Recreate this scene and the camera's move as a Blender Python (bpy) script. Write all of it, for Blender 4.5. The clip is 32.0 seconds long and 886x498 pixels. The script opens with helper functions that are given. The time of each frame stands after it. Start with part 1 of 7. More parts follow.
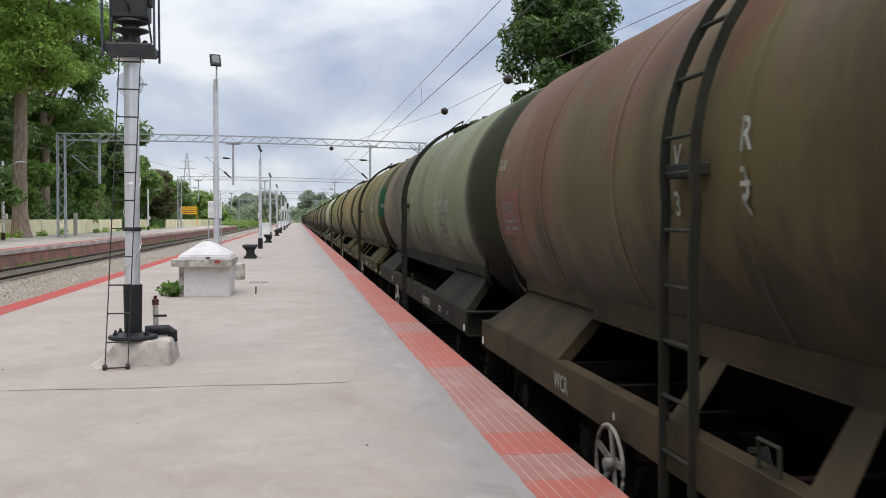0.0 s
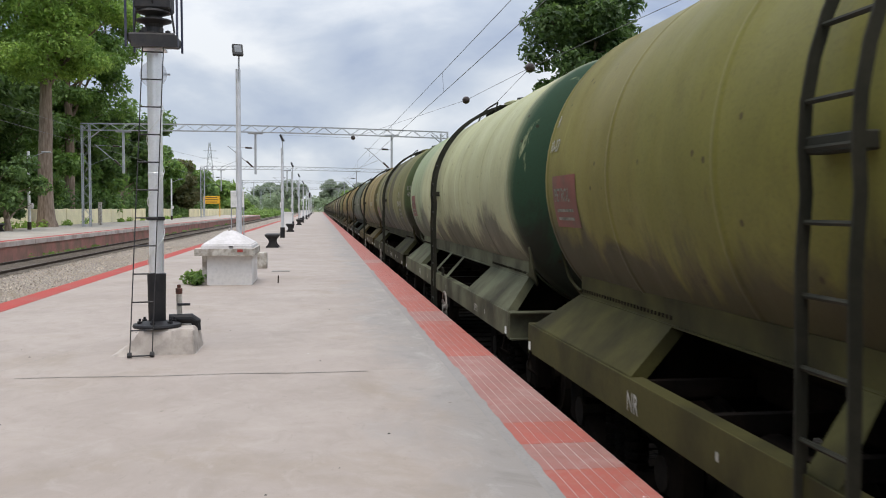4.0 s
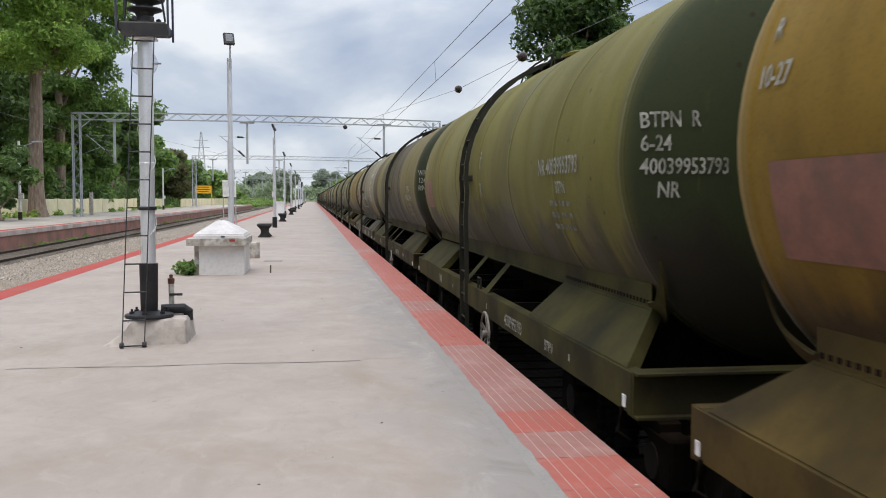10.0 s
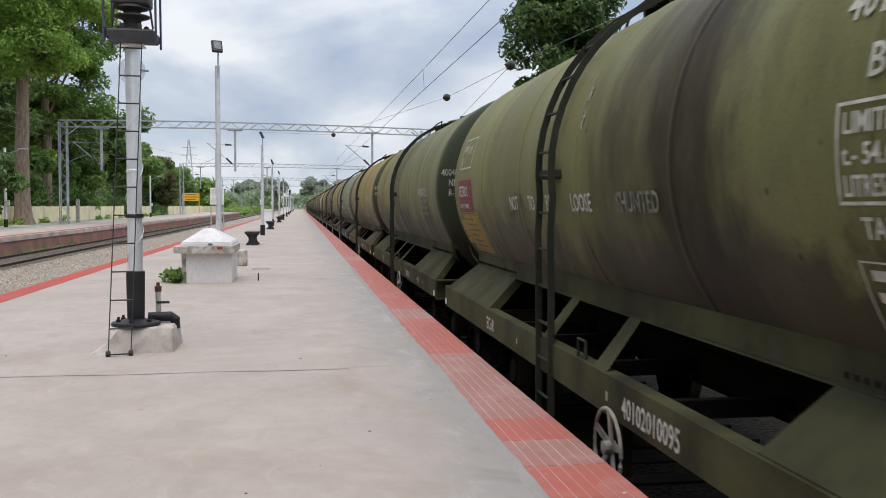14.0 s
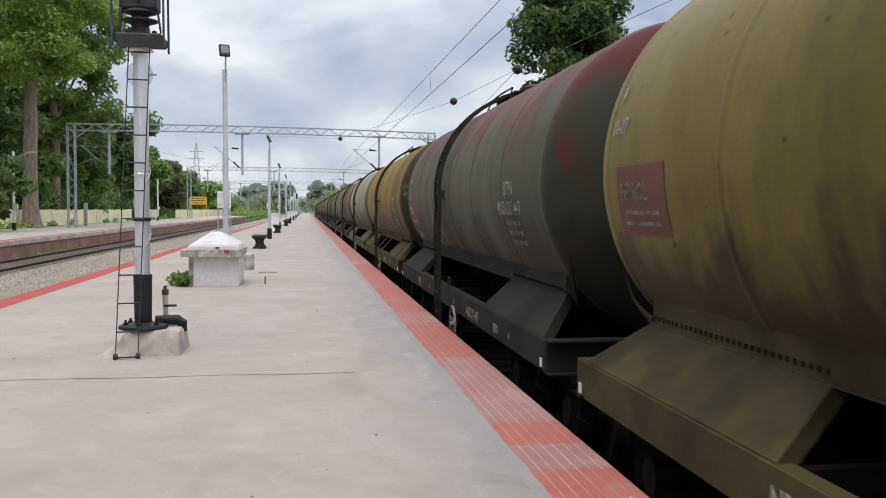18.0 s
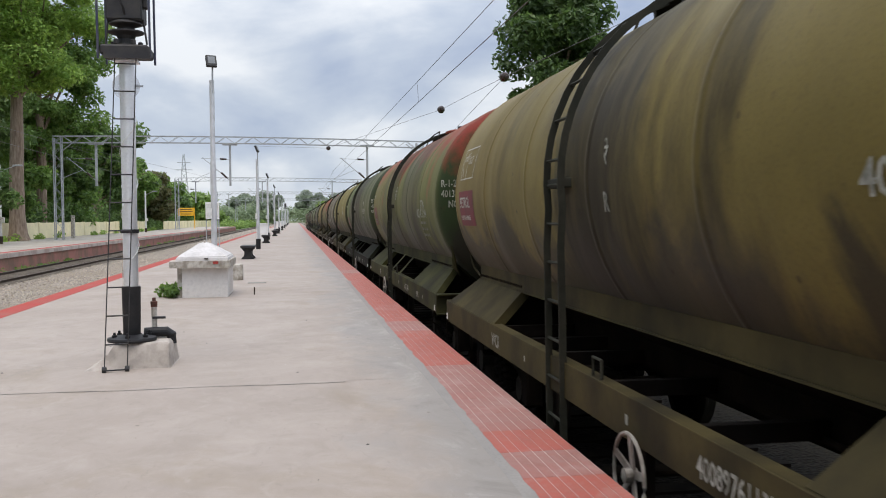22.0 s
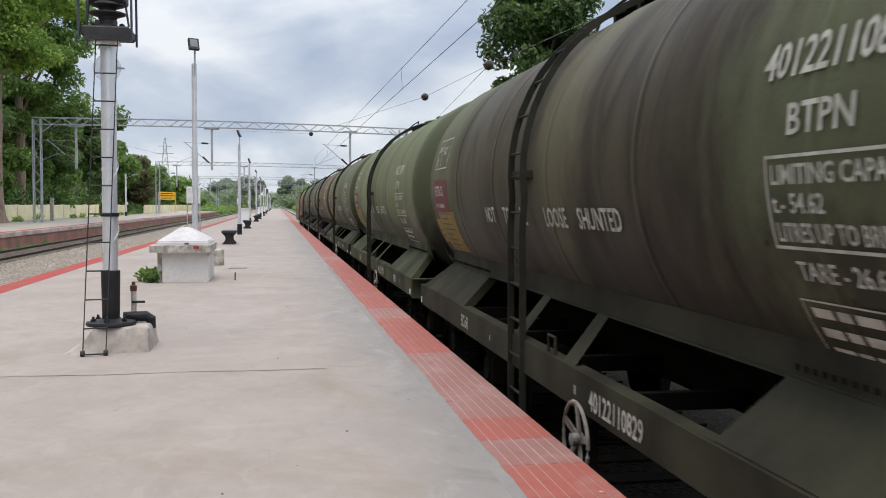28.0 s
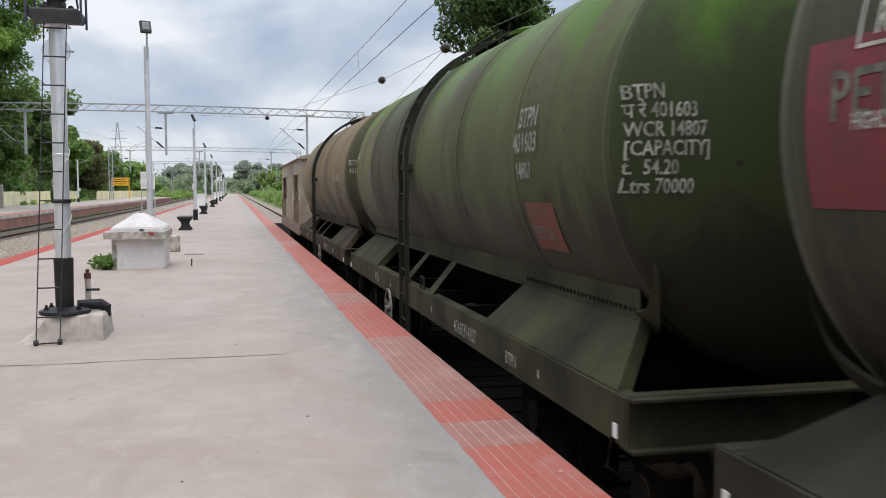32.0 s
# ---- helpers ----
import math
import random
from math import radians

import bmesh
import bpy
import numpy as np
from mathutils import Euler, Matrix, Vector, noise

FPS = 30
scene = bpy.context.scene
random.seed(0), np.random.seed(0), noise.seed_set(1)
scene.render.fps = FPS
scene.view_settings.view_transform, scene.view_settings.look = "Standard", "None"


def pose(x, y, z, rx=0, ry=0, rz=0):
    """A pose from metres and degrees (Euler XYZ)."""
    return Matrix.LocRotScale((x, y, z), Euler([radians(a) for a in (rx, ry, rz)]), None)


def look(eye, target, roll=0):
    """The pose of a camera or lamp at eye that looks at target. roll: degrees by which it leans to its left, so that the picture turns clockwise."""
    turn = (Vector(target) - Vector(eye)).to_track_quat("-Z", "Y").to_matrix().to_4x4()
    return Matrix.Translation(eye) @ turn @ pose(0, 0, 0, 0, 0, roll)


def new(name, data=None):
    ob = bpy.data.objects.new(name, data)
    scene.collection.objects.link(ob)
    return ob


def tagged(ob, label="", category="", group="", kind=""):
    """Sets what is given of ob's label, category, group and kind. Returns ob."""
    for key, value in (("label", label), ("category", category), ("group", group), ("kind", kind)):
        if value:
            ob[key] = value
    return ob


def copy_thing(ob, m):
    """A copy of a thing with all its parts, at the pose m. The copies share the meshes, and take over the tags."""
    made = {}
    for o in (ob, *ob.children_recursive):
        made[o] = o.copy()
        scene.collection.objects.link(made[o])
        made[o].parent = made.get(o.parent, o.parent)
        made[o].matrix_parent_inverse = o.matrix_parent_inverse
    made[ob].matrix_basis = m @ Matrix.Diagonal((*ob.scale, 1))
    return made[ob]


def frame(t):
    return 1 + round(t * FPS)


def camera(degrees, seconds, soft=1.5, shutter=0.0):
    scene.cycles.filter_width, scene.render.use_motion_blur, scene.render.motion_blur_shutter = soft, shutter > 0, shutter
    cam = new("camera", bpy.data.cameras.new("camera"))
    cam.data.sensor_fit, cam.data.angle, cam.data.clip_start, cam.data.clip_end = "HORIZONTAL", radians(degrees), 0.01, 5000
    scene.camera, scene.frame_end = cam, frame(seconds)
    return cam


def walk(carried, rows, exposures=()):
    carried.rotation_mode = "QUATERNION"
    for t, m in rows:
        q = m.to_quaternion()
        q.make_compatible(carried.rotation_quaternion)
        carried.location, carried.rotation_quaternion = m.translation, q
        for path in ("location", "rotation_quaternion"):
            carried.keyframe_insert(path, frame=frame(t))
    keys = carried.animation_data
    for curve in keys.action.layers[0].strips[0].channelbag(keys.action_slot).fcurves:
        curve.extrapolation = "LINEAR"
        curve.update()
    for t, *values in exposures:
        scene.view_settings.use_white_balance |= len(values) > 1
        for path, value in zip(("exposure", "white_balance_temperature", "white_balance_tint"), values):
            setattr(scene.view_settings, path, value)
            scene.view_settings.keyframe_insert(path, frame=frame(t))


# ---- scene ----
import colorsys
from functools import lru_cache

# ------------------------------------------------------------------ camera
EYE = 1.55                      # height of the lens over the platform
cam = camera(52.0, 32.0, 1.0, 0.07)
TURNS = [
    (0.0, -9.09, -1.83, -0.20), (0.5, -8.27, -1.55, -0.12), (1.0, -8.04, -1.95, -0.45), (1.5, -7.56, -1.96, -0.33), (2.0, -7.24, -2.20, -0.01), (2.5, -7.53, -2.23, -0.29),
    (3.0, -7.39, -2.15, -0.17), (3.5, -7.52, -2.31, -0.10), (5.5, -8.36, -2.80, -0.48), (6.0, -8.37, -2.79, -0.24), (6.5, -8.37, -2.68, -0.23), (7.0, -8.24, -2.67, -0.12),
    (7.5, -7.92, -2.54, -0.25), (8.0, -7.87, -2.67, 0.11), (8.5, -7.73, -3.16, 0.26), (9.0, -7.71, -3.23, -0.10), (9.5, -7.74, -3.13, -0.18), (10.0, -8.21, -3.18, -0.08),
    (10.5, -8.27, -3.16, 0.09), (11.0, -8.36, -2.96, 0.07), (11.5, -8.34, -2.97, -0.20), (12.0, -8.41, -2.97, -0.20), (12.5, -8.53, -3.03, -0.29), (13.0, -9.22, -3.08, -0.22),
    (13.5, -9.39, -3.09, -0.25), (14.0, -8.95, -2.68, -0.16), (14.5, -8.55, -2.60, -0.25), (16.5, -8.33, -2.53, -0.24), (17.0, -8.74, -2.29, -0.27), (17.5, -8.55, -2.15, -0.32),
    (18.0, -8.53, -2.44, -0.23), (18.5, -9.02, -3.02, -0.36), (19.0, -9.46, -2.99, -0.22), (19.5, -9.50, -2.61, -0.23), (20.0, -9.59, -2.88, -0.21), (20.5, -9.53, -2.67, -0.34),
    (21.0, -9.49, -2.23, -0.27), (21.5, -9.34, -2.23, -0.26), (22.0, -9.23, -1.93, 0.47), (22.5, -9.17, -1.81, 0.80), (23.0, -9.10, -1.95, 0.18), (23.5, -9.10, -1.92, -0.15),
    (24.0, -9.35, -1.87, -0.26), (24.5, -9.81, -1.69, -0.24), (25.0, -9.97, -1.54, -0.29), (25.5, -10.12, -1.43, -0.30), (27.5, -10.58, -1.92, -0.39), (28.0, -10.34, -2.70, -0.32),
    (28.5, -10.26, -3.20, -0.30), (29.0, -9.72, -3.49, -0.23), (29.5, -9.34, -3.21, -0.22), (30.0, -8.54, -3.28, -0.18), (30.5, -8.24, -3.60, -0.26), (31.0, -8.46, -3.35, -0.27),
    (31.5, -11.41, -3.86, 1.05), (32.0, -12.96, -3.73, 0.13),
]
walk(cam, [(t, pose(0, 0, EYE, 90 + p, r, yaw)) for t, yaw, p, r in TURNS])

# ------------------------------------------------------------------ light
scene.view_settings.exposure = 0.12
world = bpy.data.worlds.new("sky")
scene.world = world
world.use_nodes = True


def sky_nodes():
    nt = world.node_tree
    nt.nodes.clear()
    N, L = nt.nodes.new, nt.links.new
    out, bg = N("ShaderNodeOutputWorld"), N("ShaderNodeBackground")
    sky = N("ShaderNodeTexSky")
    sky.sky_type, sky.sun_disc = "NISHITA", False
    sky.sun_elevation, sky.sun_rotation = radians(72), radians(-165)
    gain = N("ShaderNodeVectorMath")
    gain.operation = "SCALE"
    gain.inputs["Scale"].default_value = 0.10
    L(sky.outputs[0], gain.inputs[0])
    co = N("ShaderNodeTexCoord")
    mp = N("ShaderNodeMapping")
    mp.inputs["Scale"].default_value = (1.0, 1.0, 1.9)
    mp.inputs["Location"].default_value = (0.69, 0.1, 0.25)
    L(co.outputs["Generated"], mp.inputs[0])
    big, fine = N("ShaderNodeTexNoise"), N("ShaderNodeTexNoise")
    for n, s, d, w in ((big, 2.6, 10.0, 0.35), (fine, 6.5, 9.0, 0.25)):
        n.inputs["Scale"].default_value, n.inputs["Detail"].default_value = s, d
        n.inputs["Distortion"].default_value = w
        n.inputs["Roughness"].default_value = 0.5
        L(mp.outputs[0], n.inputs["Vector"])
    ramp = N("ShaderNodeValToRGB")
    ramp.color_ramp.elements[0].position, ramp.color_ramp.elements[0].color = 0.395, (0.355, 0.425, 0.58, 1)
    ramp.color_ramp.elements[1].position, ramp.color_ramp.elements[1].color = 0.59, (0.845, 0.87, 0.905, 1)
    e = ramp.color_ramp.elements.new(0.5)
    e.color = (0.555, 0.615, 0.715, 1)
    ave = N("ShaderNodeMix")
    ave.inputs[0].default_value = 0.35
    L(big.outputs["Fac"], ave.inputs[2]), L(fine.outputs["Fac"], ave.inputs[3])
    L(ave.outputs[0], ramp.inputs[0])
    mix = N("ShaderNodeMix")
    mix.data_type = "RGBA"
    mix.inputs[0].default_value = 0.9
    L(gain.outputs[0], mix.inputs[6]), L(ramp.outputs[0], mix.inputs[7])
    up = N("ShaderNodeSeparateXYZ")
    L(co.outputs["Generated"], up.inputs[0])
    rise = N("ShaderNodeMapRange")
    rise.interpolation_type = "SMOOTHSTEP"
    for i, v in enumerate((0.12, 0.95, 1.0, 2.9)):
        rise.inputs[i + 1].default_value = v
    L(up.outputs[2], rise.inputs[0])
    lift = N("ShaderNodeVectorMath")
    lift.operation = "SCALE"
    L(mix.outputs[2], lift.inputs[0]), L(rise.outputs[0], lift.inputs["Scale"])
    L(lift.outputs[0], bg.inputs[0])
    bg.inputs[1].default_value = 1.0
    L(bg.outputs[0], out.inputs[0])


sky_nodes()
sun = new("sun", bpy.data.lights.new("sun", "SUN"))
sun.data.energy, sun.data.angle, sun.data.color = 1.65, radians(28), (1.0, 0.862, 0.70)
sun.matrix_world = look((0, 0, 0), (0.10, 0.30, -1.0))


# ------------------------------------------------------------------ materials
class Nodes:
    """A small builder for node materials."""

    def __init__(self, name):
        self.mat = bpy.data.materials.new(name)
        self.mat.use_nodes = True
        self.nt = self.mat.node_tree
        self.bsdf = self.nt.nodes["Principled BSDF"]
        self.co = self.nt.nodes.new("ShaderNodeTexCoord")

    def node(self, kind, **put):
        n = self.nt.nodes.new(kind)
        for k, v in put.items():
            n.inputs[k].default_value = v
        return n

    def link(self, a, b):
        self.nt.links.new(a, b)

    def mapped(self, scale=(1, 1, 1), where="Object", shift=(0, 0, 0)):
        m = self.node("ShaderNodeMapping", Scale=scale, Location=shift)
        self.link(self.co.outputs[where], m.inputs[0])
        return m.outputs[0]

    def noise(self, size, detail=5.0, stretch=(1, 1, 1), rough=0.55, shift=(0, 0, 0), twist=0.0):
        n = self.node("ShaderNodeTexNoise", Scale=size, Detail=detail, Roughness=rough, Distortion=twist)
        self.link(self.mapped(stretch, shift=shift), n.inputs["Vector"])
        return n.outputs["Fac"]

    def band(self, value, lo, hi):
        r = self.node("ShaderNodeMapRange")
        r.inputs[1].default_value, r.inputs[2].default_value = lo, hi
        self.link(value, r.inputs[0])
        return r.outputs[0]

    def math(self, op, a, b=None):
        n = self.node("ShaderNodeMath")
        n.operation = op
        for i, v in enumerate((a, b)):
            if v is None:
                continue
            if isinstance(v, (int, float)):
                n.inputs[i].default_value = v
            else:
                self.link(v, n.inputs[i])
        return n.outputs[0]

    def mix(self, fac, a, b, how="MIX"):
        n = self.node("ShaderNodeMix")
        n.data_type, n.blend_type = "RGBA", how
        for i, v in ((0, fac), (6, a), (7, b)):
            if isinstance(v, (int, float)):
                n.inputs[i].default_value = v
            elif isinstance(v, tuple):
                n.inputs[i].default_value = (*v[:3], 1)
            else:
                self.link(v, n.inputs[i])
        return n.outputs[2]

    def axis(self, i, where="Object"):
        s = self.node("ShaderNodeSeparateXYZ")
        self.link(self.co.outputs[where], s.inputs[0])
        return s.outputs[i]

    def done(self, colour, rough=0.7, metal=0.0, bump=None, strength=0.3, dist=0.01, gloss=0.5):
        self.bsdf.inputs["Specular IOR Level"].default_value = gloss
        for key, v in (("Base Color", colour), ("Roughness", rough), ("Metallic", metal)):
            if isinstance(v, (int, float)):
                self.bsdf.inputs[key].default_value = v
            elif isinstance(v, tuple):
                self.bsdf.inputs[key].default_value = (*v[:3], 1)
            else:
                self.link(v, self.bsdf.inputs[key])
        if bump is not None:
            b = self.node("ShaderNodeBump", Strength=strength, Distance=dist)
            self.link(bump, b.inputs["Height"])
            self.link(b.outputs[0], self.bsdf.inputs["Normal"])
        return self.mat


def paint(name, base, other, size=3.0, rough=0.6, metal=0.0, grain=40.0, lo=0.4, hi=0.65, strength=0.15, random_amount=0.0, gloss=0.5):
    """A weathered surface in two tones at two scales."""
    n = Nodes(name)
    big, small = n.noise(size, 6), n.noise(grain, 4)
    col = n.mix(n.band(big, lo, hi), base, other)
    col = n.mix(n.math("MULTIPLY", n.band(small, 0.45, 0.75), 0.35), col, tuple(c * 0.6 for c in base))
    if random_amount:
        info = n.node("ShaderNodeObjectInfo")
        v = n.math("ADD", n.math("MULTIPLY", info.outputs["Random"], random_amount), 1 - random_amount / 2)
        hsv = n.node("ShaderNodeHueSaturation")
        n.link(v, hsv.inputs["Value"]), n.link(col, hsv.inputs["Color"])
        col = hsv.outputs[0]
    return n.done(col, rough, metal, small, strength, 0.004, gloss)


def concrete_floor():
    n = Nodes("platform_concrete")
    big = n.noise(0.40, 6, (1.0, 0.7, 1), 0.6)
    mid = n.noise(1.1, 8, (1.0, 0.55, 1), 0.62, twist=0.9)
    sweep = n.noise(0.8, 7, (0.8, 1.0, 1), 0.62, (3, 8, 0), 0.7)
    grain = n.noise(90, 3)
    col = n.mix(n.band(big, 0.36, 0.66), (0.269, 0.224, 0.192), (0.320, 0.273, 0.239))
    col = n.mix(n.math("MULTIPLY", n.band(mid, 0.46, 0.70), 0.62), col, (0.232, 0.194, 0.163))
    col = n.mix(n.math("MULTIPLY", n.band(sweep, 0.48, 0.72), 0.55), col, (0.354, 0.306, 0.270))
    col = n.mix(n.math("MULTIPLY", n.band(n.noise(0.75, 6, (1, 0.8, 1), 0.62, (7, 3, 0), 0.6), 0.54, 0.68), 0.55), col, (0.232, 0.186, 0.139))
    mottle = n.noise(3.4, 9, (1.0, 0.7, 1), 0.72, (1, 5, 0), 0.8)
    col = n.mix(n.math("MULTIPLY", n.band(mottle, 0.50, 0.66), 0.34), col, (0.210, 0.178, 0.147))
    col = n.mix(n.math("MULTIPLY", n.band(mottle, 0.46, 0.34), 0.30), col, (0.369, 0.325, 0.289))
    # scuffs and small scratches
    scuff = n.noise(9.0, 6, (1.0, 0.45, 1), 0.7, twist=1.2)
    col = n.mix(n.math("MULTIPLY", n.band(scuff, 0.60, 0.68), 0.32), col, (0.179, 0.152, 0.126))
    # newer screed beside the coping, cleaner and greyer
    side = n.band(n.math("ADD", n.axis(0), n.math("MULTIPLY", n.math("SUBTRACT", n.noise(0.9, 7, (1, 0.5, 1), 0.65), 0.5), 2.6)), 0.45, 1.05)
    col = n.mix(n.math("MULTIPLY", side, 0.80), col, (0.232, 0.217, 0.204))
    worn = n.noise(2.3, 9, (1.0, 0.6, 1), 0.72, (6, 2, 0), 0.9)
    col = n.mix(n.math("MULTIPLY", n.math("MULTIPLY", n.band(worn, 0.52, 0.62), side), 0.55), col, (0.343, 0.322, 0.299))
    col = n.mix(n.math("MULTIPLY", n.math("MULTIPLY", n.band(worn, 0.46, 0.36), side), 0.5), col, (0.169, 0.155, 0.141))
    specks = n.node("ShaderNodeTexVoronoi", Scale=1.3)
    n.link(n.mapped(), specks.inputs["Vector"])
    spot = n.band(specks.outputs["Distance"], 0.022, 0.016)
    col = n.mix(n.math("MULTIPLY", spot, 0.8), col, (0.123, 0.10, 0.078))
    col = n.mix(n.math("MULTIPLY", n.band(grain, 0.5, 0.8), 0.18), col, (0.225, 0.197, 0.171))
    return n.done(col, 0.72, 0, n.math("ADD", grain, mid), 0.12, 0.004)


def tile_paint(name, strong):
    n = Nodes(name)
    wear = n.noise(2.2, 7, (1, 1, 1), 0.65)
    dust = n.noise(18, 4)
    col = n.mix(n.band(wear, 0.35, 0.7), (0.345, 0.072, 0.050) if strong else (0.285, 0.105, 0.088), (0.30, 0.095, 0.070) if strong else (0.275, 0.175, 0.155))
    col = n.mix(n.math("MULTIPLY", n.band(dust, 0.5, 0.8), 0.3), col, (0.28, 0.20, 0.18))
    # scuffed pale patches and dark dirt, at the scale of feet and trolleys
    scuff = n.node("ShaderNodeTexNoise", Scale=1.7, Detail=8.0, Roughness=0.7, Distortion=0.8)
    geo = n.node("ShaderNodeNewGeometry")
    n.link(geo.outputs["Position"], scuff.inputs["Vector"])
    col = n.mix(n.math("MULTIPLY", n.band(scuff.outputs["Fac"], 0.52, 0.64), 0.30 if strong else 0.55), col, (0.37, 0.245, 0.22))
    col = n.mix(n.math("MULTIPLY", n.band(scuff.outputs["Fac"], 0.44, 0.34), 0.45), col, (0.20, 0.075, 0.06))
    info = n.node("ShaderNodeObjectInfo")
    col = n.mix(n.math("MULTIPLY", info.outputs["Random"], 0.2), col, (0.22, 0.085, 0.07))
    return n.done(col, 0.7, 0, dust, 0.15, 0.003)


def gravel_mat(name, tone):
    n = Nodes(name)
    v = n.node("ShaderNodeTexVoronoi", Scale=19.0)
    n.link(n.mapped(), v.inputs["Vector"])
    s = n.node("ShaderNodeSeparateColor")
    n.link(v.outputs["Color"], s.inputs[0])
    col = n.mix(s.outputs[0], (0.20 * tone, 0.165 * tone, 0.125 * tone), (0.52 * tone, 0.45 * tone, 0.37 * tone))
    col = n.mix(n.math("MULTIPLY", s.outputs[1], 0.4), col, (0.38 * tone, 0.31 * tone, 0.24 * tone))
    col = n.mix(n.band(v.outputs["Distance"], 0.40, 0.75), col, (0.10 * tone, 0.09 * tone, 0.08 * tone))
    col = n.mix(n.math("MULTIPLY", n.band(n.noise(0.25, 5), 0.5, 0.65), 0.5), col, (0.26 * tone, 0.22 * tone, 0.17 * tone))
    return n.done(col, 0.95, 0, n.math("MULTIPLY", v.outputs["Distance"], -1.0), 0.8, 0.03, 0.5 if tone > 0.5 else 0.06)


def stone_mat():
    n = Nodes("loose_stone")
    g = n.node("ShaderNodeNewGeometry")
    col = n.mix(g.outputs["Random Per Island"], (0.15, 0.125, 0.095), (0.52, 0.45, 0.37))
    return n.done(n.mix(n.band(n.noise(0.25, 5), 0.5, 0.65), col, (0.30, 0.25, 0.19)), 0.9)


def grass_mat():
    n = Nodes("rough_ground")
    a, b = n.noise(0.06, 6), n.noise(1.4, 6)
    col = n.mix(n.band(a, 0.38, 0.6), (0.075, 0.125, 0.03), (0.17, 0.15, 0.08))
    col = n.mix(n.band(b, 0.4, 0.7), col, (0.05, 0.09, 0.02))
    return n.done(col, 0.95, 0, b, 0.6, 0.1)


def leaf_mat(name, dark, light):
    n = Nodes(name)
    g = n.node("ShaderNodeNewGeometry")
    col = n.mix(g.outputs["Random Per Island"], dark, light)
    col = n.mix(n.math("MULTIPLY", n.band(n.noise(0.6, 4), 0.48, 0.60), 0.6), col, tuple(0.9 * a for a in dark))
    n.bsdf.inputs["Transmission Weight"].default_value = 0.0
    n.bsdf.inputs["Subsurface Weight"].default_value = 0.0
    n.done(col, 0.55)
    # thin leaves let light through
    tr = n.node("ShaderNodeBsdfTranslucent")
    n.link(n.mix(0.5, col, light, "MIX"), tr.inputs[0])
    ms = n.node("ShaderNodeMixShader")
    ms.inputs[0].default_value = 0.42
    out = n.nt.nodes["Material Output"]
    n.link(n.bsdf.outputs[0], ms.inputs[1]), n.link(tr.outputs[0], ms.inputs[2]), n.link(ms.outputs[0], out.inputs[0])
    return n.mat


def bark_mat():
    n = Nodes("bark")
    a = n.noise(2.5, 7, (3, 3, 0.5))
    col = n.mix(n.band(a, 0.35, 0.7), (0.15, 0.105, 0.075), (0.32, 0.245, 0.185))
    return n.done(col, 0.9, 0, a, 0.7, 0.05)


def clear_plate():
    n = Nodes("clear_plastic")
    n.done((0.75, 0.77, 0.80), 0.25)
    tr, ms = n.node("ShaderNodeBsdfTransparent"), n.node("ShaderNodeMixShader")
    ms.inputs[0].default_value = 0.35
    n.link(tr.outputs[0], ms.inputs[1]), n.link(n.bsdf.outputs[0], ms.inputs[2]), n.link(ms.outputs[0], n.nt.nodes["Material Output"].inputs[0])
    return n.mat


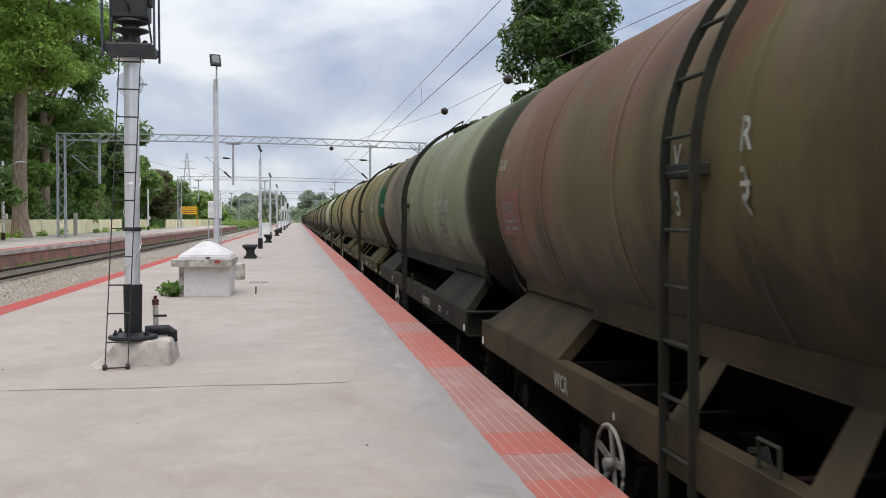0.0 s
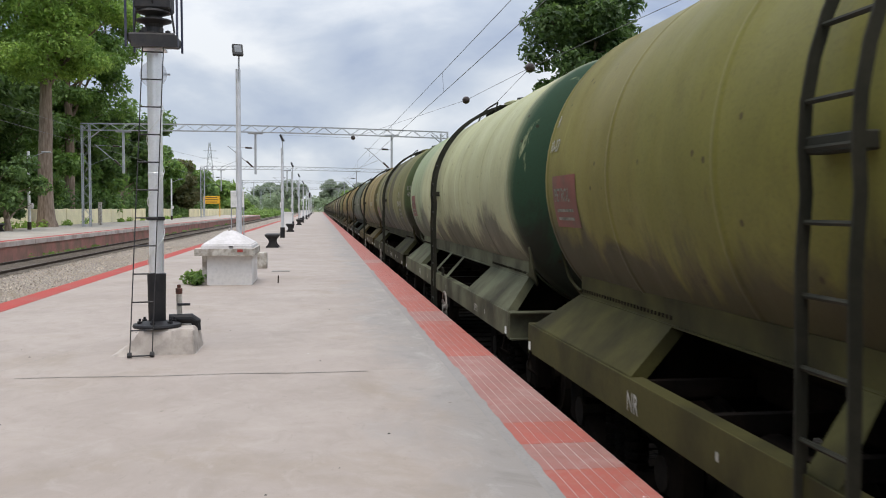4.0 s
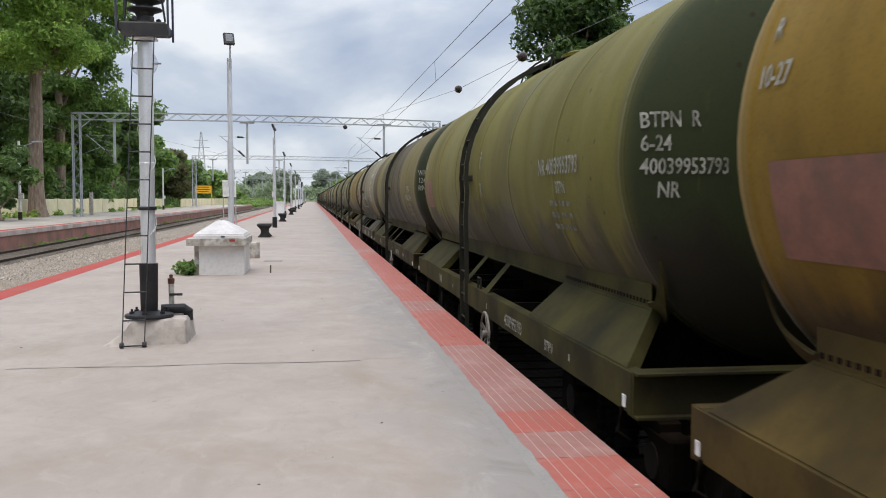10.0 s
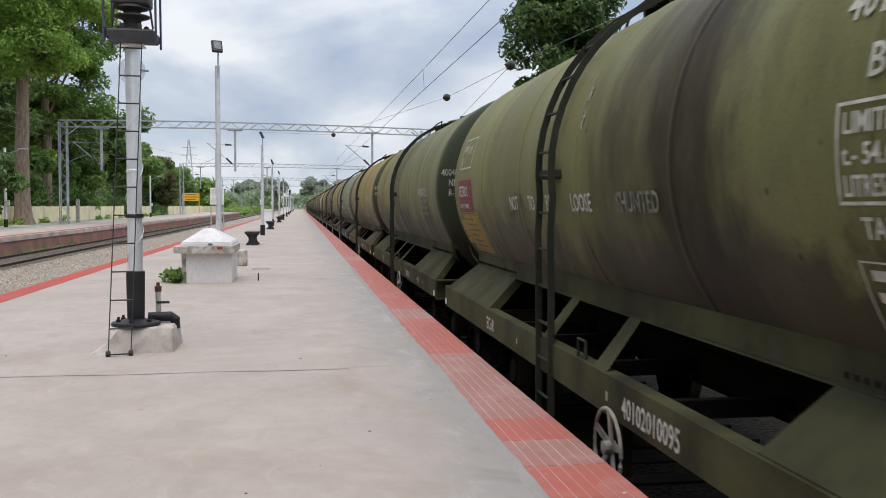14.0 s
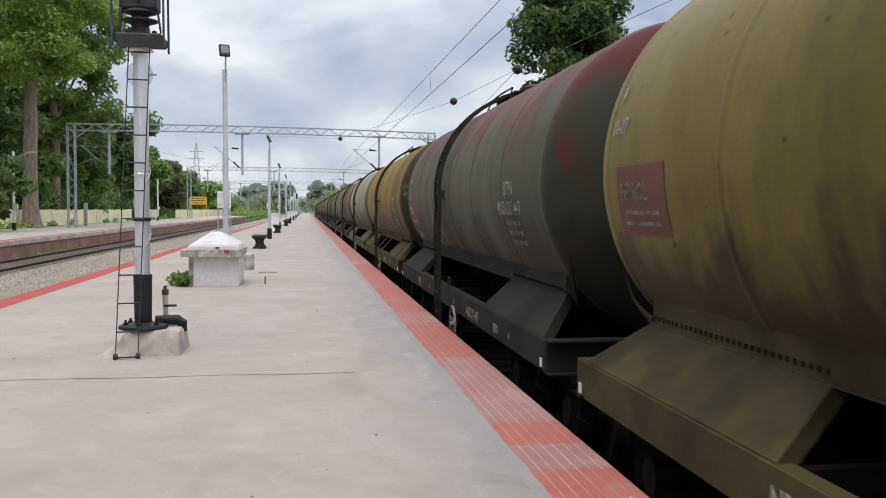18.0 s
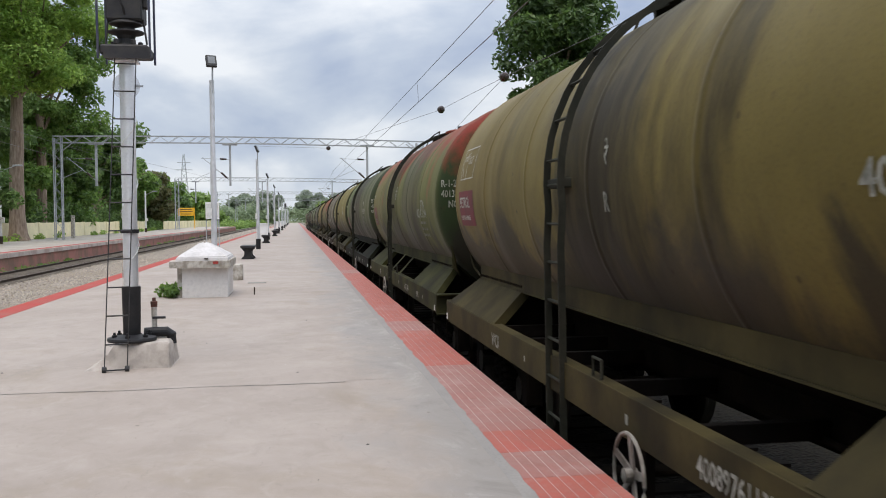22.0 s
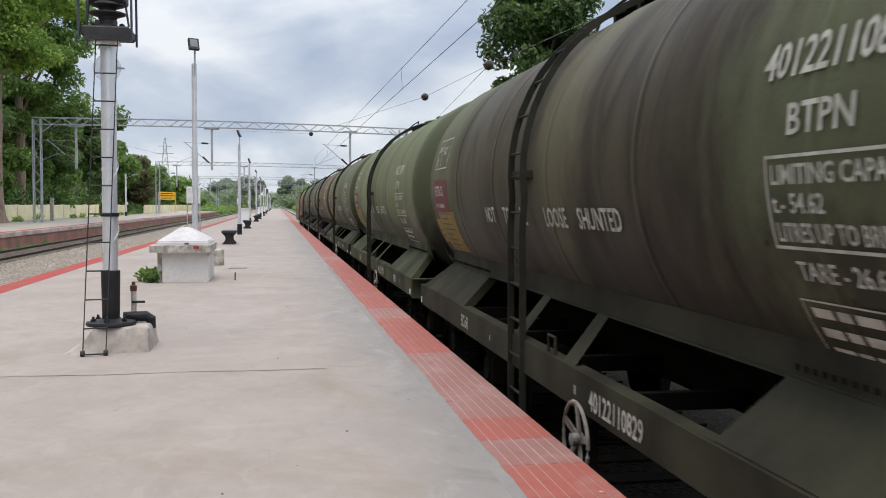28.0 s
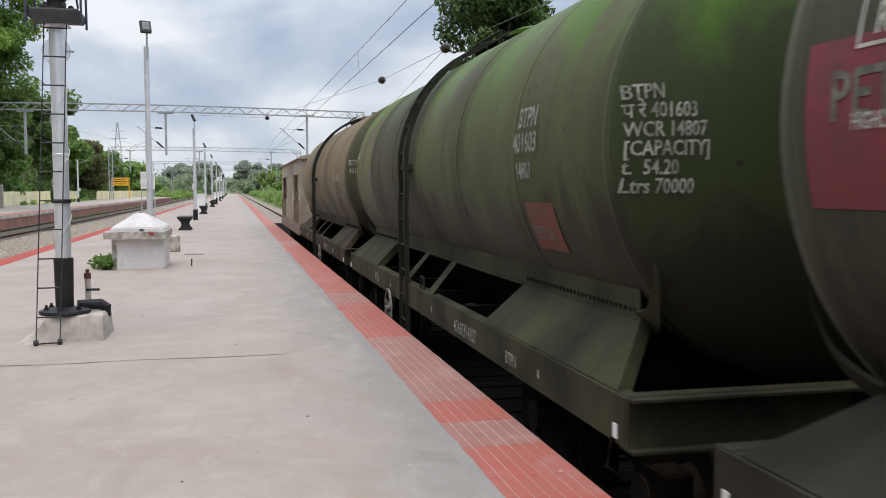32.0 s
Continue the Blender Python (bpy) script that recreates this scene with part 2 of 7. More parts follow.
M = dict(
    clear=clear_plate(),
    concrete=concrete_floor(),
    tile_red=tile_paint("coping_tile_red", True),
    tile_faded=tile_paint("coping_tile_faded", False),
    grout=paint("tile_grout", (0.43, 0.32, 0.29), (0.34, 0.21, 0.19), 6, 0.85),
    coping=paint("coping_concrete", (0.52, 0.45, 0.40), (0.34, 0.255, 0.21), 0.8, 0.85, 0, 25),
    red_line=paint("red_edge_paint", (0.33, 0.050, 0.040), (0.28, 0.085, 0.070), 1.2, 0.8, 0, 30, 0.45, 0.7, gloss=0.25),
    joint=paint("joint_filler", (0.06, 0.055, 0.05), (0.16, 0.148, 0.135), 5, 0.9),
    scar=paint("screed_line", (0.20, 0.187, 0.168), (0.26, 0.245, 0.225), 5, 0.9),
    pale_cement=paint("pale_cement", (0.40, 0.355, 0.315), (0.30, 0.265, 0.235), 7, 0.9, 0, 22, 0.48, 0.66, 0.5),
    cap_rust=paint("cap_rust", (0.13, 0.040, 0.025), (0.06, 0.03, 0.02), 14, 0.85),
    gravel=gravel_mat("ballast_gravel", 0.88), oily=gravel_mat("shaded_ballast", 0.045), brown_gravel=gravel_mat("stained_ballast", 0.42), stone=stone_mat(), grass=grass_mat(),
    rail=paint("rail_steel", (0.040, 0.030, 0.022), (0.070, 0.046, 0.032), 4, 0.75, 0.0, gloss=0.2),
    railhead=paint("rail_head", (0.16, 0.14, 0.125), (0.10, 0.085, 0.07), 4, 0.5, 0.4),
    sleeper=paint("sleeper_concrete", (0.15, 0.125, 0.10), (0.10, 0.08, 0.06), 3, 0.9),
    brick_face=paint("red_platform_face", (0.36, 0.150, 0.118), (0.19, 0.115, 0.080), 0.9, 0.85, 0, 12),
    far_floor=paint("far_platform_floor", (0.36, 0.33, 0.285), (0.28, 0.255, 0.215), 0.5, 0.85, 0, 6),
    cream=paint("cream_wall_paint", (0.78, 0.70, 0.44), (0.66, 0.59, 0.38), 0.5, 0.85, 0, 8),
    silver=paint("aluminium_paint", (0.80, 0.81, 0.83), (0.70, 0.71, 0.73), 3, 0.34, 0.55, 60, strength=0.05),
    black=paint("black_paint", (0.014, 0.014, 0.016), (0.028, 0.026, 0.026), 4, 0.55, 0, 40, gloss=0.25),
    iron=paint("dark_iron", (0.028, 0.028, 0.031), (0.05, 0.046, 0.042), 6, 0.6, 0.0, 50, gloss=0.3),
    navy=paint("blue_black_iron", (0.035, 0.04, 0.075), (0.06, 0.06, 0.08), 5, 0.5, 0.2),
    white=paint("white_limewash", (0.68, 0.65, 0.625), (0.60, 0.57, 0.54), 1.2, 0.85, 0, 14),
    old_plaster=paint("old_plaster", (0.50, 0.47, 0.42), (0.25, 0.22, 0.18), 7, 0.9, 0, 30, 0.40, 0.60, 0.5),
    galv=paint("galvanised_steel", (0.40, 0.415, 0.43), (0.31, 0.325, 0.34), 1.5, 0.5, 0.0, 40),
    wire=paint("copper_wire", (0.10, 0.10, 0.11), (0.16, 0.15, 0.15), 2, 0.5, 0.5),
    porcelain=paint("brown_porcelain", (0.030, 0.018, 0.014), (0.05, 0.03, 0.02), 4, 0.25),
    yellow=paint("yellow_sign_paint", (0.80, 0.42, 0.015), (0.72, 0.38, 0.02), 2, 0.5),
    bark=bark_mat(),
    leaf_big=leaf_mat("leaves_bright", (0.11, 0.22, 0.036), (0.44, 0.60, 0.13)),
    leaf_dark=leaf_mat("leaves_dark", (0.042, 0.088, 0.024), (0.19, 0.30, 0.08)),
    leaf_deep=leaf_mat("leaves_deep", (0.026, 0.055, 0.016), (0.13, 0.215, 0.055)),
    leaf_mid=leaf_mat("leaves_mid", (0.06, 0.135, 0.026), (0.24, 0.37, 0.08)),
    leaf_dry=leaf_mat("leaves_russet", (0.07, 0.085, 0.025), (0.16, 0.15, 0.06)),
    # far leaves, their green paled for the haze of distance
    leaf_far=leaf_mat("leaves_far", (0.16, 0.215, 0.12), (0.29, 0.36, 0.21)),
    stencil=paint("stencil_white", (0.33, 0.33, 0.285), (0.12, 0.122, 0.096), 11, 0.75, 0, 60, 0.42, 0.62),
    stencil_dim=paint("stencil_dim", (0.18, 0.18, 0.145), (0.07, 0.07, 0.052), 14, 0.75, 0, 60, 0.40, 0.6),
    stencil_new=paint("lettering_white", (0.47, 0.455, 0.405), (0.30, 0.29, 0.245), 9, 0.7, 0, 60),
    board_red=paint("board_red", (0.155, 0.040, 0.026), (0.10, 0.045, 0.030), 4, 0.7),
    board_faded=paint("board_faded", (0.20, 0.088, 0.060), (0.13, 0.066, 0.045), 5, 0.8),
    board_pink=paint("board_crimson", (0.165, 0.026, 0.032), (0.11, 0.030, 0.032), 5, 0.8),
    board_yellow=paint("board_yellow", (0.26, 0.185, 0.026), (0.19, 0.135, 0.028), 5, 0.8),
    tag_white=paint("tag_white", (0.72, 0.72, 0.70), (0.55, 0.55, 0.52), 8, 0.7),
    # underframe grime, with the shade beneath the wagons put into its black
    bogie=paint("bogie_grime_shade", (0.0075, 0.006, 0.005), (0.017, 0.012, 0.009), 3, 0.9, 0, 25, gloss=0.06),
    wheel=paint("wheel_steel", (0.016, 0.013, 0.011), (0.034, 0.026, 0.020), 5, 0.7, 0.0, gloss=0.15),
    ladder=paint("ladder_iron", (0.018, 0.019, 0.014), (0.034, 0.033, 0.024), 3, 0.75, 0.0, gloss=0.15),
    brake=paint("brake_wheel_paint", (0.27, 0.25, 0.22), (0.09, 0.075, 0.06), 7, 0.6),
    pole=paint("dull_aluminium", (0.60, 0.61, 0.63), (0.50, 0.51, 0.53), 3, 0.42, 0.2, 60, strength=0.05),
    slop=paint("grey_cement", (0.225, 0.213, 0.203), (0.25, 0.235, 0.222), 2.5, 0.85, 0, 40),
    enamel=paint("white_enamel", (0.82, 0.81, 0.80), (0.74, 0.73, 0.71), 2, 0.5),
    roof_wash=paint("roof_limewash", (0.54, 0.52, 0.515), (0.44, 0.42, 0.41), 2.5, 0.85, 0, 20),
    lens=paint("dark_lens", (0.20, 0.21, 0.215), (0.15, 0.155, 0.16), 3, 0.35),
    leaf_scrub=leaf_mat("leaves_scrub", (0.10, 0.19, 0.04), (0.30, 0.42, 0.11)),
    # leaves greyed still more, distance haze mixed into the colour
    leaf_haze=leaf_mat("leaves_haze", (0.19, 0.235, 0.165), (0.30, 0.355, 0.25)),
    glass=paint("lamp_glass", (0.45, 0.47, 0.50), (0.38, 0.40, 0.44), 3, 0.15),
)


# ------------------------------------------------------------------ mesh helpers
def mesh_of(name, bm, material=None, smooth=False):
    me = bpy.data.meshes.new(name)
    bm.normal_update()
    bm.to_mesh(me)
    bm.free()
    if material:
        me.materials.append(material)
    if smooth:
        me.polygons.foreach_set("use_smooth", [True] * len(me.polygons))
        me.set_sharp_from_angle(angle=radians(38))
    return me


def part(name, bm, material, parent, label="", smooth=False, m=None):
    ob = new(name, mesh_of(name, bm, material, smooth) if isinstance(bm, bmesh.types.BMesh) else bm)
    ob.parent = parent
    if m is not None:
        ob.matrix_basis = m
    return tagged(ob, label)


def thing(name, label, category, m=None, group="", kind=""):
    ob = new(name)
    ob.empty_display_size = 0.2
    if m is not None:
        ob.matrix_basis = m
    return tagged(ob, label, category, group, kind)


def box(bm, x0, x1, y0, y1, z0, z1, m=None, bevel=0.0):
    ret = bmesh.ops.create_cube(bm, size=1.0)
    vs = ret["verts"]
    for v in vs:
        v.co = Vector((x0 + (v.co.x + 0.5) * (x1 - x0), y0 + (v.co.y + 0.5) * (y1 - y0), z0 + (v.co.z + 0.5) * (z1 - z0)))
    if bevel:
        es = list({e for v in vs for e in v.link_edges})
        got = bmesh.ops.bevel(bm, geom=es, offset=bevel, segments=1, affect="EDGES")
        vs = got["verts"]
    if m is not None:
        bmesh.ops.transform(bm, matrix=m, verts=list({v for v in vs if v.is_valid}))
    return bm


def boxed(*a, **k):
    return box(bmesh.new(), *a, **k)


def tube(bm, pts, r, seg=8, caps=True):
    """A round bar through the points."""
    pts = [Vector(p) for p in pts]
    rings = []
    for i, p in enumerate(pts):
        d = (pts[min(i + 1, len(pts) - 1)] - pts[max(i - 1, 0)]).normalized()
        a = d.orthogonal().normalized() if abs(d.z) > 0.99 else d.cross(Vector((0, 0, 1))).normalized()
        b = d.cross(a)
        rr = r[i] if isinstance(r, (list, tuple)) else r
        rings.append([bm.verts.new(p + (a * math.cos(q) + b * math.sin(q)) * rr) for q in (2 * math.pi * k / seg for k in range(seg))])
    for u, v in zip(rings, rings[1:]):
        for k in range(seg):
            bm.faces.new((u[k], u[(k + 1) % seg], v[(k + 1) % seg], v[k]))
    if caps:
        bm.faces.new(rings[0][::-1])
        bm.faces.new(rings[-1])
    return bm


def lathe(bm, profile, seg=24, axis="z", m=None):
    """Turns (radius, height) pairs round an axis."""
    rings, made = [], []
    for r, h in profile:
        if r < 1e-5:
            v = [bm.verts.new((0, 0, h))]
        else:
            v = [bm.verts.new((r * math.cos(2 * math.pi * k / seg), r * math.sin(2 * math.pi * k / seg), h)) for k in range(seg)]
        rings.append(v)
        made += v
    for u, v in zip(rings, rings[1:]):
        for k in range(seg):
            a, b, c, d = u[k % len(u)], u[(k + 1) % len(u)], v[(k + 1) % len(v)], v[k % len(v)]
            q = list(dict.fromkeys((a, b, c, d)))
            if len(q) > 2:
                bm.faces.new(q)
    if axis == "y":
        bmesh.ops.rotate(bm, verts=made, cent=(0, 0, 0), matrix=Matrix.Rotation(radians(-90), 3, "X"))
    if axis == "x":
        bmesh.ops.rotate(bm, verts=made, cent=(0, 0, 0), matrix=Matrix.Rotation(radians(90), 3, "Y"))
    if m is not None:
        bmesh.ops.transform(bm, matrix=m, verts=made)
    return bm


def bar(bm, p, q, w, h, up=(0, 0, 1)):
    """A flat bar w by h from p to q."""
    p, q = Vector(p), Vector(q)
    d = (q - p).normalized()
    s = d.cross(Vector(up))
    s = s.normalized() if s.length > 1e-4 else d.orthogonal().normalized()
    u = s.cross(d)
    c = [bm.verts.new(e + s * (w / 2) * i + u * (h / 2) * j) for e in (p, q) for i, j in ((-1, -1), (1, -1), (1, 1), (-1, 1))]
    for f in ((3, 2, 1, 0), (4, 5, 6, 7), (0, 1, 5, 4), (1, 2, 6, 5), (2, 3, 7, 6), (3, 0, 4, 7)):
        bm.faces.new([c[i] for i in f])
    return bm


def sheet(name, verts, faces, material):
    me = bpy.data.meshes.new(name)
    me.from_pydata(verts, [], faces)
    me.materials.append(material)
    me.update()
    return me


@lru_cache(None)
def letters(body, size):
    """Flat lettering as mesh data: vertices (u, v) and faces, from the built-in font."""
    cu = bpy.data.curves.new("lettering", "FONT")
    cu.body, cu.size, cu.resolution_u, cu.offset = body, size, 2, size * 0.016
    ob = new("lettering", cu)
    bpy.context.view_layer.update()
    me = ob.evaluated_get(bpy.context.evaluated_depsgraph_get()).to_mesh()
    verts = [tuple(v.co) for v in me.vertices]
    faces = [tuple(p.vertices) for p in me.polygons]
    ob.to_mesh_clear()
    bpy.data.objects.remove(ob)
    bpy.data.curves.remove(cu)
    return verts, faces


# ------------------------------------------------------------------ the setting
RAIL = -0.78                    # top of the rails, under the platform floor
EDGE, LEFT = 1.83, -5.12        # the two edges of the island platform
TRACK, SIDE = 3.50, -12.5       # centre lines of the two tracks
FAR_EDGE, WALL_X = -14.2, -23.2
START, END = -60.0, 420.0       # the platform's two ends


def structure(name, bm, material, label, category):
    ob = part(name, bm, material, None)
    return tagged(ob, label, category, kind="structure")


def setting():
    # one sheet of ground out to the horizon
    bm = bmesh.new()
    bmesh.ops.create_grid(bm, x_segments=24, y_segments=24, size=2500)
    ground = structure("ground", bm, M["grass"], "rough green and brown ground beyond the tracks", "ground")
    ground.location.z = -1.12
    bm = boxed(LEFT, EDGE - 0.53, START, END, -1.1, 0.0)
    structure("platform", bm, M["concrete"], "pale worn concrete floor of an island platform", "platform")
    bm = boxed(EDGE - 0.53, EDGE, START, END, -1.1, 0.0016)
    structure("coping_wall", bm, M["grout"], "masonry edge under the tiled platform coping", "platform edge")
    bm = boxed(LEFT - 0.004, LEFT + 0.42, START, END, -0.06, 0.004)
    structure("edge_line", bm, M["red_line"], "red painted line along the platform's other edge", "edge line")
    # ballast beds
    bm = bmesh.new()
    prof = [(LEFT - 0.01, -1.0), (LEFT - 1.2, -0.90), (SIDE + 1.6, -0.91), (SIDE, -0.945), (SIDE - 1.5, -0.94), (FAR_EDGE + 0.01, -0.98)]
    ys = [START - 40] + [i * 8.0 for i in range(-5, 70)] + [700.0]
    grid = [[bm.verts.new((x, y, z + 0.025 * noise.noise((x * 0.4, y * 0.25, 1)))) for x, z in prof] for y in ys]
    for a, b in zip(grid, grid[1:]):
        for i in range(len(prof) - 1):
            bm.faces.new((a[i], b[i], b[i + 1], a[i + 1]))
    structure("ballast_bed", bm, M["gravel"], "wide bed of grey-brown ballast between the platforms", "ballast")
    # oil-stained stones round the rails of the side track
    bm = bmesh.new()
    rows = []
    for i in range(340):
        y = 2.0 + i * 0.7 + (0.0 if i < 200 else (i - 200) * 1.5)
        wob = 0.22 * noise.noise((0.7, y * 0.5, 3)) + 0.10 * noise.noise((2.7, y * 1.9, 3))
        rows.append([bm.verts.new((x, y, z)) for x, z in ((FAR_EDGE + 0.02, -0.945), (SIDE - 0.8, -0.902), (SIDE + 0.8, -0.902), (SIDE + 1.45 + wob, -0.892))])
    for a, b in zip(rows, rows[1:]):
        for i in range(3):
            bm.faces.new((a[i], b[i], b[i + 1], a[i + 1]))
    structure("stained_ballast", bm, M["brown_gravel"], "brown oil-stained ballast along the side track", "ballast")
    bm = bmesh.new()
    prof = [(EDGE + 0.01, -1.02), (TRACK - 0.7, -0.96), (TRACK + 0.7, -0.96), (TRACK + 1.9, -0.98), (TRACK + 2.8, -1.13)]
    def bed(ys, material, label):
        bm = bmesh.new()
        grid = [[bm.verts.new((x, y, z)) for x, z in prof] for y in ys]
        for a, b in zip(grid, grid[1:]):
            for i in range(len(prof) - 1):
                bm.faces.new((a[i], a[i + 1], b[i + 1], b[i]))
        structure("ballast_bed", bm, material, label, "ballast")
    bm.free()
    # the stretch under the train has its shade put into the ballast colour
    bed((-560, -200, 0, 36), M["oily"], "ballast under the goods track, darkened for the shade there")
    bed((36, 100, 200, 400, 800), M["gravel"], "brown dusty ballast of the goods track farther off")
    # rails
    for cx in (TRACK, SIDE):
        for s in (-1, 1):
            x = cx + s * 0.872
            y0, y1 = (-560, 800) if cx == TRACK else (START - 40, 700)
            bm = boxed(x - 0.036, x + 0.036, y0, y1, RAIL - 0.045, RAIL - 0.002)
            box(bm, x - 0.009, x + 0.009, y0, y1, RAIL - 0.14, RAIL - 0.044)
            box(bm, x - 0.068, x + 0.068, y0, y1, RAIL - 0.172, RAIL - 0.139)
            rail = structure("rail", bm, M["rail"], "rusty brown steel running rail", "rail")
            part("railhead", boxed(x - 0.030, x + 0.030, y0, y1, RAIL - 0.003, RAIL), M["railhead"], rail, "bright worn running surface")
    # sleepers, joined; those under the train blackened for its shade
    for cx, y0, y1, mat, label in ((SIDE, 4, 150, M["sleeper"], "grey concrete sleepers bedded in the ballast"), (TRACK, -4, 70, M["bogie"], "sleepers under the goods train, blackened for the shade there")):
        bm = bmesh.new()
        y = y0
        while y < y1:
            box(bm, cx - 1.37, cx + 1.37, y, y + 0.25, -1.08, -0.935 if cx > 0 else -0.885)
            y += 0.65
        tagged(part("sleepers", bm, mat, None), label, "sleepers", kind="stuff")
    # opposite platform
    bm = boxed(WALL_X, FAR_EDGE - 0.1, START, 224, -1.1, -0.004)
    structure("platform_opposite", bm, M["far_floor"], "grey dusty floor of the opposite platform", "platform")
    bm = boxed(FAR_EDGE - 0.1, FAR_EDGE - 0.02, START, 224, -1.1, -0.22)
    structure("platform_face", bm, M["brick_face"], "dull red painted brick face of the opposite platform", "platform face")
    bm = bmesh.new()
    y = START
    k = 0
    while y < 222:
        L = 3.0
        box(bm, FAR_EDGE - 0.5, FAR_EDGE + 0.05 + 0.012 * math.sin(k * 2.3), y, y + L - 0.03, -0.24, 0.0)
        y += L
        k += 1
    structure("coping_slabs", bm, M["coping"], "weathered overhanging concrete coping slabs", "platform edge")
    bm = boxed(FAR_EDGE - 0.62, FAR_EDGE - 0.12, START, 224, -0.01, 0.005)
    structure("edge_line", bm, M["red_line"], "faded red line on the opposite platform edge", "edge line")
    # boundary wall in bays
    bays = [(-20, 126), (136, 148), (168, 262)]
    for a, b in bays:
        bm = bmesh.new()
        y = a
        while y < b:
            L = min(6.0, b - y)
            box(bm, WALL_X - 0.12, WALL_X + 0.04, y + 0.15, y + L - 0.15, -1.15, 1.46)
            box(bm, WALL_X - 0.2, WALL_X + 0.10, y + L - 0.15, y + L + 0.15, -1.15, 1.52)
            y += L
        structure("boundary_wall", bm, M["cream"], "cream painted boundary wall behind the opposite platform", "wall")
    # scars in the floor: a joint across and a slanting screed line
    def ribbon(pts, w, material, label):
        bm = bmesh.new()
        rows = []
        for i, (x, y) in enumerate(pts):
            wob = 0.012 * noise.noise((x * 3.1, y * 3.1, 0.5))
            ww = w * (0.6 + 0.7 * abs(noise.noise((x * 2.7, y * 1.9, 4))))
            rows.append((bm.verts.new((x, y + wob - ww, 0.0035)), bm.verts.new((x, y + wob + ww, 0.0035))))
        for a, b in zip(rows, rows[1:]):
            bm.faces.new((a[0], b[0], b[1], a[1]))
        structure("floor_joint", bm, material, label, "floor joint")
    # cement slopped unevenly over the inner edge of the tiles
    bm, rows = bmesh.new(), []
    for i in range(330):
        y = 3.2 + i * 0.06
        w = 0.004 + 0.075 * max(0.0, noise.noise((0.3, y * 0.8, 2))) + 0.030 * max(0.0, noise.noise((0.9, y * 3.3, 5))) + 0.012 * noise.noise((0.1, y * 9.0, 8))
        rows.append((bm.verts.new((EDGE - 0.60, y, 0.0006)), bm.verts.new((EDGE - 0.53 + max(0.003, w), y, 0.0062)), bm.verts.new((EDGE - 0.53 + max(0.003, w) + 0.004, y, 0.0030))))
    for a, b in zip(rows, rows[1:]):
        bm.faces.new((a[0], a[1], b[1], b[0])), bm.faces.new((a[1], a[2], b[2], b[1]))
    structure("cement_slop", bm, M["slop"], "uneven lip of grey cement along the coping tiles", "floor joint")
    ribbon([(-2.75 + i * 0.05, 8.62 + 0.02 * math.sin(i * 0.2) + 0.004 * i * 0.05) for i in range(65)], 0.010, M["joint"], "thin dark shrinkage joint across the concrete")
    ribbon([(0.5 + i * 0.05, 8.72) for i in range(16)], 0.005, M["scar"], "fading end of the joint in the concrete")
    ribbon([(-3.9 + i * 0.06, 5.4 + i * 0.06 * 4.05) for i in range(28)], 0.012, M["scar"], "slanting screed line in the concrete")


setting()


# ------------------------------------------------------------------ tank wagons
PITCH = 12.42                   # over the couplers
R, ZC = 1.45, 2.61              # tank radius and axis over the rails
HALF = 5.745                    # headstock from the middle
LAD = 0.54                      # ladder from the middle
SB0, SB1 = 0.965, 1.235         # solebar
SBX = 1.50


def side_point(a, r=R):
    """On the platform side of the tank: a degrees up from the axis level."""
    return Vector((-r * math.cos(radians(a)), 0, ZC + r * math.sin(radians(a))))


def tank_mesh():
    bm = bmesh.new()
    cyl = 5.36
    prof = [(0.0, -cyl - 0.50)]
    for i in range(1, 9):
        a = radians(90 - i * 90 / 8)
        prof.append((R * math.cos(a) ** 0.85, -cyl - 0.50 * math.sin(a) ** 1.0))
    seams = [-5.3, -3.58, -1.79, 0.0, 1.79, 3.58, 5.3]
    for s in seams:
        prof += [(R, s - 0.06), (R, s - 0.035), (R + 0.005, s - 0.02), (R + 0.005, s + 0.02), (R, s + 0.035), (R, s + 0.06)]
    prof += [(r, -h) for r, h in prof[:9]][::-1]
    lathe(bm, prof, 72, "y")
    for v in bm.verts:                       # small dents
        d = 0.010 * noise.noise(v.co * 0.7) + 0.005 * noise.noise(v.co * 2.1)
        v.co += Vector((v.co.x, 0, v.co.z)).normalized() * d if v.co.xz.length > 0.05 else Vector()
    bmesh.ops.translate(bm, verts=bm.verts, vec=(0, 0, ZC))
    return bm


SKX, SK0, SK1 = 1.15, 1.555, 1.715   # skirt under the tank: out from the middle, its foot and top


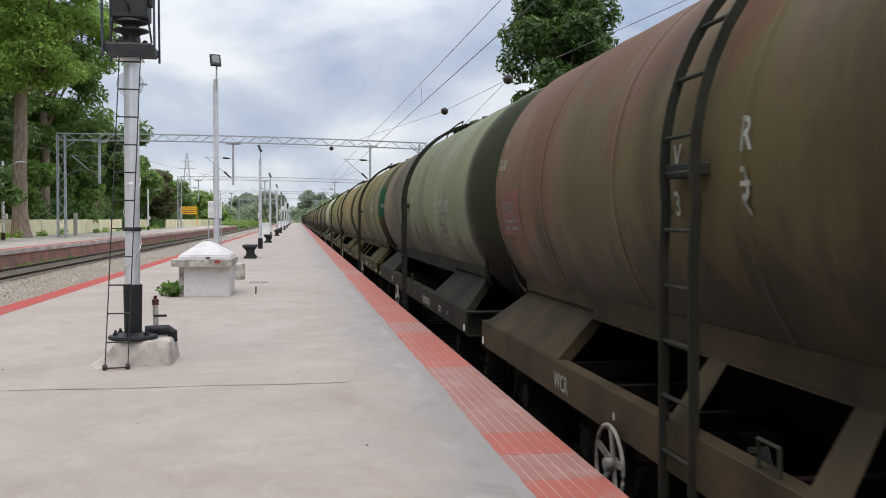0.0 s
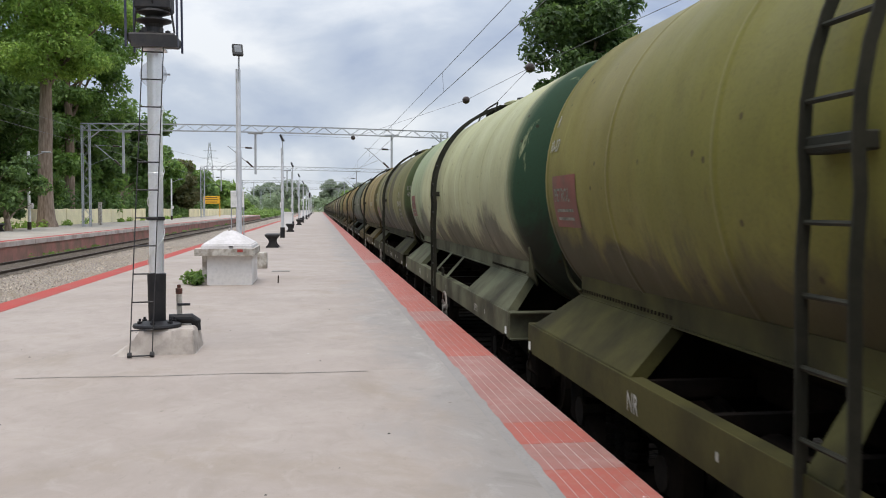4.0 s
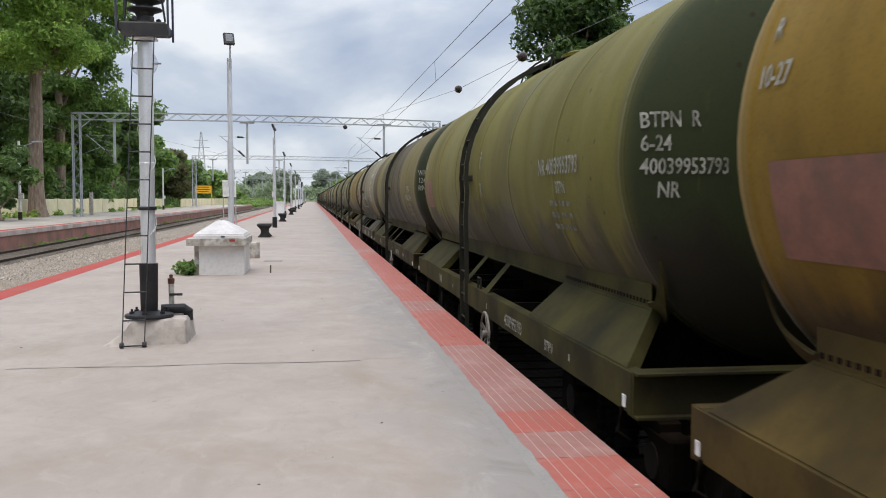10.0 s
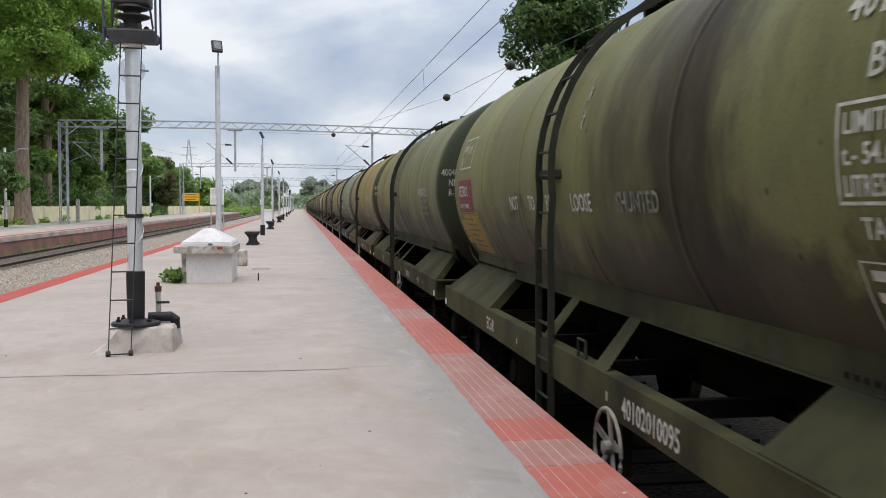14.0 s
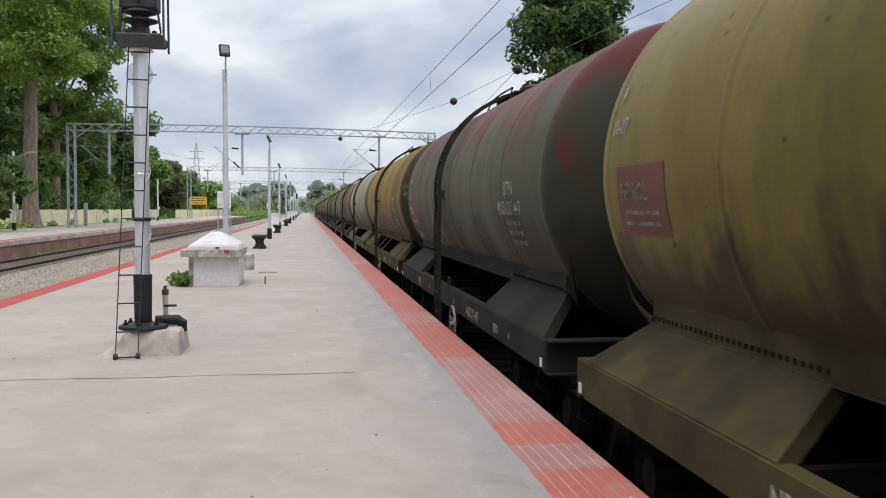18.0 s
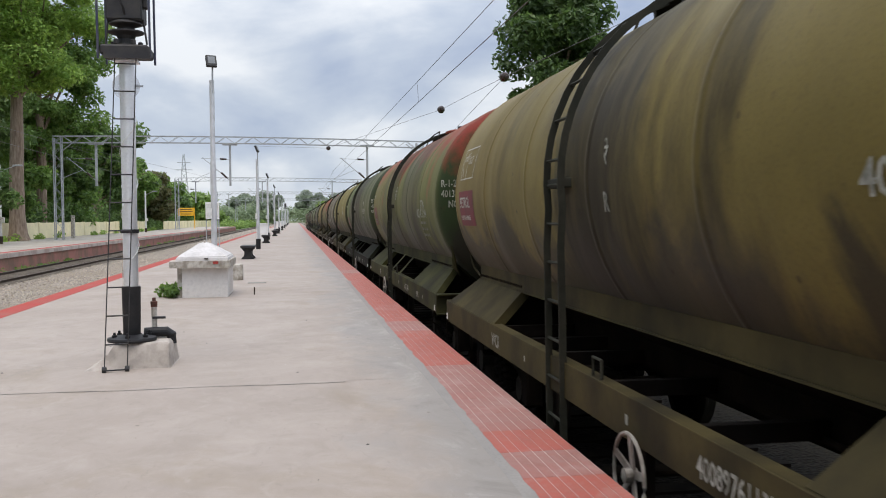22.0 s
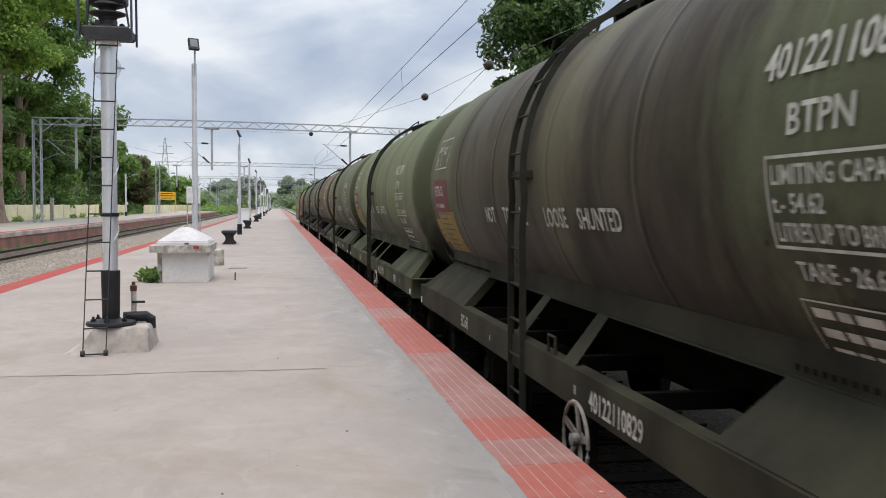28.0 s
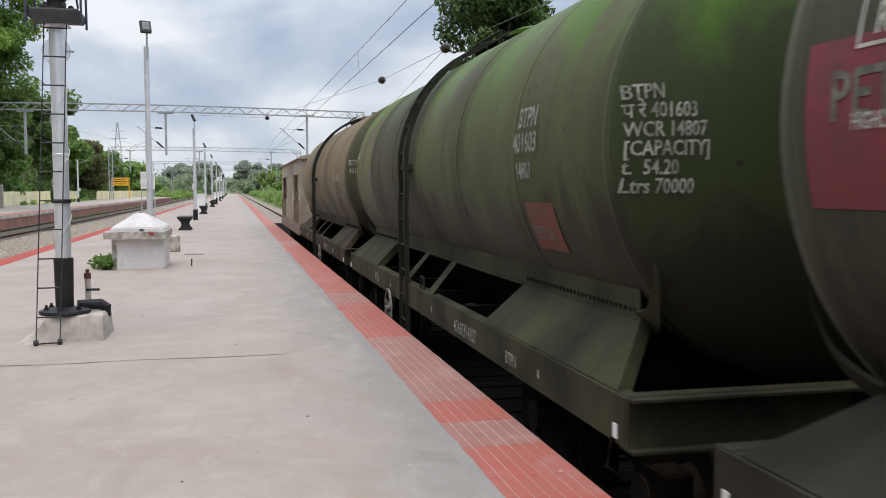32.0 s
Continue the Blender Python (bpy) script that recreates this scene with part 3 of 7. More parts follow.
def saddle(bm, side, end):
    """The inclined plate between solebar and skirt at one corner."""
    lo, hi = Vector((-SBX + 0.012, 0, SB1 + 0.004)), Vector((-SKX - 0.004, 0, SK0 + 0.015))
    quad = [(lo, 5.60), (lo, 2.90), (hi, 3.00), (hi, 5.18)]
    pts = [Vector((p.x * side, q * end, p.z)) for p, q in quad]
    n = (pts[1] - pts[0]).cross(pts[3] - pts[0]).normalized() * 0.022
    if n.z > 0:
        n = -n
    # a folded lip stiffens the inner edge
    fold = Vector((0.05 * side, 0, -0.05))
    a = [bm.verts.new(p) for p in pts]
    b = [bm.verts.new(p + n) for p in pts]
    bm.faces.new(a), bm.faces.new(b[::-1])
    for i in range(4):
        bm.faces.new((a[i], b[i], b[(i + 1) % 4], a[(i + 1) % 4]))
    for i, j in ((1, 2), (0, 3)):
        c = [bm.verts.new(p) for p in (pts[i] + n, pts[j] + n, pts[j] + n + fold, pts[i] + n + fold)]
        d = [bm.verts.new(v.co + Vector((0, 0.012 * end * (1 if i else -1), 0))) for v in c]
        bm.faces.new(c), bm.faces.new(d[::-1])
        for k in range(4):
            bm.faces.new((c[k], d[k], d[(k + 1) % 4], c[(k + 1) % 4]))
    bmesh.ops.recalc_face_normals(bm, faces=bm.faces)
    return bm


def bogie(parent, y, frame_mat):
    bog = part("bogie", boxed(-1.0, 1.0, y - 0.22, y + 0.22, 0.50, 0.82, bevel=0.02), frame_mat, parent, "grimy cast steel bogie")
    side = bmesh.new()
    for a, b, c, d in ((-1.32, -0.9, 0.36, 0.72), (0.9, 1.32, 0.36, 0.72)):
        box(side, -0.09, 0.09, a, b, c, d, bevel=0.02)
    bar(side, (0, -1.1, 0.70), (0, -0.42, 0.80), 0.16, 0.16), bar(side, (0, 1.1, 0.70), (0, 0.42, 0.80), 0.16, 0.16)
    box(side, -0.08, 0.08, -0.45, 0.45, 0.74, 0.88)
    bar(side, (0, -1.05, 0.46), (0, -0.4, 0.26), 0.15, 0.13), bar(side, (0, 1.05, 0.46), (0, 0.4, 0.26), 0.15, 0.13)
    box(side, -0.10, 0.10, -0.42, 0.42, 0.20, 0.32)
    sm = mesh_of("side_frame", side, frame_mat)
    spring = bmesh.new()
    for q in (-0.24, 0.0, 0.24):
        for k in range(5):
            lathe(spring, [(0.0, 0), (0.095, 0), (0.095, 0.05), (0.0, 0.05)], 10, m=Matrix.Translation((0, q, 0.325 + k * 0.083)))
    sp = mesh_of("spring_nest", spring, frame_mat)
    ws = bmesh.new()
    for s in (-1, 1):
        prof = [(0.0, -0.08), (0.16, -0.09), (0.17, -0.02), (0.40, -0.015), (0.42, -0.065), (0.50, -0.065), (0.505, 0.03), (0.53, 0.045), (0.53, 0.07), (0.42, 0.07), (0.40, 0.02), (0.17, 0.03), (0.16, 0.09), (0.0, 0.08)]
        lathe(ws, prof, 28, "x", Matrix.Translation((s * 0.80, 0, 0)) @ Matrix.Rotation(radians(180 if s > 0 else 0), 4, "Z"))
        lathe(ws, [(0, -0.11), (0.13, -0.11), (0.13, 0.11), (0, 0.11)], 12, "x", Matrix.Translation((s * 1.05, 0, 0)))
        for k in range(4):       # holes and lugs on the wheel's plate, so that its turning shows
            box(ws, -0.012, 0.012, -0.04, 0.04, 0.20, 0.36, Matrix.Translation((s * 0.815, 0, 0)) @ Matrix.Rotation(radians(90 * k), 4, "X"))
    tube(ws, [(-0.8, 0, 0), (0.8, 0, 0)], 0.085, 10)
    wm = mesh_of("wheelset", ws, M["wheel"])
    for s in (-1, 1):
        part("side_frame", sm, None, bog, m=pose(s * 1.06, y, 0))
        tagged(part("spring_nest", sp, None, bog, m=pose(s * 1.06, y, 0)), kind="stuff")
    for q in (-1.0, 1.0):
        part("wheelset", wm, None, bog, "worn steel wheelset", m=pose(0, y + q, 0.5))
    return bog


def brake_wheel_mesh():
    bm = bmesh.new()
    n = 28
    tube(bm, [(0, 0.25 * math.cos(2 * math.pi * k / n), 0.25 * math.sin(2 * math.pi * k / n)) for k in range(n + 1)], 0.0125, 7, False)
    for k in range(5):
        a = 2 * math.pi * k / 5 + 0.4
        bar(bm, (0.03, 0, 0), (0, 0.245 * math.cos(a), 0.245 * math.sin(a)), 0.05, 0.014, (1, 0, 0))
    lathe(bm, [(0, -0.03), (0.045, -0.03), (0.045, 0.05), (0, 0.05)], 12, "x")
    return bm


def tank_wagon():
    """The pattern wagon: its origin on the rails, its middle at y = 0, the platform at -x."""
    w = thing("tank_wagon", "", "tank wagon")
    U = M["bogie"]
    part("tank", tank_mesh(), None, w, smooth=True)
    # the lap at each tank end over the cradle
    for e in (-1, 1):
        bm = bmesh.new()
        rows = []
        for i in range(21):
            a = radians(-137 + i * (94 / 20))
            c = Vector((math.cos(a), 0, math.sin(a)))
            rows.append([bm.verts.new(Vector((0, e * y, ZC)) + c * r) for r, y in ((R + 0.002, 5.06), (R + 0.020, 5.06), (R + 0.020, 5.14), (R + 0.002, 5.14))])
        for a, b in zip(rows, rows[1:]):
            for k in range(4):
                bm.faces.new((a[k], a[(k + 1) % 4], b[(k + 1) % 4], b[k]))
        bmesh.ops.recalc_face_normals(bm, faces=bm.faces)
        part("cradle_lap", bm, None, w)
    for s in (-1, 1):
        for e in (-1, 1):
            part("saddle_plate", saddle(bmesh.new(), s, e), None, w, "inclined steel cradle plate")
            bm = bmesh.new()
            for k in range(30):
                y = e * (3.05 + k * 0.071)
                box(bm, -0.003, 0.003, y - 0.013, y + 0.013, SK0 + 0.036, SK0 + 0.064, Matrix.Translation((-s * (SKX + 0.012), 0, 0)))
            tagged(part("rivet_line", bm, U, w, "line of dark rivet slots"), kind="stuff")
        # the skirt hangs upright from the tank's flank, with a rolled foot
        bm = boxed(-0.006, 0.006, -5.16, 5.16, SK0, SK1 + 0.02, Matrix.Translation((-s * (SKX + 0.002), 0, 0)))
        box(bm, -0.02, 0.012, -5.16, 5.16, SK0 - 0.012, SK0 + 0.004, Matrix.Translation((-s * (SKX + 0.002), 0, 0)))
        part("cradle_flange", bm, None, w)
        for e in (-1, 1):
            # the skirt curls in and up round the tank's end
            bm, rows = bmesh.new(), []
            for i in range(13):
                q = i / 12
                y = 5.14 + 0.38 * math.sin(1.4 * q) / math.sin(1.4)
                a, half = -44.0 + 14.0 * q ** 1.7, 3.6 - 2.6 * q
                dish = R * math.sqrt(1 - min(0.9, max(0.0, (y - 5.36) / 0.5)) ** 2) ** 0.85
                rad = dish + 0.095 - 0.06 * q
                ring = []
                for da, dr in ((-half, 0.0), (-half, 0.022), (half, 0.012), (half, -0.01)):
                    p = side_point(a + da, rad + dr)
                    ring.append(bm.verts.new((p.x * s, e * y, p.z)))
                rows.append(ring)
            for a, b in zip(rows, rows[1:]):
                for k in range(4):
                    bm.faces.new((a[k], a[(k + 1) % 4], b[(k + 1) % 4], b[k]))
            bm.faces.new(rows[-1]), bm.faces.new(rows[0][::-1])
            bmesh.ops.recalc_face_normals(bm, faces=bm.faces)
            part("flange_horn", bm, None, w)
        for q in (0.62, -0.76):
            hi, lo = Vector((-SKX + 0.004, 0, SK0 + 0.02)), Vector((-SBX + 0.012, 0, SB1 + 0.002))
            bm = bmesh.new()
            c = [bm.verts.new((p.x * s + o * 0.012 * s, q + d, p.z + o * 0.010)) for o in (-1, 1) for p, d in ((lo, -0.12), (lo, 0.12), (hi, 0.30), (hi, 0.10))]
            for f in ((0, 1, 2, 3), (7, 6, 5, 4), (0, 4, 5, 1), (1, 5, 6, 2), (2, 6, 7, 3), (3, 7, 4, 0)):
                bm.faces.new([c[i] for i in f])
            bmesh.ops.recalc_face_normals(bm, faces=bm.faces)
            part("strut", bm, None, w)
        bm = boxed(-0.012, 0.012, -HALF, HALF, SB0, SB1, Matrix.Translation((-SBX * s, 0, 0)), 0.004)
        for z in (SB0 + 0.008, SB1 - 0.008):
            box(bm, -0.045, 0.045, -HALF, HALF, z - 0.008, z + 0.008, Matrix.Translation((-s * (SBX - 0.05), 0, 0)))
        part("solebar", bm, None, w)
    for e in (-1, 1):
        bm = boxed(-SBX - 0.006, SBX + 0.006, -0.012, 0.012, SB0 - 0.02, SB1 + 0.004, Matrix.Translation((0, e * (HALF + 0.012), 0)), 0.004)
        for z in (SB0 - 0.01, SB1 - 0.004):
            box(bm, -SBX, SBX, -0.09, 0.0 if e > 0 else 0.09, z - 0.008, z + 0.008, Matrix.Translation((0, e * HALF if e > 0 else e * HALF, 0)))
        part("headstock", bm, None, w)
        bm = boxed(-0.16, 0.16, e * (HALF - 0.2) - 0.25, e * (HALF - 0.2) + 0.25, 0.90, 1.18)
        tube(bm, [(0, e * HALF, 1.03), (0, e * (HALF + 0.32), 1.03)], 0.075, 10)
        box(bm, -0.14, 0.14, -0.15, 0.12, 0.88, 1.19, Matrix.Translation((0.03 * e, e * (HALF + 0.36), 0)), 0.03)
        box(bm, 0.02, 0.12, -0.12, 0.12, 0.90, 1.16, Matrix.Translation((0.05 * e, e * (HALF + 0.42), 0)), 0.03)
        part("coupler", bm, U, w, "greasy centre buffer coupler")
        bm = bmesh.new()
        tube(bm, [(-0.42 * e, e * (HALF + 0.03), 0.98), (-0.43 * e, e * (HALF + 0.14), 0.86), (-0.36 * e, e * (HALF + 0.25), 0.68), (-0.26 * e, e * (HALF + 0.36), 0.62)], 0.026, 8)
        part("brake_hose", bm, M["black"], w, "hanging rubber brake hose")
        bm = boxed(-0.005, 0.005, -0.024, 0.024, -0.038, 0.038, Matrix.Translation((-SBX - 0.021, e * (HALF - 0.10), SB0 + 0.07)))
        part("tag", bm, M["tag_white"], w, "small white tag plate")
        bm = tube(bmesh.new(), [(-SBX - 0.02, e * (HALF - 0.14), SB0 + 0.02), (-SBX - 0.05, e * (HALF - 0.14), SB0 - 0.14), (-SBX + 0.04, e * (HALF - 0.14), SB0 - 0.20)], 0.014, 6)
        part("lifting_hook", bm, U, w)
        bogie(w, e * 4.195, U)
    # plates added under the tank to block light from the far side
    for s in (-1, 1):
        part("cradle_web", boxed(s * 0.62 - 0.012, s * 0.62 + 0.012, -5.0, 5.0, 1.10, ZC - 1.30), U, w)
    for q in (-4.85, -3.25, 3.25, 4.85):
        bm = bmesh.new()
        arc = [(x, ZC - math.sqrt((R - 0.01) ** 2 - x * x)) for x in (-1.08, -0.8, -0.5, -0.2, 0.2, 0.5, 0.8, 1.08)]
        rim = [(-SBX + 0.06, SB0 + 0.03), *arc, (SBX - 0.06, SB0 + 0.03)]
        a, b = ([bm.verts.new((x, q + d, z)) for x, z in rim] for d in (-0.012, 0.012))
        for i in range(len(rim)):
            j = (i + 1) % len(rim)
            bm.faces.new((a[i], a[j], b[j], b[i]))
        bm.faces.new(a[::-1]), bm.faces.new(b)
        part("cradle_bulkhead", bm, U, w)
    # black sheet between the two flanges, put in for the shade under the belly
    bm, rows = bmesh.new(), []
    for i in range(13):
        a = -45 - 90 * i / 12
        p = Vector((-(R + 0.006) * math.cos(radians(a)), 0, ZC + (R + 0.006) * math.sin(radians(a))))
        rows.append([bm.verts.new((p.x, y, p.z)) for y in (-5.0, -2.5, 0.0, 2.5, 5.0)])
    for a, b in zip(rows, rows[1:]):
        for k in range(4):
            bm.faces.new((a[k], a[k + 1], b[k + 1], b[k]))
    part("belly_coating", bm, U, w, "black sheet standing in for the shade under the tank", True)
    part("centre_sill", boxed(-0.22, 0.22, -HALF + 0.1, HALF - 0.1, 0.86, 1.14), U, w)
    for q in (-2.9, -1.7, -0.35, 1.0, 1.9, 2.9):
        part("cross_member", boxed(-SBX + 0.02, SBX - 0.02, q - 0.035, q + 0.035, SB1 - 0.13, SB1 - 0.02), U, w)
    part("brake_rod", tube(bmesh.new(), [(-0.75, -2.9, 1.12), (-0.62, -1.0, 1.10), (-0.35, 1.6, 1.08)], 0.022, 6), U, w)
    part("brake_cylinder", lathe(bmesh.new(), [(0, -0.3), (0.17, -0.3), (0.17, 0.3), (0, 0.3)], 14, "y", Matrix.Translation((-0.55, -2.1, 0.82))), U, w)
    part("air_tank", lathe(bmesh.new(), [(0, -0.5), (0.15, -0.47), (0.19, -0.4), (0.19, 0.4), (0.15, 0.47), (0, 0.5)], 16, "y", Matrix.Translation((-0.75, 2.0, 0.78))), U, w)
    # ladder over the tank and on to the hand rail at the top
    lad = part("ladder", boxed(-1.53, -1.43, LAD - 0.19, LAD + 0.19, ZC - 0.055, ZC + 0.02, bevel=0.008), M["ladder"], w, "dark iron ladder up the tank side")
    rr = R + 0.085
    for q in (-0.19, 0.19):
        bm = bmesh.new()
        line = [Vector((-rr + 0.02, LAD + q, 0.40)), Vector((-rr + 0.01, LAD + q, 1.6)), Vector((-rr, LAD + q, ZC - 0.5))]
        line += [side_point(a, rr) + Vector((0, LAD + q, 0)) for a in range(-8, 84, 7)]
        rows = []
        for i, p in enumerate(line):
            c = Vector((p.x, 0, p.z - ZC)).normalized() if p.z > ZC else Vector((-1, 0, 0))
            rows.append([bm.verts.new(p + c * o + Vector((0, k, 0))) for o, k in ((-0.028, -0.006), (0.028, -0.006), (0.028, 0.006), (-0.028, 0.006))])
        for a, b in zip(rows, rows[1:]):
            for k in range(4):
                bm.faces.new((a[k], a[(k + 1) % 4], b[(k + 1) % 4], b[k]))
        bm.faces.new(rows[0]), bm.faces.new(rows[-1][::-1])
        bmesh.ops.recalc_face_normals(bm, faces=bm.faces)
        part("stile", bm, M["ladder"], lad)
    rung = mesh_of("rung", tube(bmesh.new(), [(0, -0.19, 0), (0, 0.19, 0)], 0.013, 6), M["ladder"])
    for k in range(8):
        part("rung", rung, None, lad, m=pose(-rr + 0.01, LAD, 0.48 + k * 0.30))
    for a in (6, 18, 30, 42, 54, 66):
        p = side_point(a, rr)
        part("rung", rung, None, lad, m=pose(p.x, LAD, p.z))
    # top fittings
    part("manhole", lathe(bmesh.new(), [(0, 0), (0.40, 0), (0.40, 0.12), (0.44, 0.12), (0.44, 0.16), (0.36, 0.19), (0, 0.21)], 24, m=Matrix.Translation((0, -0.25, ZC + R - 0.12))), None, w, "domed manhole on the tank top")
    for k in range(2):
        part("walkway_plank", boxed(-0.52 + k * 0.24, -0.30 + k * 0.24, -0.25, 1.05, ZC + R - 0.020, ZC + R + 0.004), M["ladder"], w)
    for q in (-0.2, 0.42, 0.98):
        part("walkway_bearer", boxed(-0.52, -0.04, q, q + 0.05, ZC + R - 0.12, ZC + R - 0.020), M["ladder"], w)
    part("hoop_rail", tube(bmesh.new(), [(-0.62, LAD - 0.9, ZC + R - 0.16), (-0.58, LAD - 0.9, ZC + R + 0.03), (-0.50, LAD - 0.3, ZC + R + 0.08), (-0.50, LAD + 0.3, ZC + R + 0.08), (-0.58, LAD + 0.62, ZC + R + 0.0), (-0.64, LAD + 0.62, ZC + R - 0.17)], 0.013, 6), M["ladder"], w)
    part("safety_valve", lathe(bmesh.new(), [(0, 0), (0.07, 0), (0.07, 0.2), (0.11, 0.2), (0.11, 0.27), (0, 0.29)], 12, m=Matrix.Translation((0.1, 0.75, ZC + R - 0.02))), M["iron"], w)
    hw = part("brake_wheel", brake_wheel_mesh(), M["brake"], w, "spoked hand brake wheel with worn pale paint", m=pose(-1.56, LAD - 1.66, 0.79))
    part("shaft", tube(bmesh.new(), [(0, 0, 0), (0.5, 0, 0)], 0.02, 6), U, hw)
    bm = boxed(-0.03, 0.03, -0.09, 0.09, 0.0, 0.42)
    part("brake_bracket", bm, U, w, m=pose(-1.46, LAD - 1.66, 0.62))
    bm = tube(bmesh.new(), [(-SBX + 0.02, LAD - 0.95, SB1 - 0.01), (-SBX + 0.02, LAD - 0.95, SB1 + 0.13), (-SBX + 0.02, LAD - 0.77, SB1 + 0.13), (-SBX + 0.02, LAD - 0.77, SB1 - 0.01)], 0.012, 6)
    part("grab_iron", bm, M["ladder"], w)
    return w


def rich(c, k, strong=1.12):
    """The colour at k times its brightness, warmer and a little more saturated."""
    m = sum(c) / 3
    return tuple(max(0.003, k * s * (m + strong * (v - m))) for v, s in zip(c, (1.15, 1.0, 0.79)))


def tank_paint(name, base, far, panel, stain, streak=0.5, patch=None, seed=0.0, top=None, bands=(), near=None, patch_at=(-4.85, -9.0, 2.80, 0.42), camo=None):
    """Weathered tank paint: body, far end and near end in their own colours, dished end in its own darkened for shade,
    with runs down the sides.
    """
    n = Nodes(name)
    y, z = n.axis(1), n.axis(2)
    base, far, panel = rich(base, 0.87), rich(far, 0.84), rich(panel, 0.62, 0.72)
    stain = rich(stain, 0.20)
    sh = (seed * 1.7, seed * 3.1, seed * 0.9)
    edge = n.noise(1.6, 6, (0.25, 1, 0.35), 0.6, shift=sh)
    wob = n.math("MULTIPLY", n.math("SUBTRACT", edge, 0.5), 2.2)
    yy = n.math("ADD", y, wob)
    col = n.mix(n.band(yy, 2.7, 3.3), base, far)
    if near is not None:
        col = n.mix(n.band(yy, -2.3, -3.0), col, rich(near, 0.72))
    tone = n.noise(0.9, 6, (0.6, 1, 0.6), shift=sh)
    col = n.mix(n.math("MULTIPLY", n.band(tone, 0.40, 0.70), 0.5), col, tuple(c * 0.6 for c in base))
    col = n.mix(n.math("MULTIPLY", n.band(n.noise(0.7, 5, (0.8, 1, 0.8), shift=(seed, seed, 3)), 0.50, 0.70), 0.45), col, tuple(min(1, c * 1.4) for c in base))
    # runs from the manhole and rust down the plates
    run = n.noise(0.75, 5, (0.42, 1.0, 0.40), 0.5, shift=sh, twist=0.5)
    fine = n.noise(2.6, 7, (0.42, 1.0, 0.40), 0.62, shift=sh, twist=0.8)
    runs = n.math("ADD", n.math("MULTIPLY", run, 0.82), n.math("MULTIPLY", fine, 0.18))
    lo = 0.60 - 0.10 * streak
    col = n.mix(n.math("MULTIPLY", n.band(runs, lo, lo + 0.18), 0.46), col, stain)
    blot = n.noise(2.1, 9, (0.7, 1.0, 0.62), 0.68, shift=(seed, seed * 2, 1), twist=0.7)
    col = n.mix(n.math("MULTIPLY", n.band(blot, 0.53, 0.70), 0.40), col, tuple(0.5 * c + 0.5 * s for c, s in zip(base, stain)))
    dusty = n.noise(2.4, 8, (0.9, 1.0, 0.8), 0.7, shift=(4, seed, seed), twist=0.5)
    col = n.mix(n.math("MULTIPLY", n.band(dusty, 0.54, 0.74), 0.22), col, tuple(c * 1.55 + 0.004 for c in base))
    pale = n.band(n.noise(1.5, 7, (0.5, 1.0, 0.45), 0.66, shift=(seed, 9, seed), twist=1.0), 0.56, 0.72)
    col = n.mix(n.math("MULTIPLY", pale, 0.10), col, tuple(min(1, c * 1.7 + 0.003) for c in base))
    # dished end: its own paint, darkened for the shade of the wagon ahead
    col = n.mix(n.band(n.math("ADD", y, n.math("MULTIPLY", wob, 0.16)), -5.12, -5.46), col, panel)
    # paint lifted in thin drips and scratches below the crown
    drip = n.noise(7.0, 6, (0.5, 1.0, 0.10), 0.65, shift=sh, twist=0.3)
    where = n.band(n.noise(0.55, 3, (0.8, 1, 0.8), shift=(seed, 2, seed)), 0.50, 0.66)
    col = n.mix(n.math("MULTIPLY", n.math("MULTIPLY", n.band(drip, 0.60, 0.68), where), 0.5), col, tuple(1.7 * c + 0.006 for c in base))
    rust = n.noise(4.5, 8, (0.8, 1.0, 0.30), 0.7, shift=(seed, 5, 2), twist=0.4)
    col = n.mix(n.math("MULTIPLY", n.band(rust, 0.64, 0.72), 0.55), col, (0.050, 0.026, 0.014))
    if camo is not None:
        blob = n.noise(0.62, 1.5, (0.9, 1.0, 0.8), 0.4, shift=(3.1, 0.4, 1.7), twist=0.6)
        col = n.mix(n.math("MULTIPLY", n.band(blob, 0.50, 0.525), n.band(y, 0.4, -0.2)), col, camo)
    if top is not None:
        up = n.math("ADD", z, n.math("MULTIPLY", n.math("SUBTRACT", n.noise(1.1, 6, (1, 1, 0.6), shift=sh), 0.5), 4.0))
        col = n.mix(n.math("MULTIPLY", n.band(up, 3.1, 3.6), 0.85), col, rich(top, 0.62))
    for hi, low, much in bands:
        inside = n.math("MINIMUM", n.band(yy, hi + 0.25, hi - 0.25), n.band(yy, low - 0.25, low + 0.25))
        ragged = n.math("ADD", 0.62, n.math("MULTIPLY", n.band(fine, 0.35, 0.62), 0.38))
        col = n.mix(n.math("MULTIPLY", n.math("MULTIPLY", inside, ragged), much), col, stain)
    if patch is not None:
        v = n.math("SUBTRACT", patch_at[3], n.math("ABSOLUTE", n.math("SUBTRACT", z, patch_at[2])))
        v = n.math("MINIMUM", v, n.math("SUBTRACT", y, patch_at[1]))
        col = n.mix(n.band(n.math("MINIMUM", n.math("SUBTRACT", patch_at[0], y), n.math("ADD", v, n.math("MULTIPLY", wob, 0.05))), 0.0, 0.05), col, rich(patch, 0.58))
    # weld seams hold rust; low down, grime and the tank's shade are painted in
    seam = n.math("ABSOLUTE", n.math("SUBTRACT", n.math("FRACT", n.math("ADD", n.math("DIVIDE", y, 1.79), 0.5)), 0.5))
    col = n.mix(n.math("MULTIPLY", n.band(n.math("ADD", seam, n.math("MULTIPLY", fine, 0.05)), 0.036, 0.020), 0.20), col, stain)
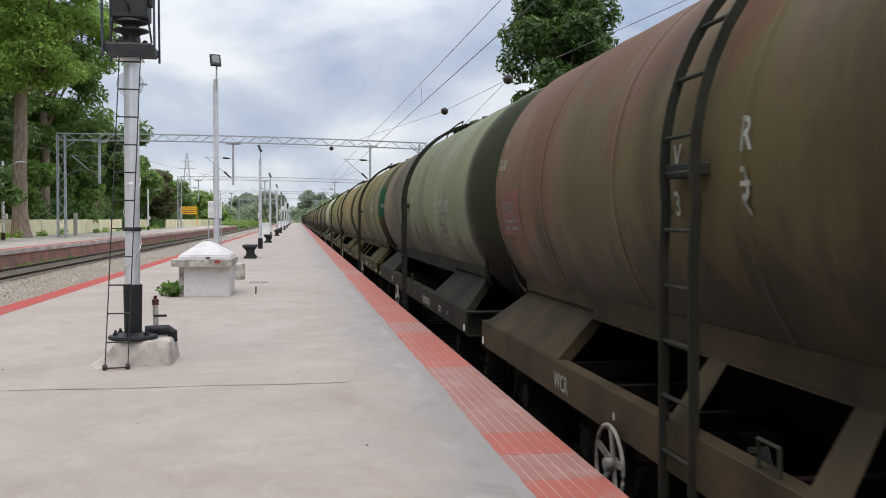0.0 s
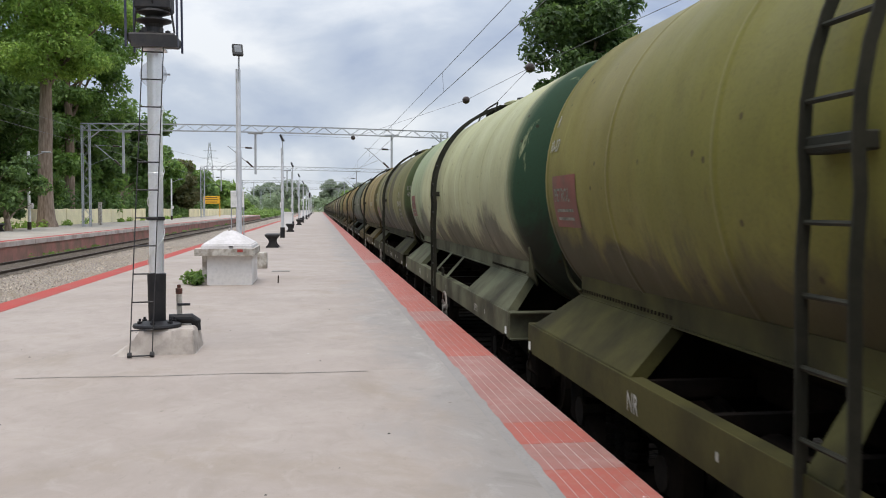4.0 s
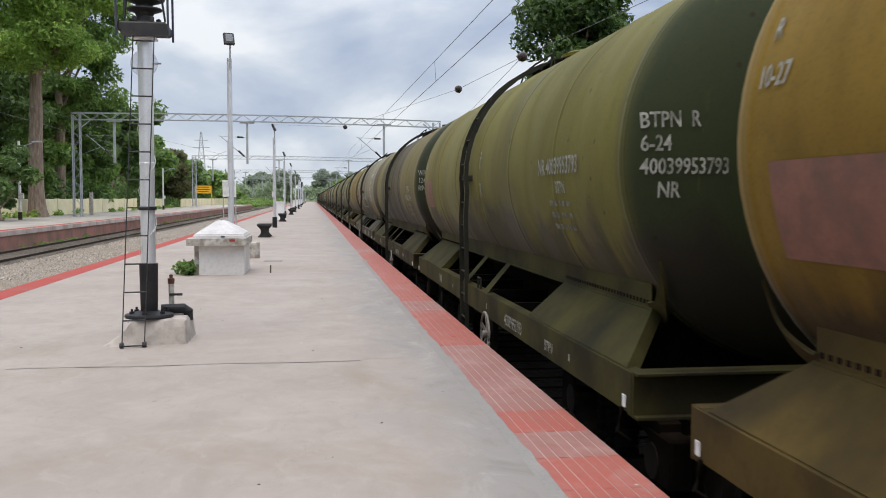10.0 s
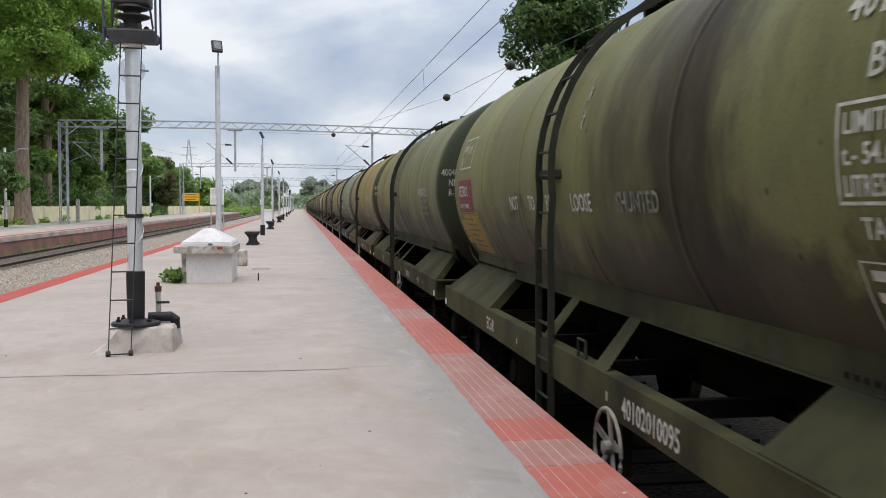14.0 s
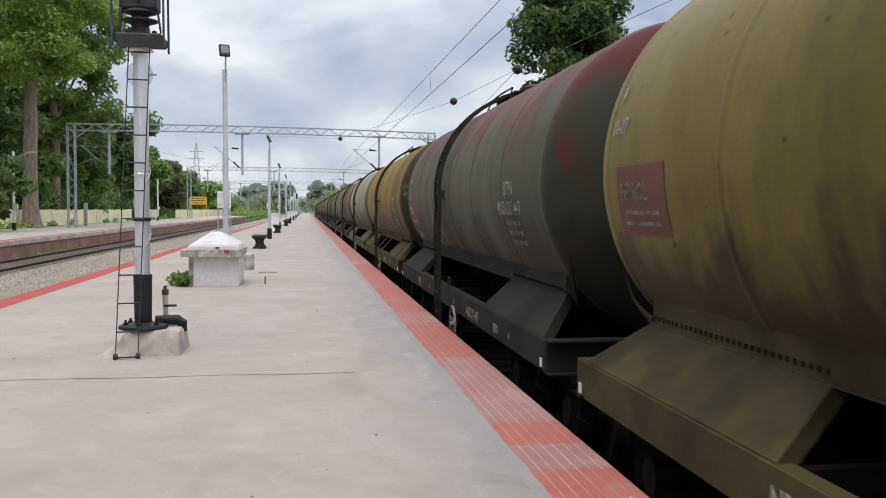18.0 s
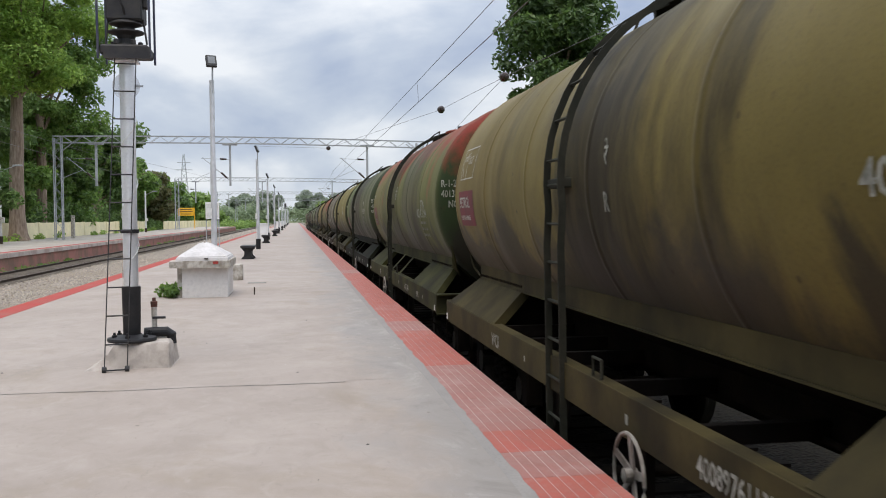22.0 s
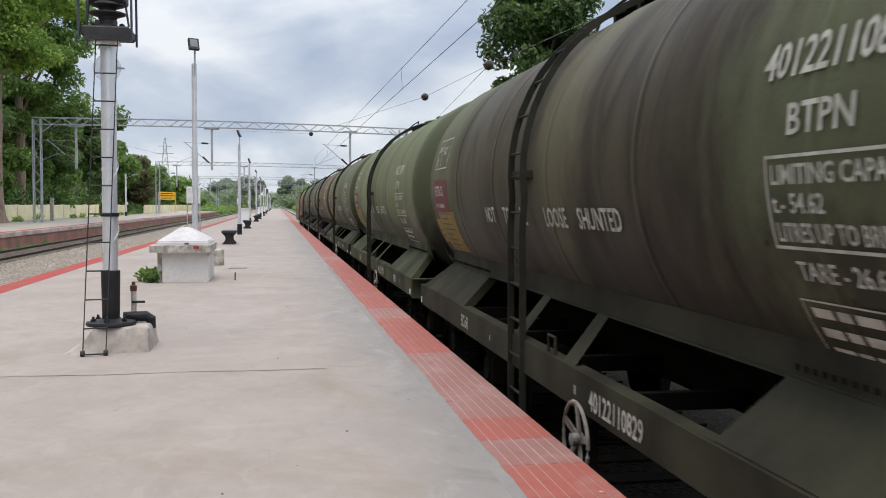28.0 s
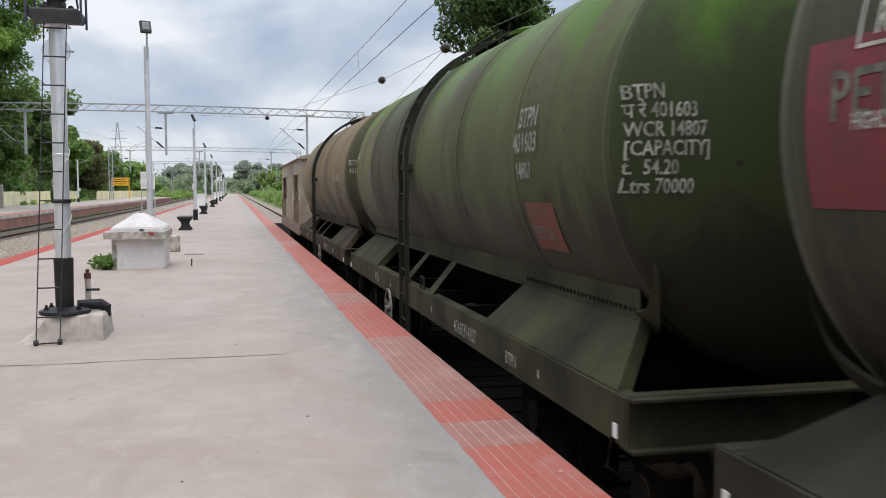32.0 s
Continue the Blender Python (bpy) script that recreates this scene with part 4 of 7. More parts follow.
    grime_shade = n.math("SUBTRACT", n.math("ADD", 1.22, n.math("MULTIPLY", n.noise(1.1, 7, (1, 1, 0.6), 0.62, shift=sh, twist=0.8), 2.0)), z)
    col = n.mix(n.math("MULTIPLY", n.band(grime_shade, -0.05, 0.25), 0.78), col, (0.022, 0.018, 0.015))
    grain = n.noise(45, 4)
    col = n.mix(n.math("MULTIPLY", n.band(grain, 0.5, 0.8), 0.3), col, stain)
    chips = n.node("ShaderNodeTexVoronoi", Scale=4.2)
    n.link(n.mapped(shift=sh), chips.inputs["Vector"])
    col = n.mix(n.math("MULTIPLY", n.math("MULTIPLY", n.band(chips.outputs["Distance"], 0.10, 0.07), n.band(blot, 0.44, 0.52)), 0.75), col, tuple(0.4 * s + 0.5 * r for s, r in zip(stain, (0.030, 0.013, 0.007))))
    # a coat of dust that catches light at a glancing view
    n.bsdf.inputs["Sheen Weight"].default_value, n.bsdf.inputs["Sheen Roughness"].default_value = 0.08, 0.35
    n.bsdf.inputs["Sheen Tint"].default_value = (0.88, 0.82, 0.62, 1)
    return n.done(col, n.mix(n.band(runs, 0.4, 0.6), (0.55,) * 3, (0.75,) * 3), 0, n.math("ADD", grain, n.math("MULTIPLY", runs, 2.0)), 0.15, 0.006, 0.12)


# colours of the paint as it stands
OLIVE, KHAKI = (0.115, 0.110, 0.030), (0.165, 0.140, 0.058)
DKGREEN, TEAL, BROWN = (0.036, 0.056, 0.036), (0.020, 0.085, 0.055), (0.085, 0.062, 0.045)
RUST, SOOT = (0.130, 0.070, 0.038), (0.045, 0.036, 0.030)

# body, far end, near panel, stain, streaks, board, lettering style, extra
WAGONS = [
    ((0.085, 0.076, 0.044), (0.105, 0.064, 0.044), (0.06, 0.05, 0.03), SOOT, 0.6, "red", "old", dict(top=(0.12, 0.06, 0.04), words=[("R", -0.20, 2.66, 0.23), ("रे", -0.22, 2.36, 0.25), ("V", 0.55, 2.62, 0.18), ("3", 0.55, 2.36, 0.19)])),
    ((0.130, 0.166, 0.118), BROWN, DKGREEN, SOOT, 0.45, "red", "stencil", dict(number="40089260490", panel=[], words=[("R", -0.28, 2.63, 0.24), ("रे", -0.27, 2.34, 0.26), ("W", 1.16, 2.60, 0.20), ("प", 1.16, 2.33, 0.22)])),
    ((0.135, 0.125, 0.036), OLIVE, (0.055, 0.055, 0.022), (0.06, 0.045, 0.03), 0.6, "", "stencil", dict(camo=(0.052, 0.056, 0.030), number="40131243464", owner="NCR ", panel=["NCR", "40131243"], patch=TEAL)),
    (KHAKI, KHAKI, DKGREEN, (0.09, 0.07, 0.04), 0.3, "red", "stencil", dict(number="40089661303", panel=["R", "10-27", "40089661303", "WR"], words=[("प", 1.10, 2.64, 0.24), ("W", 1.12, 2.34, 0.23)])),
    ((0.125, 0.135, 0.045), (0.14, 0.14, 0.05), (0.05, 0.065, 0.03), (0.07, 0.06, 0.03), 0.35, "red", "stencil", dict(number="40060613561", panel=["R", "5-28"])),
    ((0.33, 0.385, 0.29), (0.22, 0.31, 0.235), TEAL, (0.10, 0.11, 0.07), 0.3, "red", "old", {}),
    ((0.105, 0.120, 0.050), (0.115, 0.130, 0.055), (0.06, 0.11, 0.045), (0.036, 0.026, 0.022), 0.35, "red", "stencil", dict(number="40160646120", words=[("R", 0.2, 2.95, 0.22)])),
    (KHAKI, KHAKI, (0.10, 0.10, 0.04), (0.09, 0.08, 0.04), 0.3, "red", "stencil", dict(words=[("प", 1.04, 2.68, 0.22), ("W", 1.06, 2.38, 0.21)], number="40089766152")),
    ((0.027, 0.043, 0.030), (0.027, 0.043, 0.030), (0.026, 0.040, 0.028), (0.02, 0.022, 0.02), 0.3, "red", "old", dict(words=[("WR", -2.87, 2.85, 0.20), ("परे", -2.92, 2.61, 0.22)], number="40080561206")),
    ((0.15, 0.115, 0.034), (0.075, 0.060, 0.022), OLIVE, (0.08, 0.06, 0.03), 0.45, "pale", "stencil", dict(words=[("रे", -0.53, 2.63, 0.24), ("R", -0.50, 2.31, 0.23)], number="40060613154", panel=["R", "12-25", "40089", "WR"])),
    ((0.185, 0.138, 0.034), (0.16, 0.115, 0.03), (0.055, 0.050, 0.022), (0.07, 0.05, 0.025), 0.5, "pale", "stencil", dict(number="40110752949", panel=["NWR", "4011078", "R-1-26"], patch=TEAL, words=[("रे", -0.72, 2.66, 0.24), ("R", -0.74, 2.36, 0.23)])),
    ((0.11, 0.115, 0.03), (0.12, 0.115, 0.03), (0.035, 0.060, 0.025), (0.06, 0.055, 0.03), 0.4, "pale", "stencil", dict(number="40039953793", owner="NR ", panel=["BTPN  R", "6-24", "40039953793", "NR"], words=[("रे", -0.38, 2.69, 0.24), ("R", -0.40, 2.36, 0.23), ("J", 1.06, 2.70, 0.20), ("N", 1.08, 2.36, 0.20)])),
    ((0.115, 0.105, 0.042), OLIVE, DKGREEN, (0.062, 0.048, 0.042), 0.6, "", "stencil", dict(number="40081112445", owner="WR ", panel=["WR 400811", "12445", "R9-20 23"])),
    ((0.185, 0.187, 0.160), (0.170, 0.172, 0.150), (0.175, 0.180, 0.155), (0.06, 0.062, 0.055), 0.4, "hindi", "hindi", dict(number="40112110242")),
    ((0.15, 0.12, 0.028), OLIVE, (0.12, 0.10, 0.03), (0.055, 0.045, 0.04), 0.5, "petrol", "stencil", dict(words=[("V", 1.10, 2.84, 0.18), ("3", 1.06, 2.58, 0.18), ("R", -0.18, 2.86, 0.18), ("रे", -0.22, 2.61, 0.20)], number="40031412274", panel=[])),
    ((0.118, 0.132, 0.070), (0.126, 0.142, 0.074), (0.045, 0.062, 0.034), (0.055, 0.040, 0.030), 0.48, "petrol", "english", dict(words=[("R", -0.25, 3.12, 0.17), ("रे", -0.28, 2.90, 0.18)], number="40102010095", cap="54.66", tare="26.62", brim="69550")),
    ((0.09, 0.105, 0.055), OLIVE, DKGREEN, (0.06, 0.06, 0.04), 0.4, "red", "stencil", dict(number="40080251", panel=["40040", "NER", "R-2"])),
    (KHAKI, (0.13, 0.12, 0.06), (0.06, 0.075, 0.04), (0.08, 0.06, 0.045), 0.45, "red", "stencil", dict(number="40060512230")),
    ((0.125, 0.155, 0.125), (0.125, 0.155, 0.13), (0.11, 0.14, 0.115), (0.06, 0.065, 0.055), 0.4, "hindi", "hindi", dict(number="40122210192", cap="54.60", tare="26.60", brim="69250")),
    ((0.145, 0.130, 0.055), (0.145, 0.125, 0.055), OLIVE, (0.09, 0.075, 0.045), 0.35, "red", "stencil", dict(words=[("पू", 1.05, 2.58, 0.20), ("N", 1.07, 2.37, 0.19)], number="40059763495")),
    ((0.058, 0.066, 0.060), (0.044, 0.050, 0.048), (0.045, 0.062, 0.05), (0.05, 0.04, 0.038), 0.45, "hindi_old", "stencil", dict(top=(0.11, 0.03, 0.03), number="40031311447", panel=[], words=[("J", 1.3, 2.95, 0.22), ("N", 1.3, 2.62, 0.22), ("R", -0.4, 2.95, 0.26)])),
    ((0.175, 0.125, 0.030), (0.18, 0.13, 0.034), (0.060, 0.056, 0.024), (0.06, 0.045, 0.025), 0.45, "", "stencil", dict(number="40031311621", words=[("Y", -0.88, 2.71, 0.24), ("R", -0.87, 2.44, 0.22), ("J", 1.06, 2.70, 0.18), ("N", 1.06, 2.42, 0.18)], panel=["BTPN", "4001", "R-1"])),
    ((0.225, 0.235, 0.180), (0.235, 0.25, 0.195), (0.150, 0.180, 0.140), (0.09, 0.10, 0.07), 0.3, "pale", "stencil", dict(number="40110867586", panel=["BTPN", "NWR 40110", "  1.52", "R-12"], words=[("N", 2.08, 2.78, 0.20), ("3", 2.06, 2.51, 0.20)])),
    ((0.078, 0.058, 0.031), (0.120, 0.074, 0.034), RUST, (0.030, 0.025, 0.022), 0.6, "", "stencil", dict(words=[("NE", -3.75, 2.58, 0.19), ("BTPN", -4.35, 2.58, 0.19), ("40040000565", -3.70, 2.37, 0.19), ("(R-11)", -4.75, 2.84, 0.17)], top=(0.17, 0.085, 0.030), near=(0.165, 0.128, 0.060), panel=[], patch_at=(-3.4, -5.3, 2.55, 0.25), patch=(0.035, 0.070, 0.038))),
    ((0.125, 0.112, 0.045), (0.14, 0.12, 0.05), (0.075, 0.085, 0.035), (0.035, 0.028, 0.022), 0.62, "petrol", "stencil", dict(number="40089761133", panel=["R", "4-28", "40069", "WR"], words=[("रे", -0.62, 2.68, 0.20), ("R", -0.60, 2.37, 0.19)])),
    ((0.085, 0.105, 0.035), (0.115, 0.115, 0.04), (0.028, 0.065, 0.022), (0.05, 0.045, 0.03), 0.4, "red", "stencil", dict(number="40131144", owner="NCR ", panel=["R-1-24", "40131144", "NCR"], top=(0.25, 0.050, 0.045), words=[("ती", -0.1, 2.72, 0.30), ("रे", 1.0, 2.65, 0.26)])),
    ((0.058, 0.075, 0.040), (0.075, 0.115, 0.042), (0.045, 0.075, 0.035), (0.030, 0.024, 0.021), 0.6, "red", "stencil", dict(number="40160314319", panel=["BTPN", "40160314319", "पमरे   R-12-28"], words=[("W C", 1.17, 2.62, 0.22), ("प म", 1.16, 2.36, 0.25)])),
    ((0.135, 0.128, 0.045), (0.13, 0.13, 0.045), (0.045, 0.060, 0.028), (0.085, 0.07, 0.04), 0.35, "red", "stencil", dict(number="40019760571", panel=["40019", "CR"], words=[("R", -0.15, 2.9, 0.18), ("रे", -0.15, 2.62, 0.18)])),
    ((0.105, 0.098, 0.085), (0.10, 0.09, 0.078), (0.055, 0.066, 0.06), (0.055, 0.045, 0.04), 0.55, "petrol", "english", dict(number="40122110803")),
    ((0.10, 0.10, 0.04), (0.12, 0.10, 0.04), (0.05, 0.08, 0.03), (0.07, 0.05, 0.035), 0.4, "red", "stencil", dict(top=(0.24, 0.05, 0.03), number="40131200")),
    ((0.15, 0.118, 0.030), (0.15, 0.12, 0.035), (0.03, 0.075, 0.05), (0.085, 0.062, 0.028), 0.5, "red", "old", dict(words=[("प", 1.34, 2.66, 0.25), ("W", 1.34, 2.37, 0.24)])),
    ((0.082, 0.084, 0.066), (0.078, 0.095, 0.068), (0.080, 0.105, 0.075), (0.066, 0.048, 0.038), 0.7, "petrol", "english", dict(near=(0.095, 0.120, 0.085), number="40122110829", cap="54.62", tare="26.62", brim="69120")),
    ((0.105, 0.138, 0.088), (0.110, 0.145, 0.092), (0.090, 0.125, 0.078), (0.05, 0.045, 0.035), 0.35, "petrol", "english", dict(number="40122110799", cap="54.61", tare="26.67", brim="69180")),
    ((0.090, 0.115, 0.078), (0.095, 0.125, 0.078), (0.080, 0.108, 0.070), (0.045, 0.038, 0.032), 0.5, "petrol", "english", dict(number="40122110836", cap="54.63", tare="26.67", brim="69100")),
    ((0.098, 0.080, 0.064), (0.10, 0.082, 0.066), (0.075, 0.062, 0.052), (0.055, 0.042, 0.036), 0.45, "petrol_old", "english", dict(number="40162110193", cap="54.66", tare="26.62", brim="69050", words=[("R", 0.0, 3.02, 0.22), ("रे", 0.0, 2.68, 0.24)])),
    ((0.058, 0.066, 0.058), (0.060, 0.068, 0.060), (0.050, 0.062, 0.052), (0.034, 0.034, 0.032), 0.4, "petrol", "english_old", dict(number="40093600770")),
    ((0.068, 0.088, 0.052), (0.105, 0.100, 0.075), (0.045, 0.082, 0.034), (0.040, 0.038, 0.032), 0.5, "small_red", "stencil", dict(top=(0.085, 0.19, 0.035), number="401603", bar="40160314807", words=[("14807", -3.87, 2.41, 0.17)], panel=["BTPN", "प रे 401603", "WCR 14807", "[CAPACITY]", "t.  54.20", "Ltrs 70000"])),
    ((0.140, 0.118, 0.088), (0.15, 0.128, 0.10), (0.085, 0.098, 0.070), (0.075, 0.055, 0.042), 0.5, "", "stencil", dict(number="4011070")),
]
# dark runs down the tank sides: from, to along the wagon, and how dense
BANDS = {0: [(1.6, 1.0, 0.5), (-0.6, -2.5, 0.5)], 1: [(3.9, 1.5, 0.95), (-0.6, -1.6, 0.35)], 2: [(3.0, 2.6, 0.8), (1.6, 1.1, 0.8), (-0.9, -1.3, 0.6), (-2.2, -2.5, 0.5)], 3: [(-1.6, -2.1, 0.3)],
         4: [(-0.8, -1.5, 0.4)], 6: [(3.9, 3.0, 0.9), (2.5, 0.4, 0.97), (-0.4, -1.9, 0.9)], 7: [(-1.5, -2.4, 0.6)], 9: [(-1.0, -2.4, 0.7), (2.6, 2.0, 0.4)], 10: [(0.0, -0.5, 0.5), (-2.0, -2.6, 0.5)], 11: [(-1.2, -1.9, 0.4)],
         12: [(3.3, -2.4, 0.95)], 13: [(1.0, -0.6, 0.5)], 14: [(3.7, 2.1, 0.95), (1.7, 0.8, 0.8)], 15: [(3.2, 2.7, 0.3), (-0.6, -2.5, 0.75), (-1.5, -2.3, 0.9)], 16: [(0.5, -0.3, 0.5)], 18: [(0.4, -0.3, 0.5), (-2.0, -2.4, 0.4)],
         19: [(2.8, 2.0, 0.4), (-0.8, -1.5, 0.4)], 20: [(1.8, 1.0, 0.5)], 21: [(-3.0, -4.6, 0.5)], 22: [(2.7, 2.4, 0.4), (-0.6, -1.0, 0.3)], 23: [(2.9, 0.8, 0.85), (0.2, -2.7, 0.92)],
         24: [(1.0, -1.1, 0.95), (-1.6, -2.1, 0.8), (3.0, 2.6, 0.5)], 25: [(3.4, 2.6, 0.5), (1.6, -0.2, 0.7), (-0.9, -3.2, 0.8)], 26: [(3.9, 2.2, 0.9), (1.9, -1.6, 0.95), (-2.4, -3.0, 0.6)], 27: [(2.6, 1.6, 0.4), (-0.6, -1.3, 0.3)], 28: [(3.4, 2.2, 0.6), (-1.6, -3.2, 0.7)],
         30: [(-0.4, -1.0, 0.5), (1.4, 0.8, 0.5)], 31: [(3.7, 0.4, 0.9), (-0.6, -3.0, 0.95)], 32: [(0.9, 0.3, 0.3), (-1.3, -1.8, 0.4)], 33: [(3.4, 1.6, 0.7), (-0.4, -2.2, 0.7)], 34: [(2.8, 1.4, 0.6), (-0.5, -1.6, 0.6)],
         35: [(1.5, 0.2, 0.4)], 36: [(4.0, 0.2, 0.85), (-1.0, -1.7, 0.5)], 37: [(3.2, 1.2, 0.7), (-1.0, -2.2, 0.6)]}
WHEEL_AHEAD = {0, 1, 6, 8, 13, 18, 23, 25, 35, 36}          # brake wheel on the far side of the ladder
RUN = [-4.5, 8.16, 20.85, 33.58, 46.37, 59.23, 72.18, 85.21, 98.34, 111.56, 124.88, 138.3, 151.81, 165.42, 179.12, 192.9, 206.76, 220.69, 234.7, 248.76,
       262.89, 277.07, 291.3, 305.58, 319.9, 334.27, 348.68, 363.14, 377.66, 392.24, 406.89, 421.62, 436.45]   # metres run, second by second


SHIFT = 0.24                    # lettering is set out from 0.24 m behind the wagon's middle


def on_tank(name, body, y, z, size, material, parent, condense=0.8, lift=0.009):
    """Lettering painted on the platform side of the tank; it starts at y and reads towards -y, its foot at height z."""
    verts, faces = letters(body, size)
    a0 = math.asin(max(-1, min(1, (z - ZC) / R)))
    out = []
    for u, v, _ in verts:
        a = a0 + v / R
        out.append((-(R + lift) * math.cos(a), y + SHIFT - u * condense, ZC + (R + lift) * math.sin(a)))
    ob = part(name, sheet(name, out, faces, material), None, parent)
    return ob


# sign panels that sit apart from the usual place: along the wagon from, to, and heights
BOARDS = {1: (4.98, 4.42, 2.10, 2.58), 3: (4.98, 4.50, 2.10, 2.45), 6: (4.82, 3.82, 2.04, 2.41), 8: (4.96, 4.17, 1.70, 2.07), 9: (4.88, 3.85, 2.06, 2.54), 10: (4.86, 3.95, 2.06, 2.50)}
# wagon numbers: along the wagon, foot, length; and the word above or below: along the wagon, foot
NUMBERS = {1: (-2.75, 2.44, 1.52, -3.30, 2.29), 2: (-2.85, 2.53, 1.20, -3.35, 2.70), 3: (-2.84, 2.42, 1.45, None, 0), 6: (-3.40, 2.40, 1.30, -3.75, 2.62), 7: (-3.13, 2.44, 1.43, None, 0),
           9: (-3.48, 2.54, 1.29, -3.80, 2.36), 10: (-3.30, 2.50, 1.29, None, 0), 11: (-3.10, 2.54, 1.40, -3.65, 2.38), 12: (-3.38, 2.28, 1.28, -3.88, 2.46), 14: (-3.55, 2.88, 1.00, -3.78, 3.03),
           19: (-3.00, 2.42, 1.51, -3.45, 2.27), 20: (-3.41, 2.29, 1.25, -3.79, 2.49), 21: (-3.25, 2.29, 1.15, -3.55, 2.49), 22: (-3.35, 2.20, 1.12, -3.74, 2.44), 24: (-3.18, 2.40, 1.30, None, 0),
           25: (-3.20, 2.35, 1.20, -3.71, 2.49), 26: (-2.84, 2.50, 1.30, -3.11, 2.72), 27: (-3.03, 2.54, 1.13, -3.24, 2.74), 36: (-3.59, 2.60, 0.62, -3.68, 2.78)}


def on_end(body, x, z, size, material, parent, condense=0.54):
    """Lettering on the dished end that faces -y; it starts at x and reads towards +x."""
    verts, faces = letters(body, size)
    out = []
    for u, v, _ in verts:
        px, pz = x + u * condense, z + v
        c = min(1.0, (math.hypot(px, pz - ZC) / R) ** (1 / 0.85))
        out.append((px, -5.372 - 0.50 * math.sqrt(max(0.0, 1 - c * c)), pz))
    return part("lettering", sheet("lettering", out, faces, material), None, parent)


def on_bar(body, y, z, size, material, parent):
    verts, faces = letters(body, size)
    return part("lettering", sheet("lettering", [(-SBX - 0.020, y + SHIFT - u * 0.85, z + v) for u, v, _ in verts], faces, material), None, parent)


def board(name, y0, y1, z0, z1, material, parent, lift=0.005, n=8):
    a0, a1 = (math.asin((z - ZC) / R) for z in (z0, z1))
    verts, faces = [], []
    for j in range(n + 1):
        a = a0 + (a1 - a0) * j / n
        for y in (y0 + SHIFT, y1 + SHIFT):
            verts.append((-(R + lift) * math.cos(a), y, ZC + (R + lift) * math.sin(a)))
    for j in range(n):
        faces.append((2 * j, 2 * j + 1, 2 * j + 3, 2 * j + 2))
    return part(name, sheet(name, verts, faces, material), None, parent)


def frame_line(y0, y1, z0, z1, material, parent, w=0.014):
    for a in ((y0, y1, z0, z0 + w), (y0, y1, z1 - w, z1), (y0, y0 - w, z0, z1), (y1 + w, y1, z0, z1)):
        board("border", *a, material, parent, 0.008)


